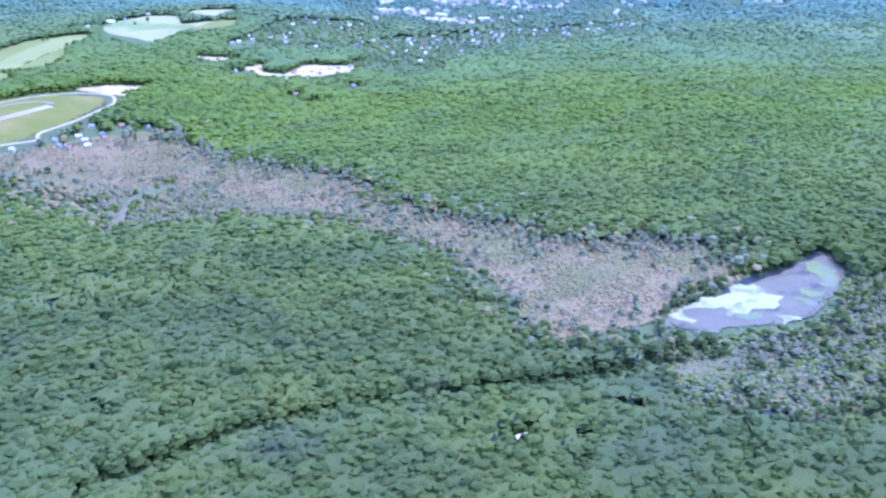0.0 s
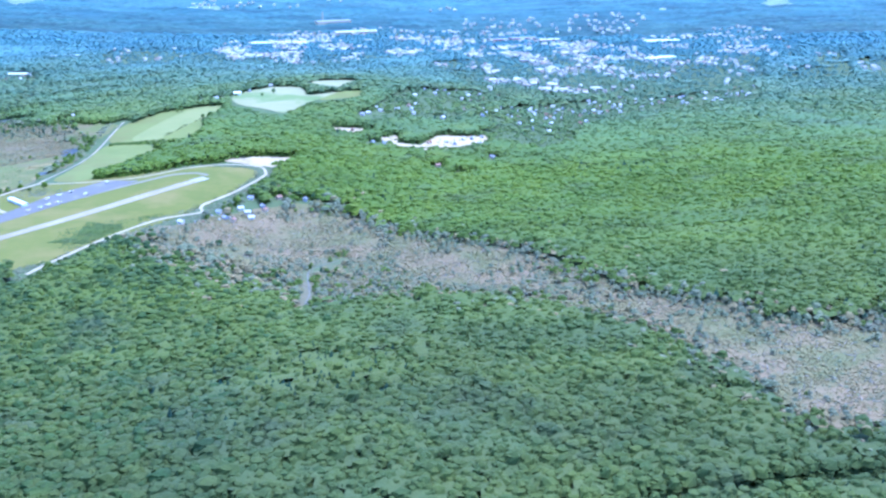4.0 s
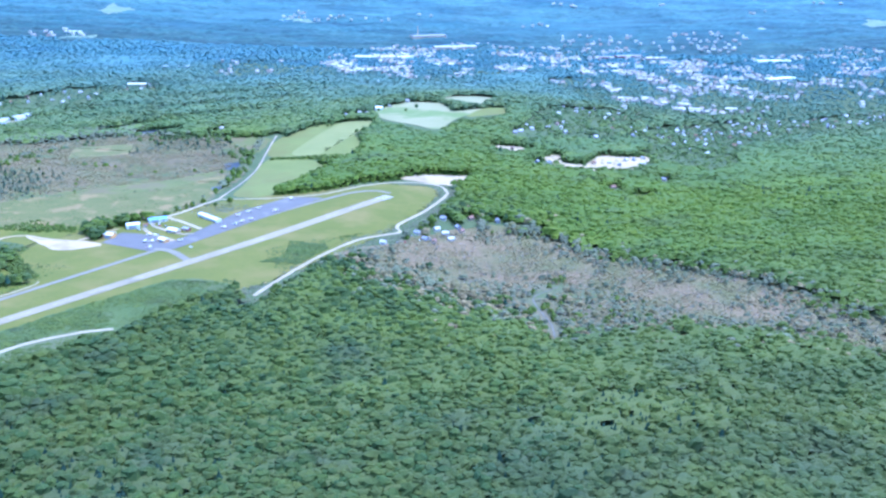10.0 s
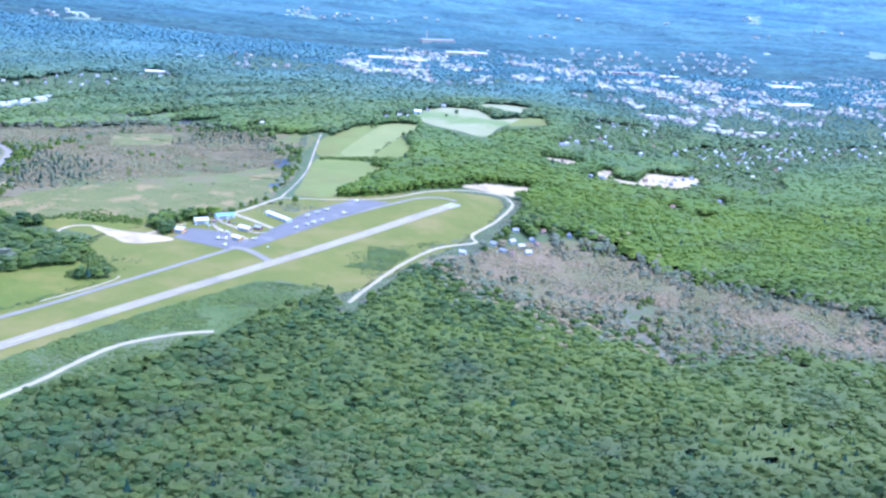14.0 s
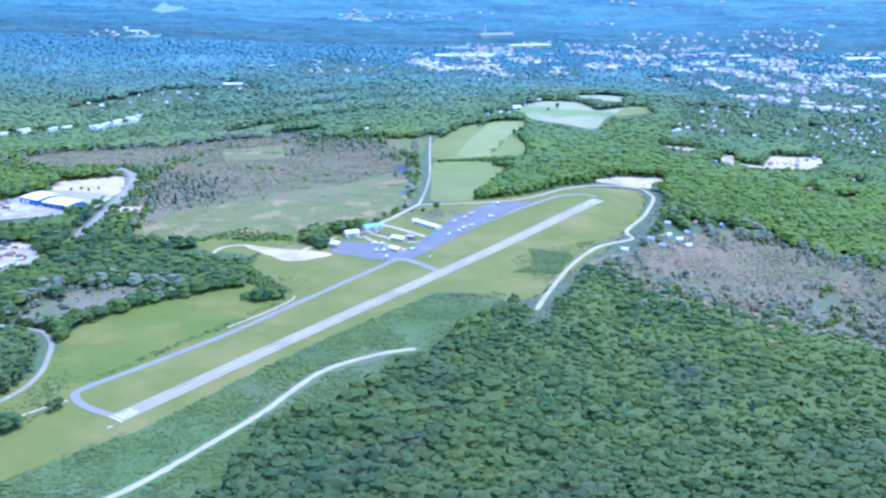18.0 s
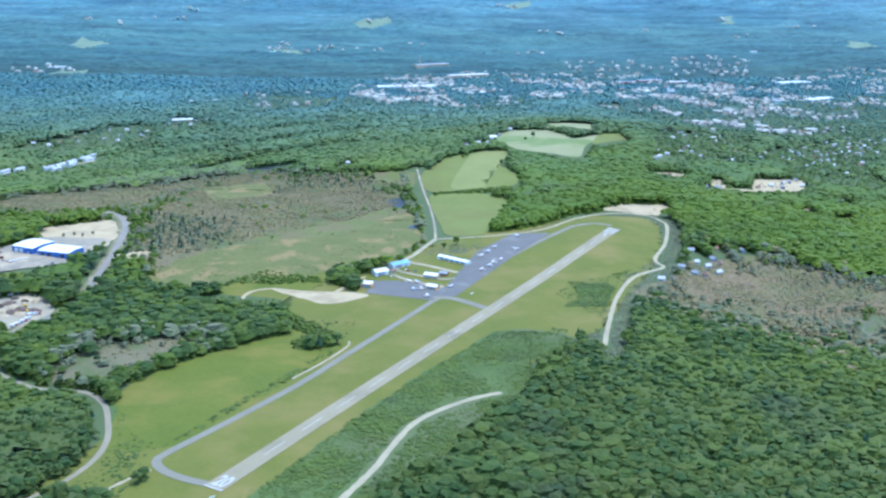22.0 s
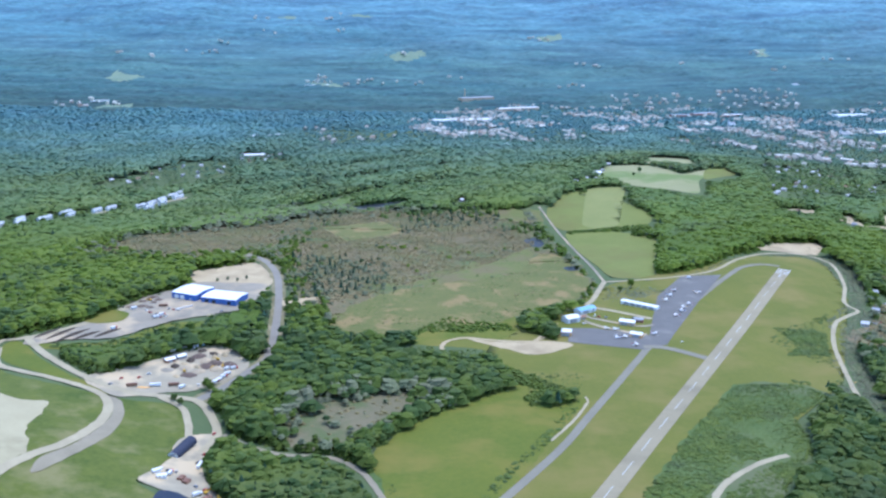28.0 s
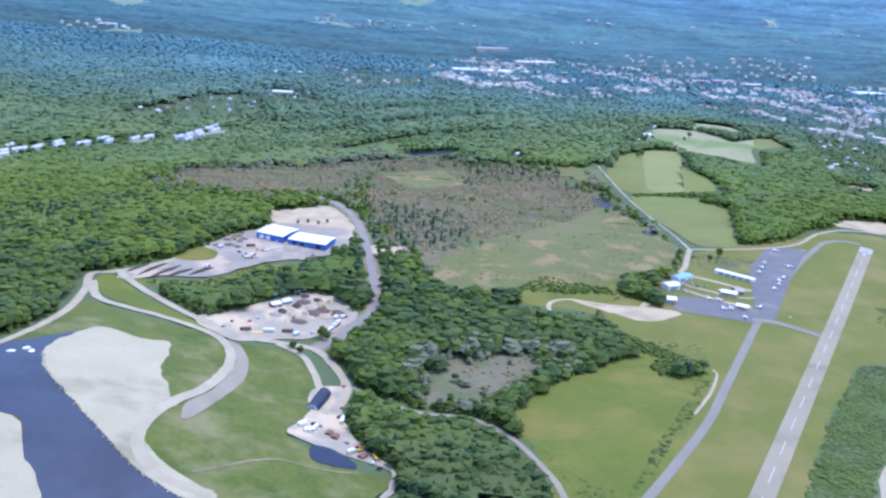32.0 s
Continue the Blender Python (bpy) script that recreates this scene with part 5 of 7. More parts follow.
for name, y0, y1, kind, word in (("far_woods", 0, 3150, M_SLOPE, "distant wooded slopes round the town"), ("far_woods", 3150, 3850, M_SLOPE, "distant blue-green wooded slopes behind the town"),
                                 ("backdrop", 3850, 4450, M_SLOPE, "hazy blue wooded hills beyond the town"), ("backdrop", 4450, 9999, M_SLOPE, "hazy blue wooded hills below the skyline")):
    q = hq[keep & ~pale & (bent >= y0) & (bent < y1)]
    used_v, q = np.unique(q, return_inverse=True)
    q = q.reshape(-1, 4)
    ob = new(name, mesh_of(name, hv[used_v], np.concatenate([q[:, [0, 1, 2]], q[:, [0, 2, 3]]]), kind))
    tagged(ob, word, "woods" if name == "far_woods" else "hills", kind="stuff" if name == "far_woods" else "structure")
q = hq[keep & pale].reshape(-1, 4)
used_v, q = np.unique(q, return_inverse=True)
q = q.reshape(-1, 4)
tagged(new("far_field", mesh_of("far_field", hv[used_v], np.concatenate([q[:, [0, 1, 2]], q[:, [0, 2, 3]]]), M_HAZEFIELD)), "pale clearings far in the wooded hills", "field", kind="structure")
x, y = spots(-1100, 1300, 2850, 3700, 11)
m = np.zeros(x.shape, bool)
for o in TOWNS:
    m |= within(o, x, y)
m &= rng.uniform(0, 1, x.shape) < 0.66
woods("town_trees", x[m], y[m], rng.uniform(3.5, 6.5, int(m.sum())), np.full(int(m.sum()), 4.0), TINY, M_LEAF, "trees between the houses of the town")

# thin dark woods standing in the bog
for outline, gap, odds, word in ((BOG_WOOD, 6.5, 0.38, "thin dark trees between road and bog"), (PINE_ROW, 7, 0.32, "dark pines along the far edge of the bog")):
    o = np.array(outline)
    x, y = spots(o[:, 0].min(), o[:, 0].max(), o[:, 1].min(), o[:, 1].max(), gap)
    m = within(outline, x + rng.normal(0, 8, x.shape), y + rng.normal(0, 14, x.shape)) & (rng.uniform(0, 1, x.shape) < odds) & free_of(x, y, [MARSH, SAND_J])
    for line, reach in ROADS:
        m &= ~near_line(line, x, y, reach)
    x, y = x[m], y[m]
    k = rng.uniform(0, 1, x.shape) < 0.22
    woods("bog_trees", x[k], y[k], rng.uniform(1.8, 2.8, int(k.sum())), rng.uniform(2.0, 3.6, int(k.sum())), PINE, M_CONIFER, word, squash=1.3)
    for low, high in ((0.3, 1.2), (1.6, 3.2)):
        woods("bog_trees", x[~k], y[~k], rng.uniform(1.8, 3.2, int((~k).sum())), rng.uniform(low, high, int((~k).sum())), TINY, M_GREYLEAF, "grey-green trees standing in the bog", squash=1.3)

# scrub, dead swamp brush and reeds
def brush(name, outline, gap, low, high, material, label, chance=1.0, clear=(), shapes=None, squash=0.6):
    o = np.array(outline)
    x, y = spots(o[:, 0].min(), o[:, 0].max(), o[:, 1].min(), o[:, 1].max(), gap)
    m = within(outline, x, y) & (rng.uniform(0, 1, x.shape) < chance) & free_of(x, y, clear)
    for line, reach in ROADS:
        m &= ~near_line(line, x, y, reach)
    m &= ~near_line(CREEK, x, y, 4.0) & ~near_line(CREEK, x, y + 6, 4.0)
    x, y = x[m], y[m]
    r = rng.uniform(low, high, x.shape)
    r *= np.clip(1 + 0.25 * lumps(6, x, y, 0.09, 31), 0.6, 1.5)
    woods(name, x, y, r, r * 0.15, shapes or TINY, material, label, "shrubs", squash)


x, y = spots(-620, -320, 880, 1420, 3.4)
m = near_line(SERVICE_B, x, y + 20, 24) & ~near_line(SERVICE_B, x, y, 4.5) & free_of(x, y, OPEN) & (rng.uniform(0, 1, x.shape) < 0.8)
for cx, cy in NEAR_HOUSES:
    m &= ~((np.abs(x - cx) < 8) & (np.abs(y - cy) < 8))
r = rng.uniform(1.0, 2.3, int(m.sum()))
woods("roadside_shrub", x[m], y[m], r, r * 0.15, TINY, M_GREYLEAF, "grey-green shrubs below the gravel road", "shrubs", 0.7)
tx, ty = np.concatenate([p[0] for p in thin]), np.concatenate([p[1] for p in thin])
for odds, kind, word in ((0.05, M_GREYLEAF, "thin grey-green trees standing in the dead swamp"), (0.22, M_DEAD, "bare brown dead trees standing in the swamp")):
    m = rng.uniform(0, 1, tx.shape) < odds + 0.08 * lumps(6, tx, ty, 0.05, 14)
    woods("swamp_trees", tx[m], ty[m], rng.uniform(1.1, 2.4, int(m.sum())), rng.uniform(0.2, 1.0, int(m.sum())), TINY, kind, word, squash=0.8)
for outline in SWAMPS:
    brush("dead_brush", outline, 3.4, 1.2, 2.4, M_DEAD, "brown dead brush and bare saplings in the swamp", 0.85, (GREENPATCH,), squash=1.0)
    brush("swamp_shrub", outline, 4.6, 0.9, 2.2, M_GREYLEAF, "grey-green shrubs among the dead swamp brush", 0.4, (GREENPATCH,), squash=0.9)
brush("roadside_shrub", SHRUB_S, 2.8, 1.5, 2.8, M_SHRUB, "green shrubs between runway and gravel road", 0.9)
brush("roadside_shrub", SHRUB_R, 2.8, 1.5, 2.7, M_SHRUB, "green shrubs at the edge of the airfield grass", 0.85)
brush("roadside_shrub", RIGHT_OPEN, 3.6, 1.0, 2.2, M_SHRUB, "low green shrubs beside the gravel road", 0.6, (AIR_GRASS,))
brush("roadside_shrub", ENDSCRUB, 3.6, 0.9, 2.2, M_SHRUB, "low green shrubs beside the taxiway end", 0.6, (AIR_GRASS,))
brush("dead_brush", DROWNED, 3.8, 1.2, 2.6, M_DEAD, "brown dead brush below the dying trees", 0.3, (SWAMP_E1, SWAMP_E2), squash=1.0)
brush("swamp_shrub", DROWNED, 4.2, 1.0, 2.6, M_GREYLEAF, "grey-green shrubs below the dying trees", 0.6, (SWAMP_E1, SWAMP_E2), squash=1.0)
brush("hedge", HEDGE_H, 4, 3.0, 4.8, M_LEAF, "dark hedge between the hay fields", 0.95, squash=1.3)
brush("bog_brush", BOG, 5, 0.8, 1.8, M_DEAD, "brown brush and saplings of the bog", 0.5, (MARSH, SWAMP_W, GREEN2))
brush("marsh_shrub", MARSH, 5, 0.6, 1.6, M_SHRUB, "low green marsh shrubs", 0.4)
brush("marsh_reeds", MARSH, 4, 0.5, 1.3, M_DEAD, "tan reeds of the marsh", 0.35)
brush("marsh_shrub", GREEN2, 5, 0.7, 1.8, M_SHRUB, "low green shrubs of the wet meadow", 0.5)
brush("meadow_shrub", MEADOW_W, 3.4, 0.3, 0.8, M_DEAD, "brown brush in the meadow", 0.7)
brush("wet_shrub", SCRUB_E, 3.2, 1.2, 2.8, M_GREYLEAF, "wet grey-green scrub beside the pond", 0.85, (POOL_E, POND_E), squash=1.0)
brush("wet_shrub", SCRUB_E, 5.0, 1.4, 3.2, M_SHRUB, "green bushes in the wet scrub", 0.6, (POOL_E, POND_E, GLADE_E), squash=1.2)
brush("edge_shrub", VERGE, 3.6, 1.2, 2.8, M_SHRUB, "green bushes below the compost rows", 0.45, squash=1.0)
brush("edge_shrub", BUSHES_B, 3.4, 1.4, 3.2, M_LEAF, "dark green bushes between meadow and marsh", 0.75, squash=1.2)
brush("edge_shrub", HEDGE_W, 3.0, 1.8, 3.2, M_LEAF, "dark hedge running from the woods to the field corner", 0.9, squash=1.2)
brush("edge_shrub", CORNER_W, 3.0, 1.8, 3.4, M_LEAF, "dark clump of bushes at the field corner", 0.95, squash=1.2)
brush("edge_shrub", SAND_FRONT, 3.6, 1.0, 2.2, M_SHRUB, "low bushes before the sand strip", 0.85, (AIR_GRASS, WEST_FIELD, SAND_STRIP, CLUMP_W), squash=0.9)
mid = np.mean(POND_E, axis=0)
shore, deep = [[tuple(mid + k * (np.array(q) - mid)) for q in POND_E] for k in (1.12, 0.92)]
brush("shore_shrub", shore, 3.2, 0.8, 2.0, M_GREYLEAF, "grey-green brush along the pond's shore", 0.55, (deep,), squash=0.9)
brush("edge_shrub", WEST_EDGE, 4.2, 1.0, 2.6, M_SHRUB, "row of shrubs between field and taxiway", 0.9)
brush("edge_shrub", CLUMP_W, 3.4, 0.9, 2.0, M_SHRUB, "low bushes at the field corner", 0.55, (HEDGE_W, CORNER_W))
brush("edge_shrub", HEDGE_E, 5, 1.0, 2.2, M_SHRUB, "hedge of shrubs in the airfield grass", 0.9)
brush("edge_shrub", SCRUB_N, 3.4, 0.8, 2.0, M_GREYLEAF, "grey-green scrub beside the parking apron", 0.75)
brush("lane_shrub", LANE_SIDE, 4.2, 1.6, 3.8, M_GREYLEAF, "grey-green bushes along the farm lane", 0.7)
brush("lane_shrub", LANE_EAST, 4.2, 1.2, 2.6, M_SHRUB, "green bushes along the farm lane", 0.5)
brush("clearing_shrub", CLEAR_R1, 9, 1.4, 3.0, M_SHRUB, "green shrubs on the bare building site", 0.35)
brush("clearing_shrub", SAND_FAR, 7, 0.8, 2.0, M_GREYLEAF, "low shrubs on the bare sand", 0.3)

# dead trunks in the eastern swamps: some lie, some still stand
lying, upright = [], []
for outline, count in ((SWAMP_E1, 260), (SWAMP_E2, 200), (DROWNED, 160)):
    o = np.array(outline)
    x, y = rng.uniform(o[:, 0].min(), o[:, 0].max(), 4000), rng.uniform(o[:, 1].min(), o[:, 1].max(), 4000)
    m = within(outline, x, y)
    x, y = x[m][:count], y[m][:count]
    z = land(x, y)
    for k in range(len(x)):
        if k % 5 < 3 and outline is not DROWNED:
            a, long = rng.uniform(0, 3.14), rng.uniform(5, 9)
            lying.append((Matrix.Translation((x[k], y[k], z[k] + rng.uniform(1.2, 2.2))) @ Matrix.Rotation(a, 4, "Z") @ Matrix.Rotation(1.57 + rng.uniform(-0.15, 0.15), 4, "Y"), long, 0.32))
        else:
            tall = rng.uniform(5, 8.5)
            upright.append((Matrix.Translation((x[k], y[k], z[k] + tall / 2)) @ Matrix.Rotation(rng.uniform(-0.12, 0.12), 4, "X"), tall, 0.24))
for name, places, word in (("fallen_trunks", lying, "pale fallen trunks lying in the dead swamp"), ("dead_trunks", upright, "bare grey dead trunks standing in the swamp")):
    vs, ts = [], []
    for m, long, r in places:
        n = len(vs)
        for h, w in ((-long / 2, r), (long / 2, r * 0.35)):
            vs += [tuple(m @ Vector((w * math.cos(1.571 * j), w * math.sin(1.571 * j), h))) for j in range(4)]
        ts += [(n + j, n + (j + 1) % 4, n + 4 + j) for j in range(4)] + [(n + (j + 1) % 4, n + 4 + (j + 1) % 4, n + 4 + j) for j in range(4)]
        ts += [(n + 4, n + 5, n + 6), (n + 4, n + 6, n + 7)]
    tagged(new(name, mesh_of(name, vs, ts, M_DEADWOOD)), word, "dead wood", kind="stuff")

# ---- building blocks for things ----


def part(name, bm, material, parent, label=""):
    """Links a bmesh as one mesh under a thing or a part."""
    me = bpy.data.meshes.new(name)
    bmesh.ops.recalc_face_normals(bm, faces=bm.faces[:])
    bm.to_mesh(me)
    bm.free()
    me.materials.append(material)
    ob = new(name, me)
    ob.parent = parent
    if label:
        ob["label"] = label
    return ob


def block(size, at=(0, 0, 0), turn=0.0, bevel=0.0, bm=None, tilt=0.0):
    """A box with its foot at that place."""
    own = bm or bmesh.new()
    m = Matrix.Translation(at) @ Matrix.Rotation(turn, 4, "Z") @ Matrix.Rotation(tilt, 4, "Y") @ Matrix.Translation((0, 0, size[2] / 2)) @ Matrix.Diagonal((*size, 1))
    made = bmesh.ops.create_cube(own, size=1, matrix=m)
    if bevel:
        edges = list({e for v in made["verts"] for e in v.link_edges})
        bmesh.ops.bevel(own, geom=edges, offset=bevel, segments=1, affect="EDGES")
    return own


def prism(outline, length, axis="x", shift=0.0, bm=None):
    """An outline in two directions pushed along the third."""
    own = bm or bmesh.new()
    put = (lambda u, w, s: (s, u, w)) if axis == "x" else (lambda u, w, s: (u, s, w))
    a = [own.verts.new(put(u, w, shift - length / 2)) for u, w in outline]
    b = [own.verts.new(put(u, w, shift + length / 2)) for u, w in outline]
    own.faces.new(a)
    own.faces.new(b[::-1])
    n = len(a)
    for i in range(n):
        own.faces.new((a[i], a[(i + 1) % n], b[(i + 1) % n], b[i]))
    return own


def tube(radius, length, at, axis="Z", seg=10, tip=None, bm=None):
    own = bm or bmesh.new()
    turn = {"Z": Matrix(), "X": Matrix.Rotation(math.pi / 2, 4, "Y"), "Y": Matrix.Rotation(math.pi / 2, 4, "X")}[axis]
    bmesh.ops.create_cone(own, cap_ends=True, segments=seg, radius1=radius, radius2=radius if tip is None else tip, depth=length, matrix=Matrix.Translation(at) @ turn)
    return own


def stood(name, x, y, turn, label, category, group="", lift=0.5):
    """The Empty of a thing standing on the land."""
    ob = new(name)
    ob.matrix_world = pose(x, y, floor_z(x, y) + lift, 0, 0, turn)
    return tagged(ob, label, category, group)


def building(name, x, y, turn, long, wide, wall_h, rise, wall_m, roof_m, label, category="building", doors=(), windows=0, eaves=0.35, lift=0.3, door_m=None, chimney=False):
    """A gabled building: four walls, two roof slopes, doors on the front (-y side) and windows."""
    b = stood(name, x, y, turn, label, category, lift=lift)
    t = 0.25
    for s in (-1, 1):
        part("wall", block((long, t, wall_h + 0.8), (0, s * (wide / 2 - t / 2), -0.8)), wall_m, b)
        gable = [(-wide / 2 + t, -0.8), (wide / 2 - t, -0.8), (wide / 2 - t, wall_h), (0, wall_h + rise * 0.97), (-wide / 2 + t, wall_h)]
        part("wall", prism(gable, t, "x", s * (long / 2 - t / 2)), wall_m, b)
        k = rise / (wide / 2)
        e = wide / 2 + eaves
        slope = [(0, wall_h + rise + 0.02), (s * e, wall_h + rise - k * e + 0.02), (s * e, wall_h + rise - k * e + 0.22), (0, wall_h + rise + 0.24)]
        roof = part("roof", prism(slope, long + 2 * eaves), roof_m, b)
    for dx, dw, dh in doors:
        part("door", block((dw, 0.12, dh), (dx, -wide / 2 - 0.04, 0)), door_m or M_GREY, b)
    for i in range(windows):
        wx = -long / 2 + long * (i + 0.5) / windows
        for s in (-1, 1):
            w = part("window", block((1.0, 0.1, 1.1), (wx, s * (wide / 2 + 0.03), wall_h * 0.45)), M_WHITE, b)
            part("pane", block((0.8, 0.06, 0.9), (wx, s * (wide / 2 + 0.08), wall_h * 0.45 + 0.1)), M_GLASS, w)
    if chimney:
        part("chimney", block((0.6, 0.6, rise + 1.2), (long * 0.22, 0.3, wall_h)), M_BRICK, b)
    return b


def span(a, b):
    """Middle, length and turn of a wall from a to b."""
    dx, dy = b[0] - a[0], b[1] - a[1]
    return (a[0] + b[0]) / 2, (a[1] + b[1]) / 2, math.hypot(dx, dy), math.degrees(math.atan2(dy, dx))


# ---- runway marks ----
UNIT = RW_L / 832.5


def mark(name, along, length, across, width, lift=0.66):
    n = max(2, int(length / 4))
    v = []
    for a in np.linspace(along, along + length, n):
        for c in (across - width / 2, across + width / 2):
            px, py = on_runway(a * UNIT, c * UNIT)
            v.append((px, py, floor_z(px, py) + lift))
    t = []
    for i in range(n - 1):
        k = 2 * i
        t += [(k, k + 2, k + 1), (k + 1, k + 2, k + 3)]
    ob = new(name, mesh_of(name, v, t, M_PAINT))
    ob.parent = runway
    return ob


for i in range(15):
    mark("centre_dash", 58 + 48.6 * i, 27, 0, 0.7)
for i in range(8):
    mark("threshold_bar", 806, 23, -7.0 + 2.0 * i + (0.5 if i > 3 else -0.5), 0.95)
mark("end_line", 1.0, 1.4, 0, 17)
mark("end_line", 830.5, 1.4, 0, 17)


def number(text, along, size, flip):
    """Painted number, to be read from the runway's own end."""
    cu = bpy.data.curves.new("runway_number", "FONT")
    cu.body, cu.size, cu.align_x, cu.offset = text, 1.0, "CENTER", 0.03
    temp = new("runway_number", cu)
    bpy.context.view_layer.update()
    me = bpy.data.meshes.new_from_object(temp.evaluated_get(bpy.context.evaluated_depsgraph_get()))
    bpy.data.objects.remove(temp)
    s = -1 if flip else 1
    for v in me.vertices:
        px, py = on_runway((along + s * v.co.y * size * 1.45) * UNIT, -s * v.co.x * size * UNIT * 0.78)
        v.co = (px, py, floor_z(px, py) + 0.68)
    me.materials.clear()
    me.materials.append(M_PAINT)
    ob = new("runway_number", me)
    ob.parent = runway


number("20", 5, 15, False)
number("2", 800, 12, True)

# ---- airfield buildings ----
mx, my, ml, mt = span((-666, 1220), (-639, 1197))
building("hangar_row", mx, my, mt, ml * 1.15, 7, 3.2, 0.9, M_WHITE, M_ROOFW, "long low white row of plane sheds", "hangar", doors=[(-14 + 7 * i, 5.5, 2.6) for i in range(5)])
building("club_hangar", -679, 1154, -24, 15, 9, 3.4, 1.6, M_TAN, M_ROOFW, "tan hangar with a white metal roof", "hangar", doors=((-3, 6, 2.8), (5, 1.2, 2.1)), windows=3)
building("office_block", -666, 1161, -24, 9, 6, 2.8, 1.2, M_BRICK, M_GREY, "small reddish office hut beside the hangar", "office", doors=((0, 1.1, 2.0),), windows=2)
building("yellow_hangar", -679, 1118, -30, 11, 8, 3.2, 1.3, M_ORANGE, M_ROOFW, "small yellow hangar with a pale roof on the apron", "hangar", doors=((0, 7, 2.7),))
building("white_hangar", -733, 1167, 26, 15, 11, 4.6, 1.6, M_WHITE, M_ROOFW, "white metal hangar beside the trees", "hangar", doors=((-1, 8, 3.6),), windows=2)
building("blue_hangar", -713, 1195, 34, 22, 10, 3.8, 1.5, M_WHITE, M_LBLUE, "white hangar with a light blue roof", "hangar", doors=((-4, 7, 3.0), (6, 2, 2.2)), windows=3)
building("orange_hangar", -746, 1128, -10, 12, 10, 4.2, 1.5, M_ORANGE, M_ROOFW, "orange-tan hangar with a white roof at the apron end", "hangar", doors=((0, 8, 3.4),))
building("small_shed", -720, 1174, 20, 6, 5, 2.4, 0.8, M_TAN, M_RUST, "rusty-roofed shed between the hangars", "shed", doors=((0, 2, 1.9),))


def airplane(trim, label):
    """A high-winged light plane, nose to +x, about eight metres long."""
    p = stood("airplane", 0, 0, 0, label, "airplane", "planes on the apron", 0.5)
    bm = bmesh.new()
    rings = []
    for x, w, h, z in ((2.3, 0.35, 0.4, 0.95), (1.9, 0.5, 0.6, 0.98), (0.8, 0.6, 0.95, 1.15), (-0.8, 0.58, 0.95, 1.2), (-2.2, 0.32, 0.5, 1.15), (-4.0, 0.12, 0.22, 1.2)):
        rings.append([bm.verts.new((x, w * math.cos(a), z + h * 0.72 * math.sin(a))) for a in np.linspace(0, 2 * math.pi, 9)[:-1]])
    for a, b in zip(rings, rings[1:]):
        for i in range(8):
            bm.faces.new((a[i], a[(i + 1) % 8], b[(i + 1) % 8], b[i]))
    bm.faces.new(rings[0][::-1])
    bm.faces.new(rings[-1])
    body = part("fuselage", bm, M_WHITE, p)
    part("stripe", block((4.2, 1.22, 0.14), (-0.3, 0, 1.0)), trim, body, "coloured stripe")
    part("windscreen", block((0.7, 0.95, 0.5), (0.75, 0, 1.45), tilt=0.4), M_GLASS, body)
    part("wing", block((1.25, 8.4, 0.14), (0.3, 0, 1.95), bevel=0.05), M_WHITE, p)
    for s in (-1, 1):
        part("wing_tip", block((1.2, 0.5, 0.16), (0.3, s * 4.3, 1.94)), trim, p, "coloured wing tip")
        strut = bmesh.new()
        m = Matrix.Translation((0.4, s * 1.25, 1.35)) @ Matrix.Rotation(s * -0.85, 4, "X")
        bmesh.ops.create_cone(strut, cap_ends=True, segments=5, radius1=0.05, radius2=0.05, depth=1.9, matrix=m)
        part("wing_strut", strut, M_WHITE, p)
    part("tailplane", block((0.75, 2.7, 0.09), (-3.7, 0, 1.3), bevel=0.03), M_WHITE, p)
    fin = prism([(-4.2, 1.3), (-3.0, 1.3), (-3.9, 2.5), (-4.35, 2.5)], 0.1, "y")
    part("fin", fin, trim, p, "coloured tail fin")
    part("propeller", block((0.06, 0.16, 1.5), (2.42, 0, 0.22)), M_BLACK, p)
    for x, y in ((1.7, 0), (-0.2, 0.85), (-0.2, -0.85)):
        wheel = part("wheel", tube(0.22, 0.14, (x, y, 0.22), "Y", 8), M_BLACK, p)
        part("gear_leg", block((0.08, 0.08, 0.6), (x, y * 0.85, 0.3)), M_GREY, wheel)
    return p


planes = [airplane(M_RED, "white high-wing light plane with red trim on the apron"), airplane(M_BLUE, "white high-wing light plane with blue trim on the apron"), airplane(M_ORANGE, "white light plane with orange trim on the apron")]
SPOTS = [(-625, 1174), (-615, 1188), (-610, 1199), (-601, 1209), (-580, 1246), (-612, 1239), (-603, 1255), (-621, 1224), (-572, 1301), (-686, 1093), (-691, 1115), (-699, 1114), (-661, 1121), (-703, 1140), (-695, 1137)]
HEADINGS = (150, 145, 155, 150, 60, -30, -35, -25, 20, 5, 10, 170, -40, 30, 200)
for i, ((px, py), h) in enumerate(zip(SPOTS, HEADINGS)):
    m = pose(px, py, floor_z(px, py) + 0.5, 0, 0, h)
    if i < 3:
        planes[i].matrix_world = m
    else:
        copy_thing(planes[(i * 2) % 3], m)


def signboard(x, y):
    s = stood("airfield_sign", x, y, 40, "low pale sign board in the airfield grass", "sign")
    part("board", block((4, 0.25, 1.0), (0, 0, 0.3)), M_WHITE, s)
    for dx in (-1.6, 1.6):
        part("post", block((0.15, 0.15, 0.5), (dx, 0, -0.2)), M_GREY, s)


for sx, sy in ((-641, 1098), (-831, 709), (-880, 741)):
    signboard(sx, sy)


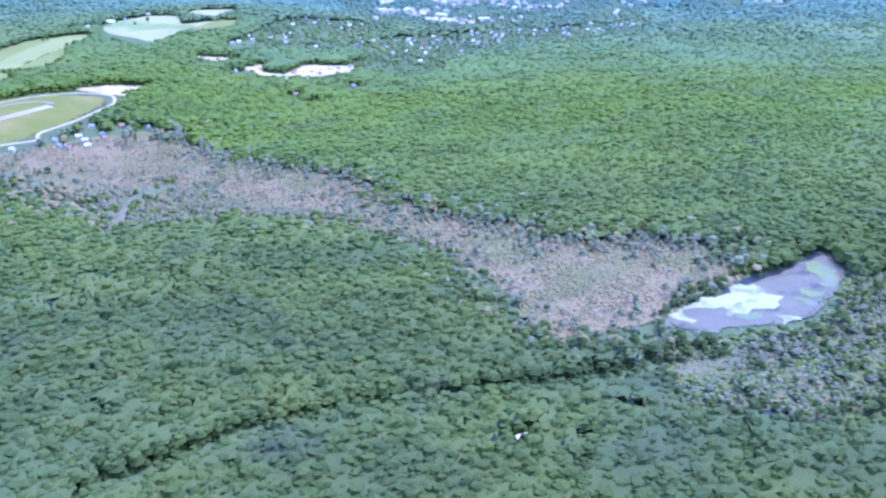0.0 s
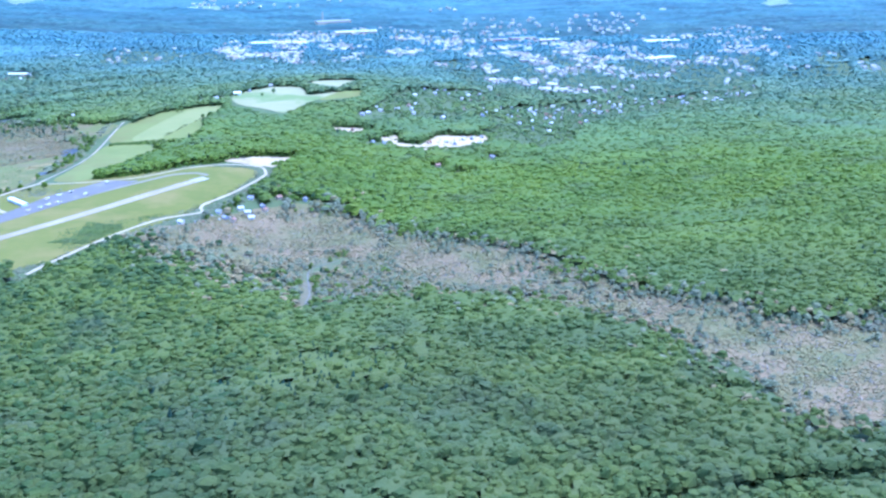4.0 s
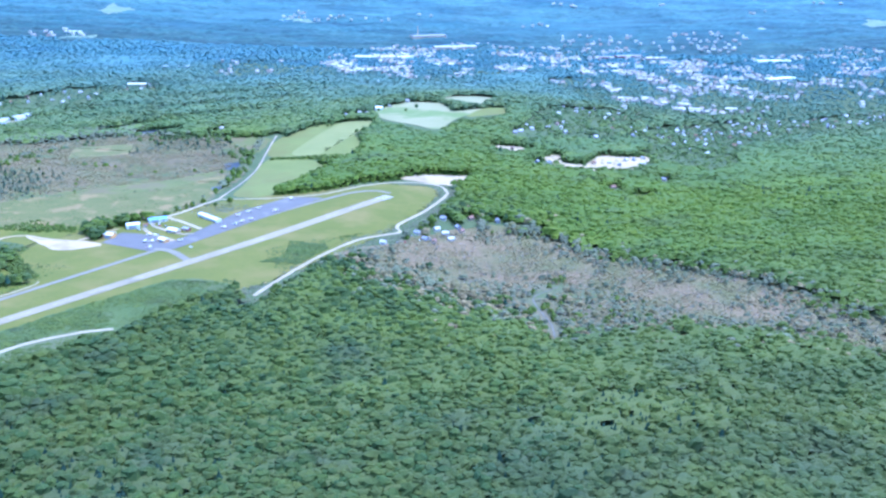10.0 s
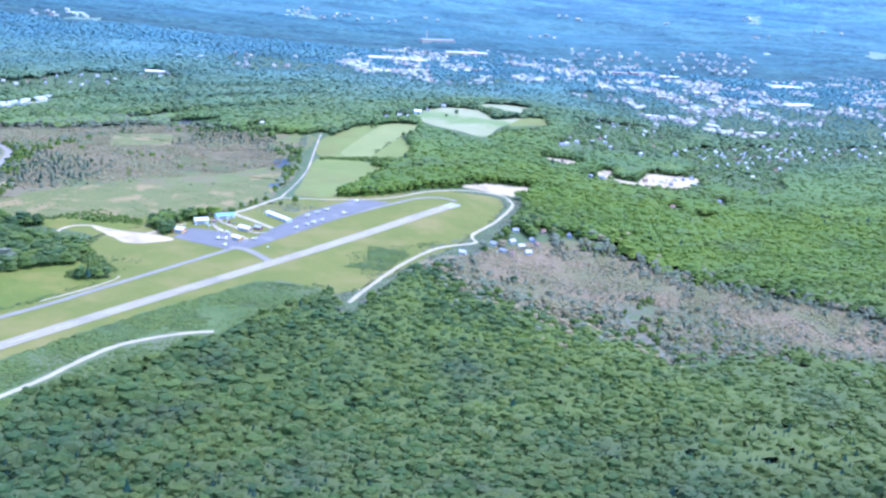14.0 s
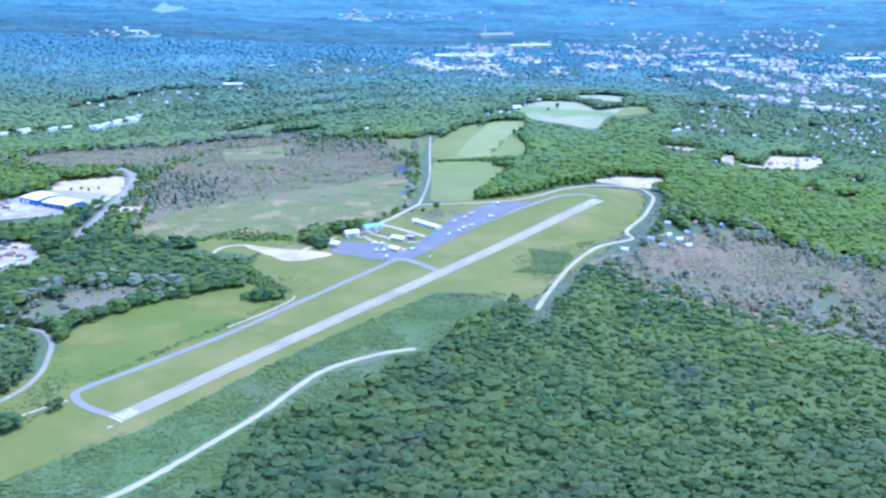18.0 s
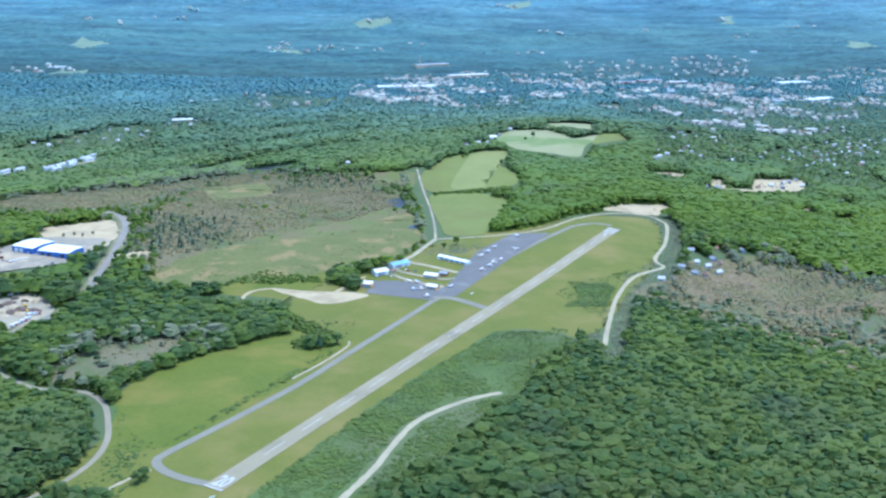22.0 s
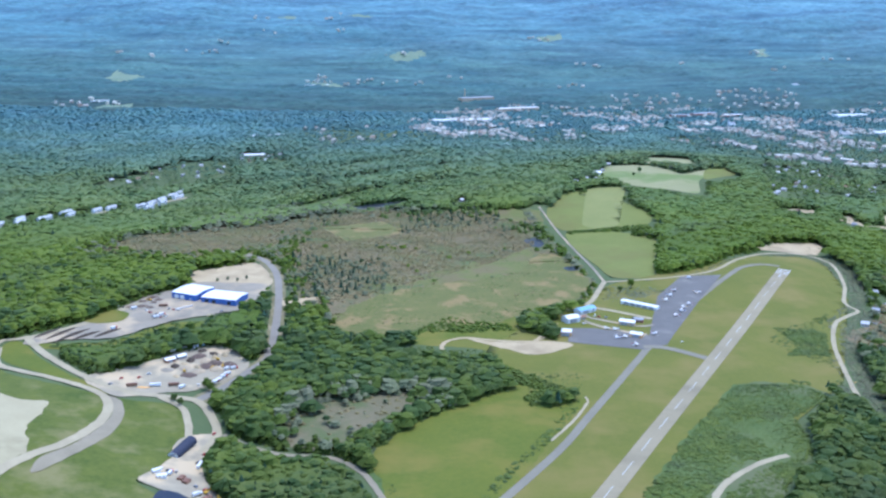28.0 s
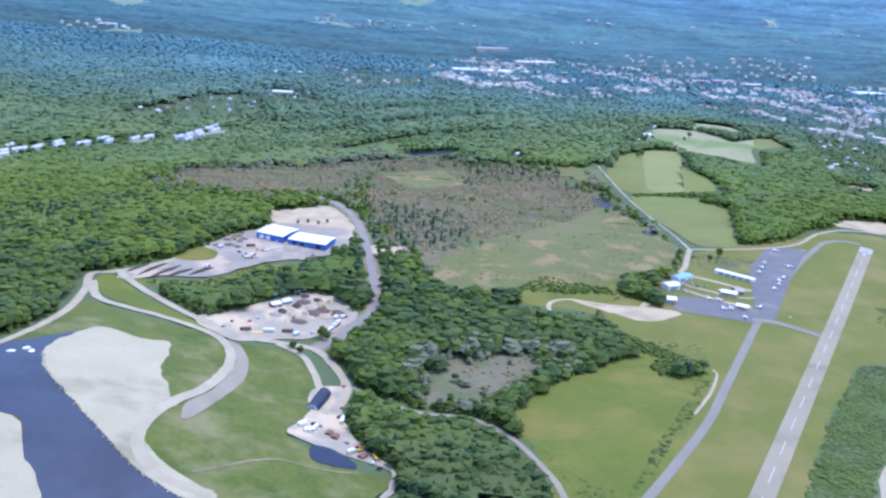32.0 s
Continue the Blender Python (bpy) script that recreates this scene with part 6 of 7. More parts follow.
def windsock(x, y):
    w = stood("windsock", x, y, 0, "orange windsock on a steel mast in the grass", "windsock")
    part("mast", tube(0.09, 6, (0, 0, 3), "Z", 6), M_GREY, w)
    part("sock", tube(0.4, 2.4, (1.3, 0, 5.8), "X", 8, 0.2), M_ORANGE, w, "orange cloth sock")
    part("base_plate", block((1, 1, 0.2), (0, 0, 0)), M_GREY, w)


windsock(-530, 984)

# ---- vehicles and machines ----


def wheels(parent, places, r=0.4):
    for x, y in places:
        w = part("wheel", tube(r, 0.28, (x, y, r), "Y", 8), M_BLACK, parent)
        part("rim", tube(r * 0.5, 0.31, (x, y, r), "Y", 6), M_GREY, w)


def car(colour, label):
    c = stood("car", 0, 0, 0, label, "car", "parked vehicles")
    body = prism([(-1.9, 0.3), (1.9, 0.3), (1.9, 0.75), (1.0, 0.85), (-1.9, 0.9)], 1.5, "y")
    part("body", body, colour, c)
    part("cabin", prism([(-1.6, 0.88), (0.8, 0.84), (0.3, 1.35), (-1.3, 1.38)], 1.35, "y"), M_GLASS, c)
    part("roof", block((1.5, 1.3, 0.06), (-0.5, 0, 1.35)), colour, c)
    wheels(c, ((1.2, 0.7), (1.2, -0.7), (-1.2, 0.7), (-1.2, -0.7)), 0.3)
    return c


def truck(colour, label):
    t = stood("truck", 0, 0, 0, label, "truck", "parked trucks")
    part("cab", block((1.6, 1.9, 1.7), (2.6, 0, 0.5), bevel=0.15), colour, t)
    part("windscreen", block((0.1, 1.6, 0.7), (3.42, 0, 1.3)), M_GLASS, t)
    part("chassis", block((6.2, 1.2, 0.3), (0.3, 0, 0.45)), M_BLACK, t)
    part("box", block((4.3, 2.0, 1.9), (-0.7, 0, 0.75), bevel=0.04), M_WHITE, t)
    wheels(t, ((2.5, 0.85), (2.5, -0.85), (-1.4, 0.85), (-1.4, -0.85), (-2.2, 0.85), (-2.2, -0.85)))
    return t


def trailer(colour, label, name="trailer"):
    t = stood(name, 0, 0, 0, label, "trailer", "trailers in the yard")
    part("box", block((8.5, 2.1, 2.0), (0, 0, 0.8), bevel=0.05), colour, t)
    for i in range(9):
        part("rib", block((0.08, 2.16, 1.9), (-3.9 + i * 0.97, 0, 0.85)), colour, t)
    part("chassis", block((8, 1.0, 0.25), (0, 0, 0.5)), M_BLACK, t)
    wheels(t, ((-2.8, 0.85), (-2.8, -0.85), (-3.7, 0.85), (-3.7, -0.85)))
    return t


def excavator(label):
    e = stood("excavator", 0, 0, 0, label, "excavator", "machines in the yard")
    for s in (-1, 1):
        part("track", block((3.0, 0.5, 0.7), (0, s * 0.95, 0), bevel=0.2), M_BLACK, e)
    part("house", block((2.4, 1.9, 1.0), (-0.2, 0, 0.8), bevel=0.1), M_YELLOW, e)
    cab = part("cab", block((1.0, 0.8, 1.1), (0.5, 0.5, 1.8), bevel=0.08), M_YELLOW, e)
    part("cab_glass", block((0.08, 0.7, 0.7), (1.02, 0.5, 2.0)), M_GLASS, cab)
    part("boom", block((3.2, 0.3, 0.4), (2.0, -0.2, 2.0), tilt=-0.6), M_YELLOW, e)
    part("arm", block((2.2, 0.25, 0.3), (3.9, -0.2, 1.8), tilt=0.9), M_YELLOW, e)
    part("bucket", prism([(4.3, 0.1), (5.0, 0.1), (5.1, 0.8), (4.5, 0.9)], 0.8, "y", -0.2), M_RUST, e)
    return e


cars = [car(M_WHITE, "white car parked on gravel"), car(M_RED, "red car parked on gravel"), car(M_GREY, "grey car parked on gravel"), car(M_DARK, "dark car parked on gravel")]
trucks = [truck(M_WHITE, "white box truck parked in the yard"), truck(M_RED, "box truck with a red cab in the yard")]
trailers = [trailer(M_WHITE, "white box trailer in the yard"), trailer(M_RUST, "rusty box trailer in the yard"), trailer(M_GREY, "grey box trailer in the yard")]
diggers = [excavator("yellow tracked excavator in the yard")]
used = set()


def set_down(kinds, k, x, y, turn, lift=0.5):
    ob = kinds[k % len(kinds)]
    m = pose(x, y, floor_z(x, y) + lift, 0, 0, turn)
    if ob.name in used:
        return copy_thing(ob, m)
    used.add(ob.name)
    ob.matrix_world = m
    return ob


for i, (px, py) in enumerate([(-1115, 1023), (-1046, 919), (-1044, 829), (-1022, 826), (-706, 1181), (-703, 1176), (-696, 1174), (-670, 1169), (-683, 1166), (-432, 1162), (-381, 1194), (-358, 1221), (-1152, 1185), (-1147, 1179), (-1079, 1185), (-1067, 1183), (-722, 1157), (-1121, 1014)]):
    set_down(cars, i, px, py, (i * 67) % 360, 0.55)
for i, (px, py) in enumerate([(-1138, 1164), (-1134, 1171), (-1057, 1018), (-1054, 1025), (-1052, 1031), (-1059, 1014), (-1165, 1190), (-1170, 1131), (-1098, 1084)]):
    set_down(trucks, i, px, py, 35 + (i * 11) % 30, 0.55)
for i, (px, py, h) in enumerate([(-1270, 1148, 8), (-1254, 1153, 8), (-1263, 1244, 15), (-1203, 990, 80), (-1308, 1377, 5), (-1184, 959, -45), (-1271, 1236, 40), (-1290, 1143, 10)]):
    set_down(trailers, i, px * 0.87, py * 0.87, h, 0.55)
for i, (px, py) in enumerate([(-1066, 1042), (-1058, 1047), (-1064, 1061), (-1088, 1033), (-1036, 820), (-1026, 811), (-1155, 1217)]):
    set_down(diggers, 0, px, py, (i * 97) % 360, 0.55)


for i, (px, py) in enumerate([(-1191, 1204), (-1182, 1198), (-1177, 1195), (-1142, 1168), (-1134, 1165), (-1130, 1168), (-1140, 1174), (-1236, 1148), (-1051, 1035), (-1061, 1045), (-1055, 1023), (-1139, 994), (-1134, 1009), (-1072, 1007), (-1049, 867), (-1031, 831), (-1047, 882), (-1070, 850), (-1065, 849), (-1060, 848), (-1037, 825), (-1028, 806), (-1024, 800), (-1131, 1190), (-1126, 1188), (-1121, 1187)]):
    set_down(cars, i * 3 + 1, px, py, 30 + (i * 41) % 90, 0.55)
for i, (px, py) in enumerate([(-383, 1201), (-409, 1176), (-418, 1171), (-370, 1209), (-393, 1190), (-364, 1228), (-405, 1199), (-352, 1225)]):
    set_down(cars, i, px, py, (i * 61) % 180, 0.45)
for i, (px, py) in enumerate([(-1234, 1145), (-1188, 1201), (-1054, 1041), (-1048, 1043), (-1084, 1000), (-1063, 844), (-1041, 816)]):
    set_down(trucks, i, px, py, 20 + (i * 23) % 60, 0.55)


def heap(x, y, r, h, material, label, stretch=1.0, turn=0.0, seed=0, name="spoil_mound"):
    """A loose pile with an uneven crest."""
    bm = bmesh.new()
    rad, seg = 6, 16
    top = bm.verts.new((0, 0, h))
    prev = None
    for k in range(1, rad + 1):
        ring = []
        for j in range(seg):
            a = 2 * math.pi * j / seg
            u = k / rad
            n1 = 1 + 0.22 * noise.noise((math.cos(a) * 1.5 + seed, math.sin(a) * 1.5, u * 2))
            z = h * (1 - u ** 1.4) * (1 + 0.35 * noise.noise((math.cos(a) * u * 3, math.sin(a) * u * 3, seed))) - (0.3 if k == rad else 0)
            ring.append(bm.verts.new((r * stretch * u * n1 * math.cos(a), r * u * n1 * math.sin(a), z)))
        for j in range(seg):
            if prev is None:
                bm.faces.new((top, ring[j], ring[(j + 1) % seg]))
            else:
                bm.faces.new((prev[j], ring[j], ring[(j + 1) % seg], prev[(j + 1) % seg]))
        prev = ring
    for f in bm.faces:
        f.smooth = True
    bmesh.ops.recalc_face_normals(bm, faces=bm.faces[:])
    me = bpy.data.meshes.new(name)
    bm.to_mesh(me)
    bm.free()
    me.materials.append(material)
    ob = new(name, me)
    ob.matrix_world = pose(x, y, floor_z(x, y) + 0.5, 0, 0, turn)
    return tagged(ob, label, "mound", "mounds in the yard")


for i, (px, py) in enumerate([(-1091, 1050), (-1082, 1068), (-1075, 1058), (-1070, 1075), (-1079, 1044), (-1066, 1053), (-1089, 1041), (-1098, 1044), (-1060, 1072), (-1084, 1027), (-1077, 1035), (-1087, 1058), (-1093, 1023), (-1072, 1047), (-1063, 1041), (-1081, 1081), (-1068, 1067), (-1053, 1051), (-1103, 1035)]):
    heap(px, py, 3 + (i * 7 % 4), 1.6 + (i % 3) * 0.8, (M_SAND, M_SCRAP, M_GRAVEL, M_SOIL)[i % 4], ("tan sand heap in the yard", "rusty scrap heap in the yard", "grey gravel heap in the yard", "dark soil heap in the yard")[i % 4], 1.3, i * 40, i)
for i, (px, py) in enumerate([(-1157, 1222), (-1162, 1214), (-1169, 1197), (-1150, 1211), (-1166, 1228), (-1154, 1228), (-1173, 1213), (-1147, 1220), (-1159, 1199), (-1150, 1195)]):
    heap(px, py, 2.6 + (i % 3) * 0.7, 1.5, M_SCRAP, "dark rusty scrap heap beside the blue building", 1.6, 20, 20 + i)
heap(*[(-1088, 1174)][0], 3, 1.2, M_FILLSAND, "pale sand heap before the blue building", 1.5, 0, 31)
for i, (a, b) in enumerate([((-1236, 1105), (-1218, 1135)), ((-1225, 1098), (-1204, 1140)), ((-1214, 1095), (-1192, 1133)), ((-1201, 1099), (-1180, 1127)), ((-1184, 1106), (-1163, 1135))]):
    hx, hy, hl, ht = span(a, b)
    heap(hx, hy, 2.6, 1.8, M_SOIL, "long dark compost windrow on gravel", hl / 5.2, ht, 40 + i, "compost_row")
mx, my, ml, mt = span((-1122, 993), (-1108, 995))
heap(mx, my, 1.6, 1.0, M_ORANGE, "long orange mulch row at the yard edge", ml / 3.2, mt, 50, "mulch_row")


def log_stack(x, y, turn):
    s = stood("log_stack", x, y, turn, "stack of orange-brown logs in the yard", "logs", lift=0.5)
    for row in range(3):
        for i in range(7 - row):
            part("log", tube(0.35, 5.5, (0, -2.1 + i * 0.7 + row * 0.35, 0.35 + row * 0.6), "X", 7), M_RUST, s)


log_stack(-1055, 839, 70)
log_stack(-1051, 835, 70)
log_stack(-1034, 813, 50)

# ---- blue works building, yard sheds, arched hut ----
mx, my, ml, mt = span((-1134, 1228), (-1108, 1215))
works = building("works_hall", mx + 6, my + 15, mt, ml * 1.02, 32, 6.2, 1.2, M_BLUE, M_ROOFW, "blue metal works hall with a white roof", "works hall", doors=((-9, 5, 4.2), (-2, 5, 4.2), (8, 1.4, 2.2)), windows=0, eaves=0.3, door_m=M_WHITE)
mx, my, ml, mt = span((-1103, 1215), (-1067, 1202))
hall = building("works_hall", mx + 4, my + 13, mt, ml * 1.02, 27, 5.4, 1.0, M_BLUE, M_ROOFW, "lower blue works hall with a white roof", "works hall", doors=((-13, 4, 3.6), (-5, 4, 3.6), (12, 4, 3.6)), windows=0, eaves=0.3, door_m=M_GLASS)


def rail_wall(x, y, turn, long):
    w = stood("retaining_wall", x, y, turn, "low pale concrete ramp wall in the yard", "wall")
    part("footing", block((long, 0.8, 0.3), (0, 0, 0)), M_GREY, w)
    part("upstand", block((long, 0.4, 1.0), (0, 0, 0.3)), M_WHITE, w)


rail_wall(-1117, 1194, 40, 20)
building("yard_shed", -1104, 1054, 35, 9, 6, 2.8, 1.2, M_RUST, M_ROOFW, "dark shed with a white roof in the contractor yard", "shed", doors=((0, 3, 2.3),))
building("yard_shed", -1096, 1063, 35, 8, 5.5, 2.6, 1.1, M_GREY, M_ROOFW, "grey shed with a white roof in the contractor yard", "shed", doors=((0, 3, 2.2),))
building("site_hut", -1088, 1089, 10, 5, 2.6, 2.4, 0.3, M_WHITE, M_ROOFW, "white site hut at the yard fence", "hut", windows=1)
building("site_hut", -1082, 1093, 10, 3, 2.4, 2.3, 0.3, M_LBLUE, M_ROOFW, "pale blue site hut at the yard fence", "hut")
building("site_hut", -1067, 837, 10, 6, 3, 2.4, 0.4, M_WHITE, M_ROOFW, "white site hut at the pale yard", "hut", windows=2)
building("site_hut", -1072, 844, 30, 5, 2.6, 2.4, 0.4, M_WHITE, M_ROOFW, "white site hut at the pale yard", "hut")


def arched_hut(a, b, width):
    mx, my, ml, mt = span(a, b)
    h = stood("arched_hut", mx, my, mt, "dark navy fabric arched storage hut", "hut")
    arc = [(width / 2 * math.cos(t), width * 0.52 * math.sin(t)) for t in np.linspace(0, math.pi, 13)]
    inner = [(u * 0.96, w * 0.96) for u, w in arc[::-1]]
    part("cover", prism(arc + inner, ml), M_DARK, h)
    for s in (-1, 1):
        end = part("end_wall", prism([(u * 0.95, w * 0.95) for u, w in arc], 0.15, "x", s * (ml / 2 - 0.3)), M_WHITE, h, "white end wall")
        part("door", block((0.12, width * 0.4, width * 0.36), (s * (ml / 2 - 0.18), 0, 0)), M_GREY, end)
    for i in range(7):
        x = -ml / 2 + ml * (i + 0.5) / 7
        rib = prism([(u * 1.015, w * 1.015) for u, w in arc] + [(u * 1.0, w * 1.0) for u, w in arc[::-1]], 0.2, "x", x)
        part("rib", rib, M_DARK, h)


arched_hut((-1067, 873), (-1059, 900), 9)

# row of ballast bags along the liner's edge
bags = bmesh.new()
edge = rounded([(-1236, 870), (-1223, 837), (-1192, 794), (-1154, 749), (-1126, 730)], False, 2.4)
for i, (bx, by) in enumerate(edge):
    block((1.5, 0.8, 0.5), (bx + 0.8 * math.sin(i * 2.3), by + 0.8 * math.cos(i * 1.7), floor_z(bx, by) + 0.55), i * 0.9, 0.12, bags)
me = bpy.data.meshes.new("ballast_bags")
bags.to_mesh(me)
bags.free()
me.materials.append(M_FILLSAND)
tagged(new("ballast_bags", me), "row of pale ballast bags along the liner edge", "sandbags", kind="stuff")
for i, (bx, by) in enumerate([(-1256, 873), (-1249, 880), (-1244, 874)]):
    heap(bx, by, 2.0, 0.8, M_ROOFW, "white tarpaulin bundle on the dark liner", 1.6, i * 50, 60 + i, "tarpaulin_bundle")

# ---- houses near the woods' edge, farm, cabin ----
HOUSE_KINDS = [(M_CLAP, M_ROOFPALE, "cream clapboard house with a pale grey roof"), (M_TAN, M_RUST, "tan house with a brown roof"), (M_CLAP, M_GREY, "cream house with a grey shingle roof"), (M_CLAP, M_ROOFPALE, "cream house with a pale roof"), (M_GREY, M_GREY, "grey-sided house with a grey roof")]
protos = [building("house", 0, 0, 0, 7.4, 5.4, 2.9, 1.9, w, r, text + " among trees", "house", doors=((1, 0.9, 1.9),), windows=3, chimney=True) for w, r, text in HOUSE_KINDS]


def settle_house(i, x, y, turn):
    ob = set_down(protos, i, x, y, turn, 0.3)
    return tagged(ob, group="houses")


for i, (hx, hy) in enumerate(NEAR_HOUSES[:-3]):
    settle_house(i * 3 + i // 4, hx, hy, (i * 53) % 180 - 20)
building("cabin", 129, 492, 25, 7.5, 4.8, 2.8, 1.6, M_TAN, M_CLAP, "weathered cabin with a pale roof in the woods", "cabin", doors=((1, 0.9, 1.9),), windows=2)
building("barn", -542, 1931, 15, 14, 8, 4.0, 2.4, M_WHITE, M_ROOFW, "white barn beside the dry field", "barn", doors=((0, 3, 3),))


def town_spots(outline, gap, chance, seed):
    o = np.array(outline)
    global rng
    rng = np.random.default_rng(seed)
    x, y = spots(o[:, 0].min(), o[:, 0].max(), o[:, 1].min(), o[:, 1].max(), gap)
    m = within(outline, x, y) & (rng.uniform(0, 1, x.shape) < chance) & free_of(x, y, OPEN)
    return x[m], y[m]


count = 0
for k, (outline, gap, chance) in enumerate(((TOWN6, 26, 0.5), (TOWN7, 34, 0.4), (TOWN8, 26, 0.6), (VILL6, 32, 0.4), (VILL4, 20, 0.7), (VILL1, 34, 0.45))):
    xs, ys = town_spots(outline, gap, chance, 100 + k)
    for hx, hy in zip(xs, ys):
        settle_house(count * 3 + count // 5, hx, hy, float(rng.uniform(0, 157)))
        count += 1


def terrace(x, y, turn, n):
    """A row of attached white houses."""
    long = 5.0 * n
    t = building("terrace", x, y, turn, long, 7, 4.6, 1.9, M_WHITE, M_ROOFPALE, "row of attached white houses with grey roofs", "terrace", windows=0)
    for i in range(n):
        wx = -long / 2 + 5.0 * (i + 0.5)
        part("party_gable", block((0.3, 7.4, 1.4), (wx + 2.5, 0, 5.0)), M_WHITE, t)
        part("window", block((1.6, 0.12, 1.2), (wx, -3.55, 2.8)), M_GLASS, t)
        part("door", block((1.0, 0.12, 2.0), (wx + 1.5, -3.55, 0)), M_GREY, t)
    return t


for i, ((ax, ay), n) in enumerate([((-1322, 1914), 4), ((-1309, 1936), 5), ((-1298, 1968), 4), ((-1286, 2001), 5), ((-1276, 2027), 4), ((-1305, 1901), 4), ((-1273, 1988), 4), ((-1291, 1944), 4),
                                   ((-1524, 1679), 5), ((-1509, 1710), 5), ((-1492, 1736), 5), ((-1470, 1766), 4), ((-1444, 1801), 5), ((-1414, 1836), 4), ((-1383, 1875), 4), ((-1514, 1653), 4), ((-1479, 1792), 4), ((-1427, 1853), 5), ((-1366, 1897), 4), ((-1531, 1736), 4)]):
    terrace(ax, ay, 55 + (i * 17) % 25, n)

# ---- town ----
def canopy_z(x, y):
    """Height of the far canopy at a place."""
    sx, sy, sz = SHEET
    i = int(np.argmin(np.abs(sy[:, 0] - y)))
    j = int(np.argmin(np.abs(sx[i] - x)))
    return float(sz[max(i - 1, 0):i + 2, max(j - 1, 0):j + 2].max())


def town_mesh(name, places, size, flat, wall_m, roof_m, label, seed, level=floor_z):
    """Many small gabled or flat-roofed buildings as one mesh, walls and roofs in two materials."""
    r = np.random.default_rng(seed)
    vs, ts, ms, n = [], [], [], 0
    for x, y in places:
        l, w, h = r.uniform(*size[0]), r.uniform(*size[1]), r.uniform(*size[2])
        a = r.uniform(0, math.pi)
        rise = 0.0 if flat else w * r.uniform(0.28, 0.42)
        z = level(x, y)
        c, s = math.cos(a), math.sin(a)
        p = [(-l / 2, -w / 2, -1), (l / 2, -w / 2, -1), (l / 2, w / 2, -1), (-l / 2, w / 2, -1), (-l / 2, -w / 2, h), (l / 2, -w / 2, h), (l / 2, w / 2, h), (-l / 2, w / 2, h), (-l / 2, 0, h + rise), (l / 2, 0, h + rise)]
        e = 0.35
        roof = [(-l / 2 - e, -w / 2 - e, h - 0.1), (l / 2 + e, -w / 2 - e, h - 0.1), (-l / 2 - e, 0, h + rise + 0.15), (l / 2 + e, 0, h + rise + 0.15), (-l / 2 - e, w / 2 + e, h - 0.1), (l / 2 + e, w / 2 + e, h - 0.1)]
        p += roof
        vs += [(x + u * c - v * s, y + u * s + v * c, z + q) for u, v, q in p]
        t = [(0, 1, 5), (0, 5, 4), (1, 2, 6), (1, 6, 5), (2, 3, 7), (2, 7, 6), (3, 0, 4), (3, 4, 7), (4, 8, 7), (5, 6, 9), (10, 11, 13), (10, 13, 12), (12, 13, 15), (12, 15, 14)]
        ts += [tuple(n + i for i in q) for q in t]
        ms += [0] * 10 + [1] * 4
        n += len(p)
    me = mesh_of(name, vs, ts, wall_m, roof_m, ms)
    me.polygons.foreach_set("use_smooth", np.zeros(len(me.polygons), bool))
    return tagged(new(name, me), label, "houses", kind="stuff")


homes, blocks = [], []
for k, (outline, gap, chance, big) in enumerate(((TOWN1, 17, 0.62, 0.14), (TOWN2, 17, 0.72, 0.26), (TOWN3, 17, 0.72, 0.12), (TOWN4, 20, 0.52, 0.10), (TOWN9, 21, 0.42, 0.06), (VILL5, 26, 0.4, 0.06), (TOWN10, 20, 0.42, 0.08), (TOWN11, 20, 0.42, 0.08), (TOWN12, 20, 0.42, 0.08), (TOWN13, 20, 0.42, 0.08), (TOWN14, 20, 0.42, 0.08), (TOWN15, 20, 0.42, 0.08))):
    xs, ys = town_spots(outline, gap, chance, 200 + k)
    keep = lumps(7, xs, ys, 0.026, 31) > rng.normal(0.30, 0.35, xs.shape)
    for hx, hy in zip(xs[keep], ys[keep]):
        (blocks if rng.uniform() < big else homes).append((hx, hy))
town_mesh("town_houses", homes, ((8, 13), (6.5, 9.5), (5, 8.5)), False, M_HOUSE, M_HROOF, "pale gabled houses of the distant town", 11)
town_mesh("town_blocks", blocks, ((14, 30), (10, 17), (6, 10)), True, M_HOUSE, M_FLATROOF, "flat-roofed blocks of the distant town", 12)


hamlets = []
r_hamlet = np.random.default_rng(77)
for k, (px, py) in enumerate([(-1853, 3260), (-1827, 3312), (-1789, 3355), (-1714, 3256), (-1680, 3285), (-1147, 3884), (-1108, 3908), (-1014, 3838), (-955, 3875), (-894, 3851), (-765, 3821), (-1121, 3980), (-264, 4554), (-232, 4525), (640, 4356), (-1335, 4547), (-1414, 4758), (-1108, 4770),
                              (-1600, 4327), (-1568, 4306), (-1554, 4446), (-1859, 4239), (-1782, 4227), (-102, 4146), (-61, 4128), (-1079, 4601), (-847, 4260), (311, 4181), (662, 4082), (940, 4257), (-243, 3851), (-192, 3898), (280, 3674), (-646, 3944)]):
    for _ in range(2 + k % 3):
        hamlets.append((px + float(r_hamlet.normal(0, 26)), py + float(r_hamlet.normal(0, 14))))
xs, ys = town_spots(TOWN5, 30, 0.2, 260)
hamlets += [(float(px), float(py)) for px, py in zip(xs, ys)]
town_mesh("far_houses", hamlets, ((7, 15), (6, 9), (3, 5)), False, M_HOUSE, M_FLATROOF, "pale houses and barns far off in the wooded hills", 13, canopy_z)


def long_block(a, b, wide, h, wall_m, roof_m, label, name="long_building"):
    mx, my, ml, mt = span(a, b)
    building(name, mx, my, mt, ml, wide, h, 0.8, wall_m, roof_m, label, "building", doors=((0, 4, 3),), eaves=0.2)


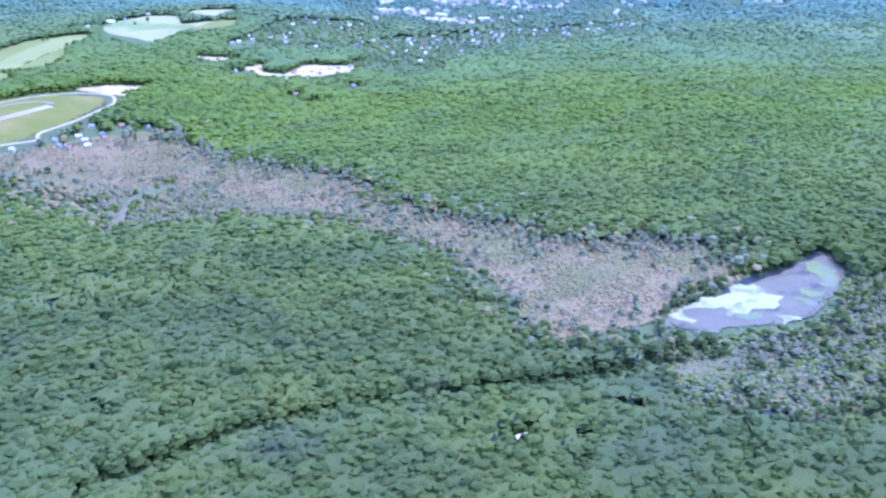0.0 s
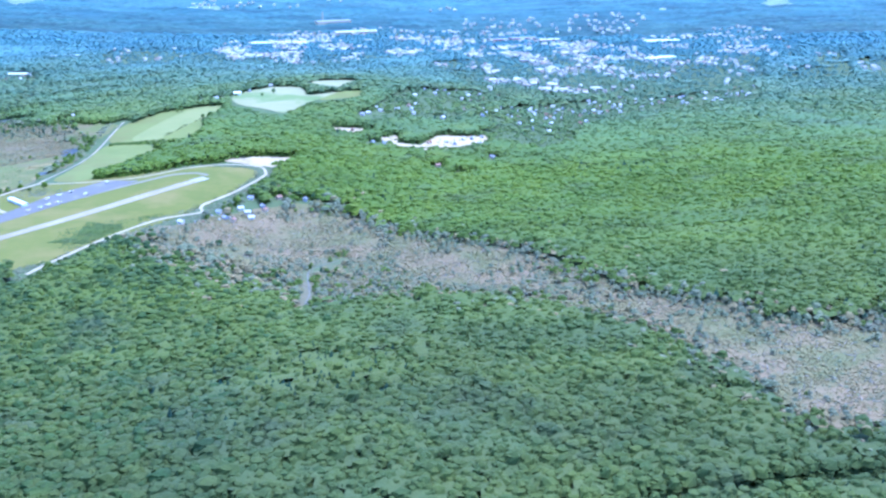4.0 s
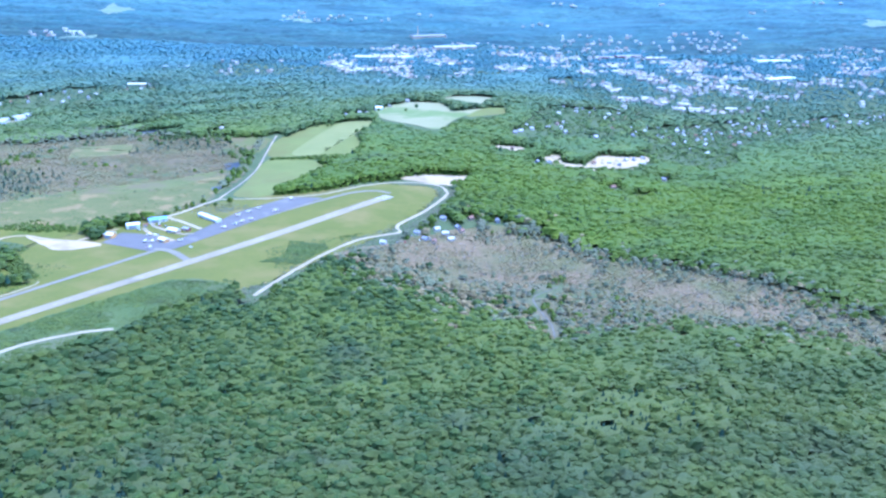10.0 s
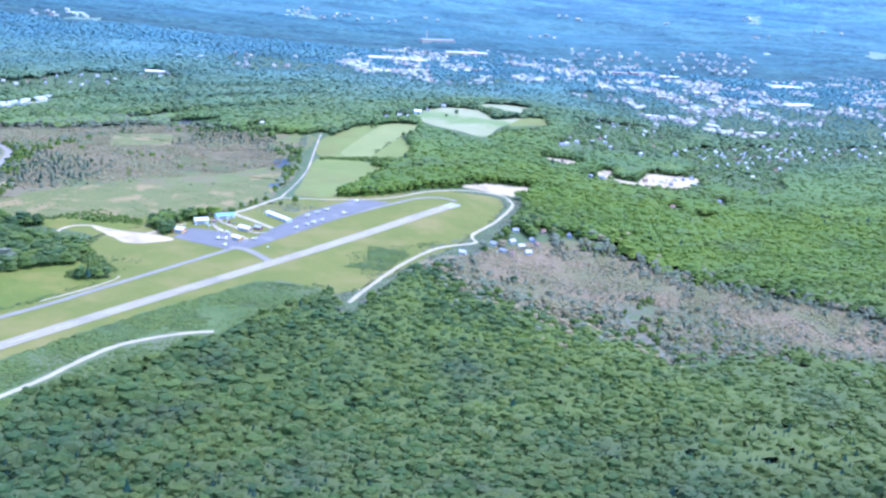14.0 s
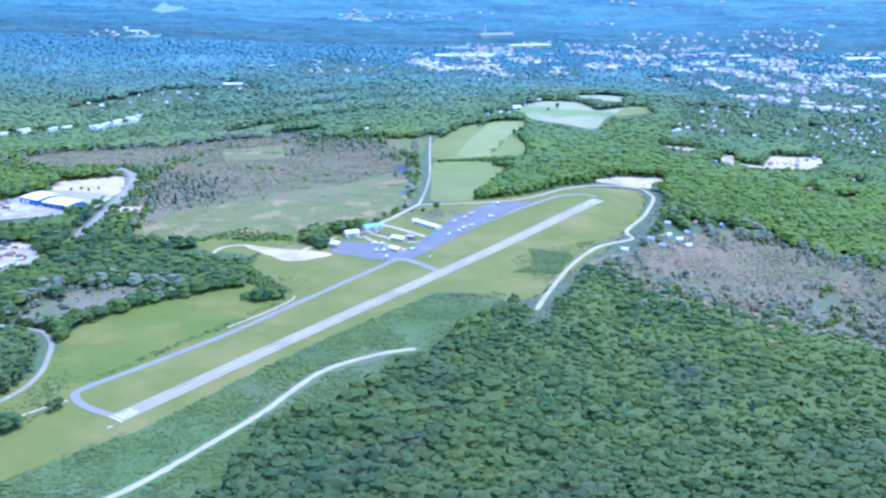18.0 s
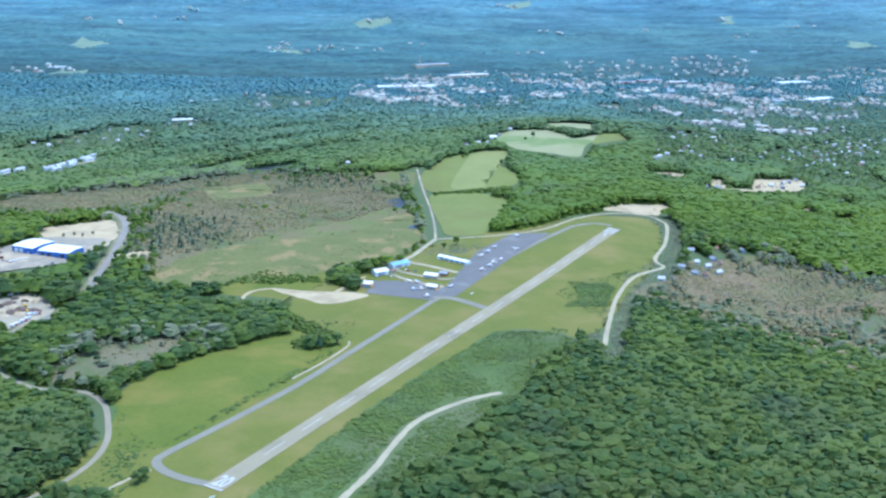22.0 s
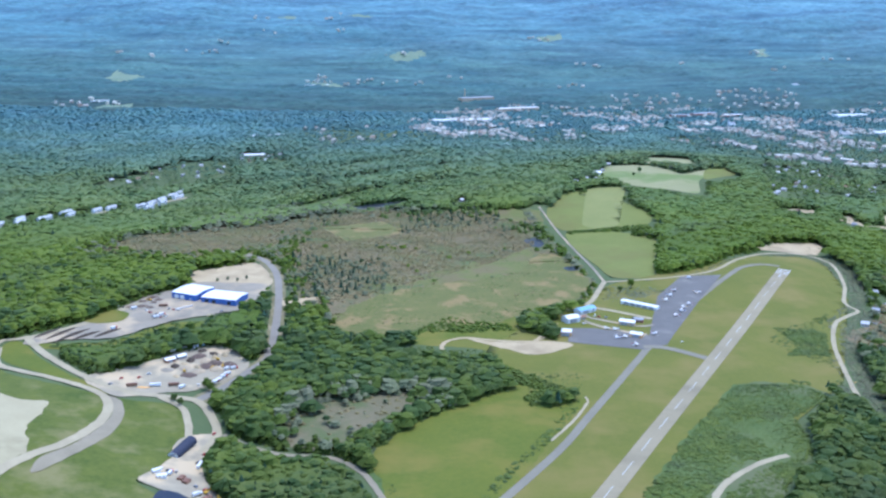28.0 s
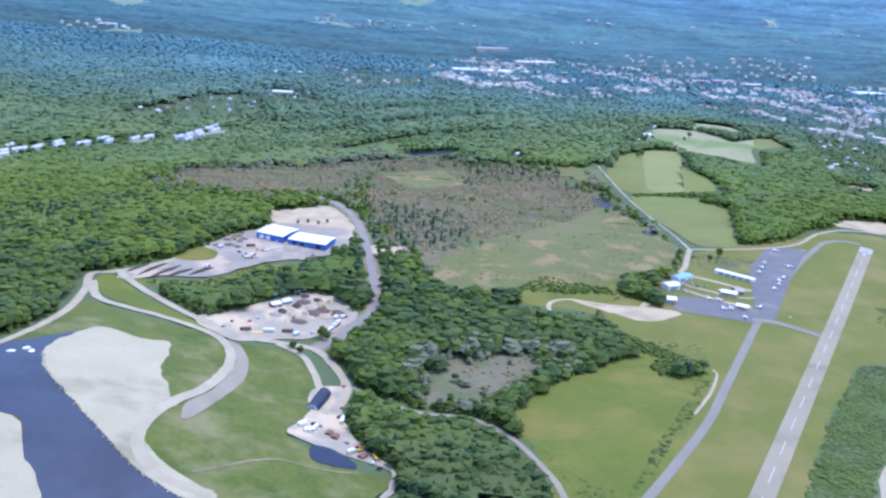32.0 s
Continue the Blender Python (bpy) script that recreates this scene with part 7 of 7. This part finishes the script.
long_block((-1245, 2700), (-1145, 2730), 26, 7, M_WHITE, M_ROOFW, "very long low white warehouse in the valley")
long_block((-765, 3062), (-600, 3088), 30, 7, M_WHITE, M_ROOFW, "very long white mill shed in the town")
long_block((-550, 3323), (-419, 3376), 24, 11, M_TAN, M_ROOFW, "long pale factory block in the town")
long_block((-646, 3550), (-537, 3610), 30, 16, M_TAN, M_GREY, "tall pale mill on the far side of the town", "mill")
long_block((-626, 2536), (-589, 2545), 22, 7, M_WHITE, M_ROOFW, "white flat hall at the town's edge")
long_block((-666, 2527), (-646, 2533), 14, 6, M_WHITE, M_ROOFW, "small white hall at the town's edge")
long_block((-818, 2480), (-774, 2490), 12, 5, M_WHITE, M_ROOFW, "low white hall in the valley woods")
long_block((17, 3184), (96, 3219), 22, 9, M_BRICK, M_GREY, "red brick block in the town centre")
long_block((-52, 3167), (9, 3176), 20, 9, M_BRICK, M_GREY, "red brick block in the town centre")
long_block((104, 3149), (165, 3176), 20, 8, M_BRICK, M_ROOFW, "brick block with a pale roof in the town")
long_block((418, 3097), (522, 3132), 30, 7, M_WHITE, M_ROOFW, "long white school in the town")
long_block((374, 2767), (452, 2810), 26, 7, M_WHITE, M_ROOFW, "white hall with a pale roof in the town")
long_block((-1209, 2401), (-1166, 2410), 18, 7, M_TAN, M_ROOFW, "tan hall at the valley village")
long_block((-1791, 3367), (-1740, 3384), 16, 6, M_WHITE, M_ROOFW, "white roofed barn far in the valley")
long_block((-1177, 3854), (-1092, 3863), 20, 8, M_WHITE, M_ROOFW, "white works far beyond the town")


def stack(x, y, h):
    s = stood("mill_chimney", x, y, 0, "tall pale brick mill chimney", "chimney", lift=-0.5)
    part("shaft", tube(2.4, h, (0, 0, h / 2), "Z", 12, 1.5), M_TAN, s)
    part("cap", tube(1.9, 1.2, (0, 0, h), "Z", 12), M_GREY, s)
    part("plinth", block((6, 6, 2), (0, 0, 0)), M_BRICK, s)


stack(-629, 3589, 44)


def church(x, y, turn):
    c = building("church", x, y, turn, 22, 11, 8, 5, M_WHITE, M_GREY, "white church with a pointed steeple", "church", windows=4)
    part("tower", block((5, 5, 18), (-12, 0, 0)), M_WHITE, c)
    part("steeple", tube(3.2, 12, (-12, 0, 24), "Z", 4, 0.1), M_GREY, c)


church(63, 2967, 30)
church(287, 2749, -20)


def water_tank(x, y):
    w = stood("water_tank", x, y, 0, "pale water tank on the far wooded hill", "tank", lift=0)
    part("shell", tube(14, 16, (0, 0, 8), "Z", 20), M_WHITE, w)
    part("cap", tube(14, 3, (0, 0, 17.5), "Z", 20, 3), M_GREY, w)


water_tank(588, 3807)

# ---- single trees ----


def tree(h, seed, leaf, label, spread=0.42):
    """Tapered trunk with limbs, and a crown of many leaf clumps."""
    t = stood("tree", 0, 0, 0, label, "tree", "single trees", -0.1)
    bm = tube(h * 0.032, h * 0.6, (0, 0, h * 0.3), "Z", 7, h * 0.014)
    r = np.random.default_rng(seed)
    for i in range(5):
        a = i * 2.4 + r.uniform(0, 0.5)
        m = Matrix.Rotation(a, 4, "Z") @ Matrix.Translation((h * 0.10, 0, h * (0.38 + 0.05 * i))) @ Matrix.Rotation(0.85, 4, "Y")
        bmesh.ops.create_cone(bm, cap_ends=True, segments=5, radius1=h * 0.013, radius2=h * 0.004, depth=h * 0.3, matrix=m)
    part("trunk", bm, M_BARK, t)
    pieces = []
    for i in range(46):
        u = r.normal(0, 1, 3)
        u /= np.linalg.norm(u)
        d = r.uniform(0.45, 1.0)
        pieces.append((dome(2, 5, seed * 100 + i, 0.35, foot=-0.9), h * r.uniform(0.07, 0.14), (u[0] * d * h * spread * 0.8, u[1] * d * h * spread * 0.8, h * 0.66 + u[2] * d * h * 0.3)))
    v, f = joined(pieces)
    crown = new("crown", mesh_of("crown", v, f, leaf))
    crown.parent = t
    return t


kinds = [tree(11, 3, M_LEAF, "broad green tree standing alone"), tree(9, 5, M_LEAF, "round green tree standing alone"), tree(7, 8, M_SHRUB, "small light green tree standing alone")]
kinds.append(tree(5.5, 13, M_GREYLEAF, "thin grey-green sapling on the sand bank", 0.3))
for i, (tx, ty) in enumerate([(-1064, 1000), (-1061, 997), (-607, 1751), (-600, 1754), (-549, 1705), (-541, 1688), (-531, 1675), (-519, 1657), (-626, 1757), (-644, 1736), (-654, 1727), (-487, 1897), (-470, 1923), (-1098, 1286), (-1088, 1293), (-1077, 1288), (-1068, 1298), (-726, 1214), (-733, 1201), (-738, 1188), (-661, 1262), (-646, 1275), (-557, 1888), (-539, 1905), (-1079, 967), (-1085, 974)]):
    set_down(kinds, 2 if i > 23 else 3 if 12 < i < 17 else i % 3, tx, ty, i * 71, -0.1)
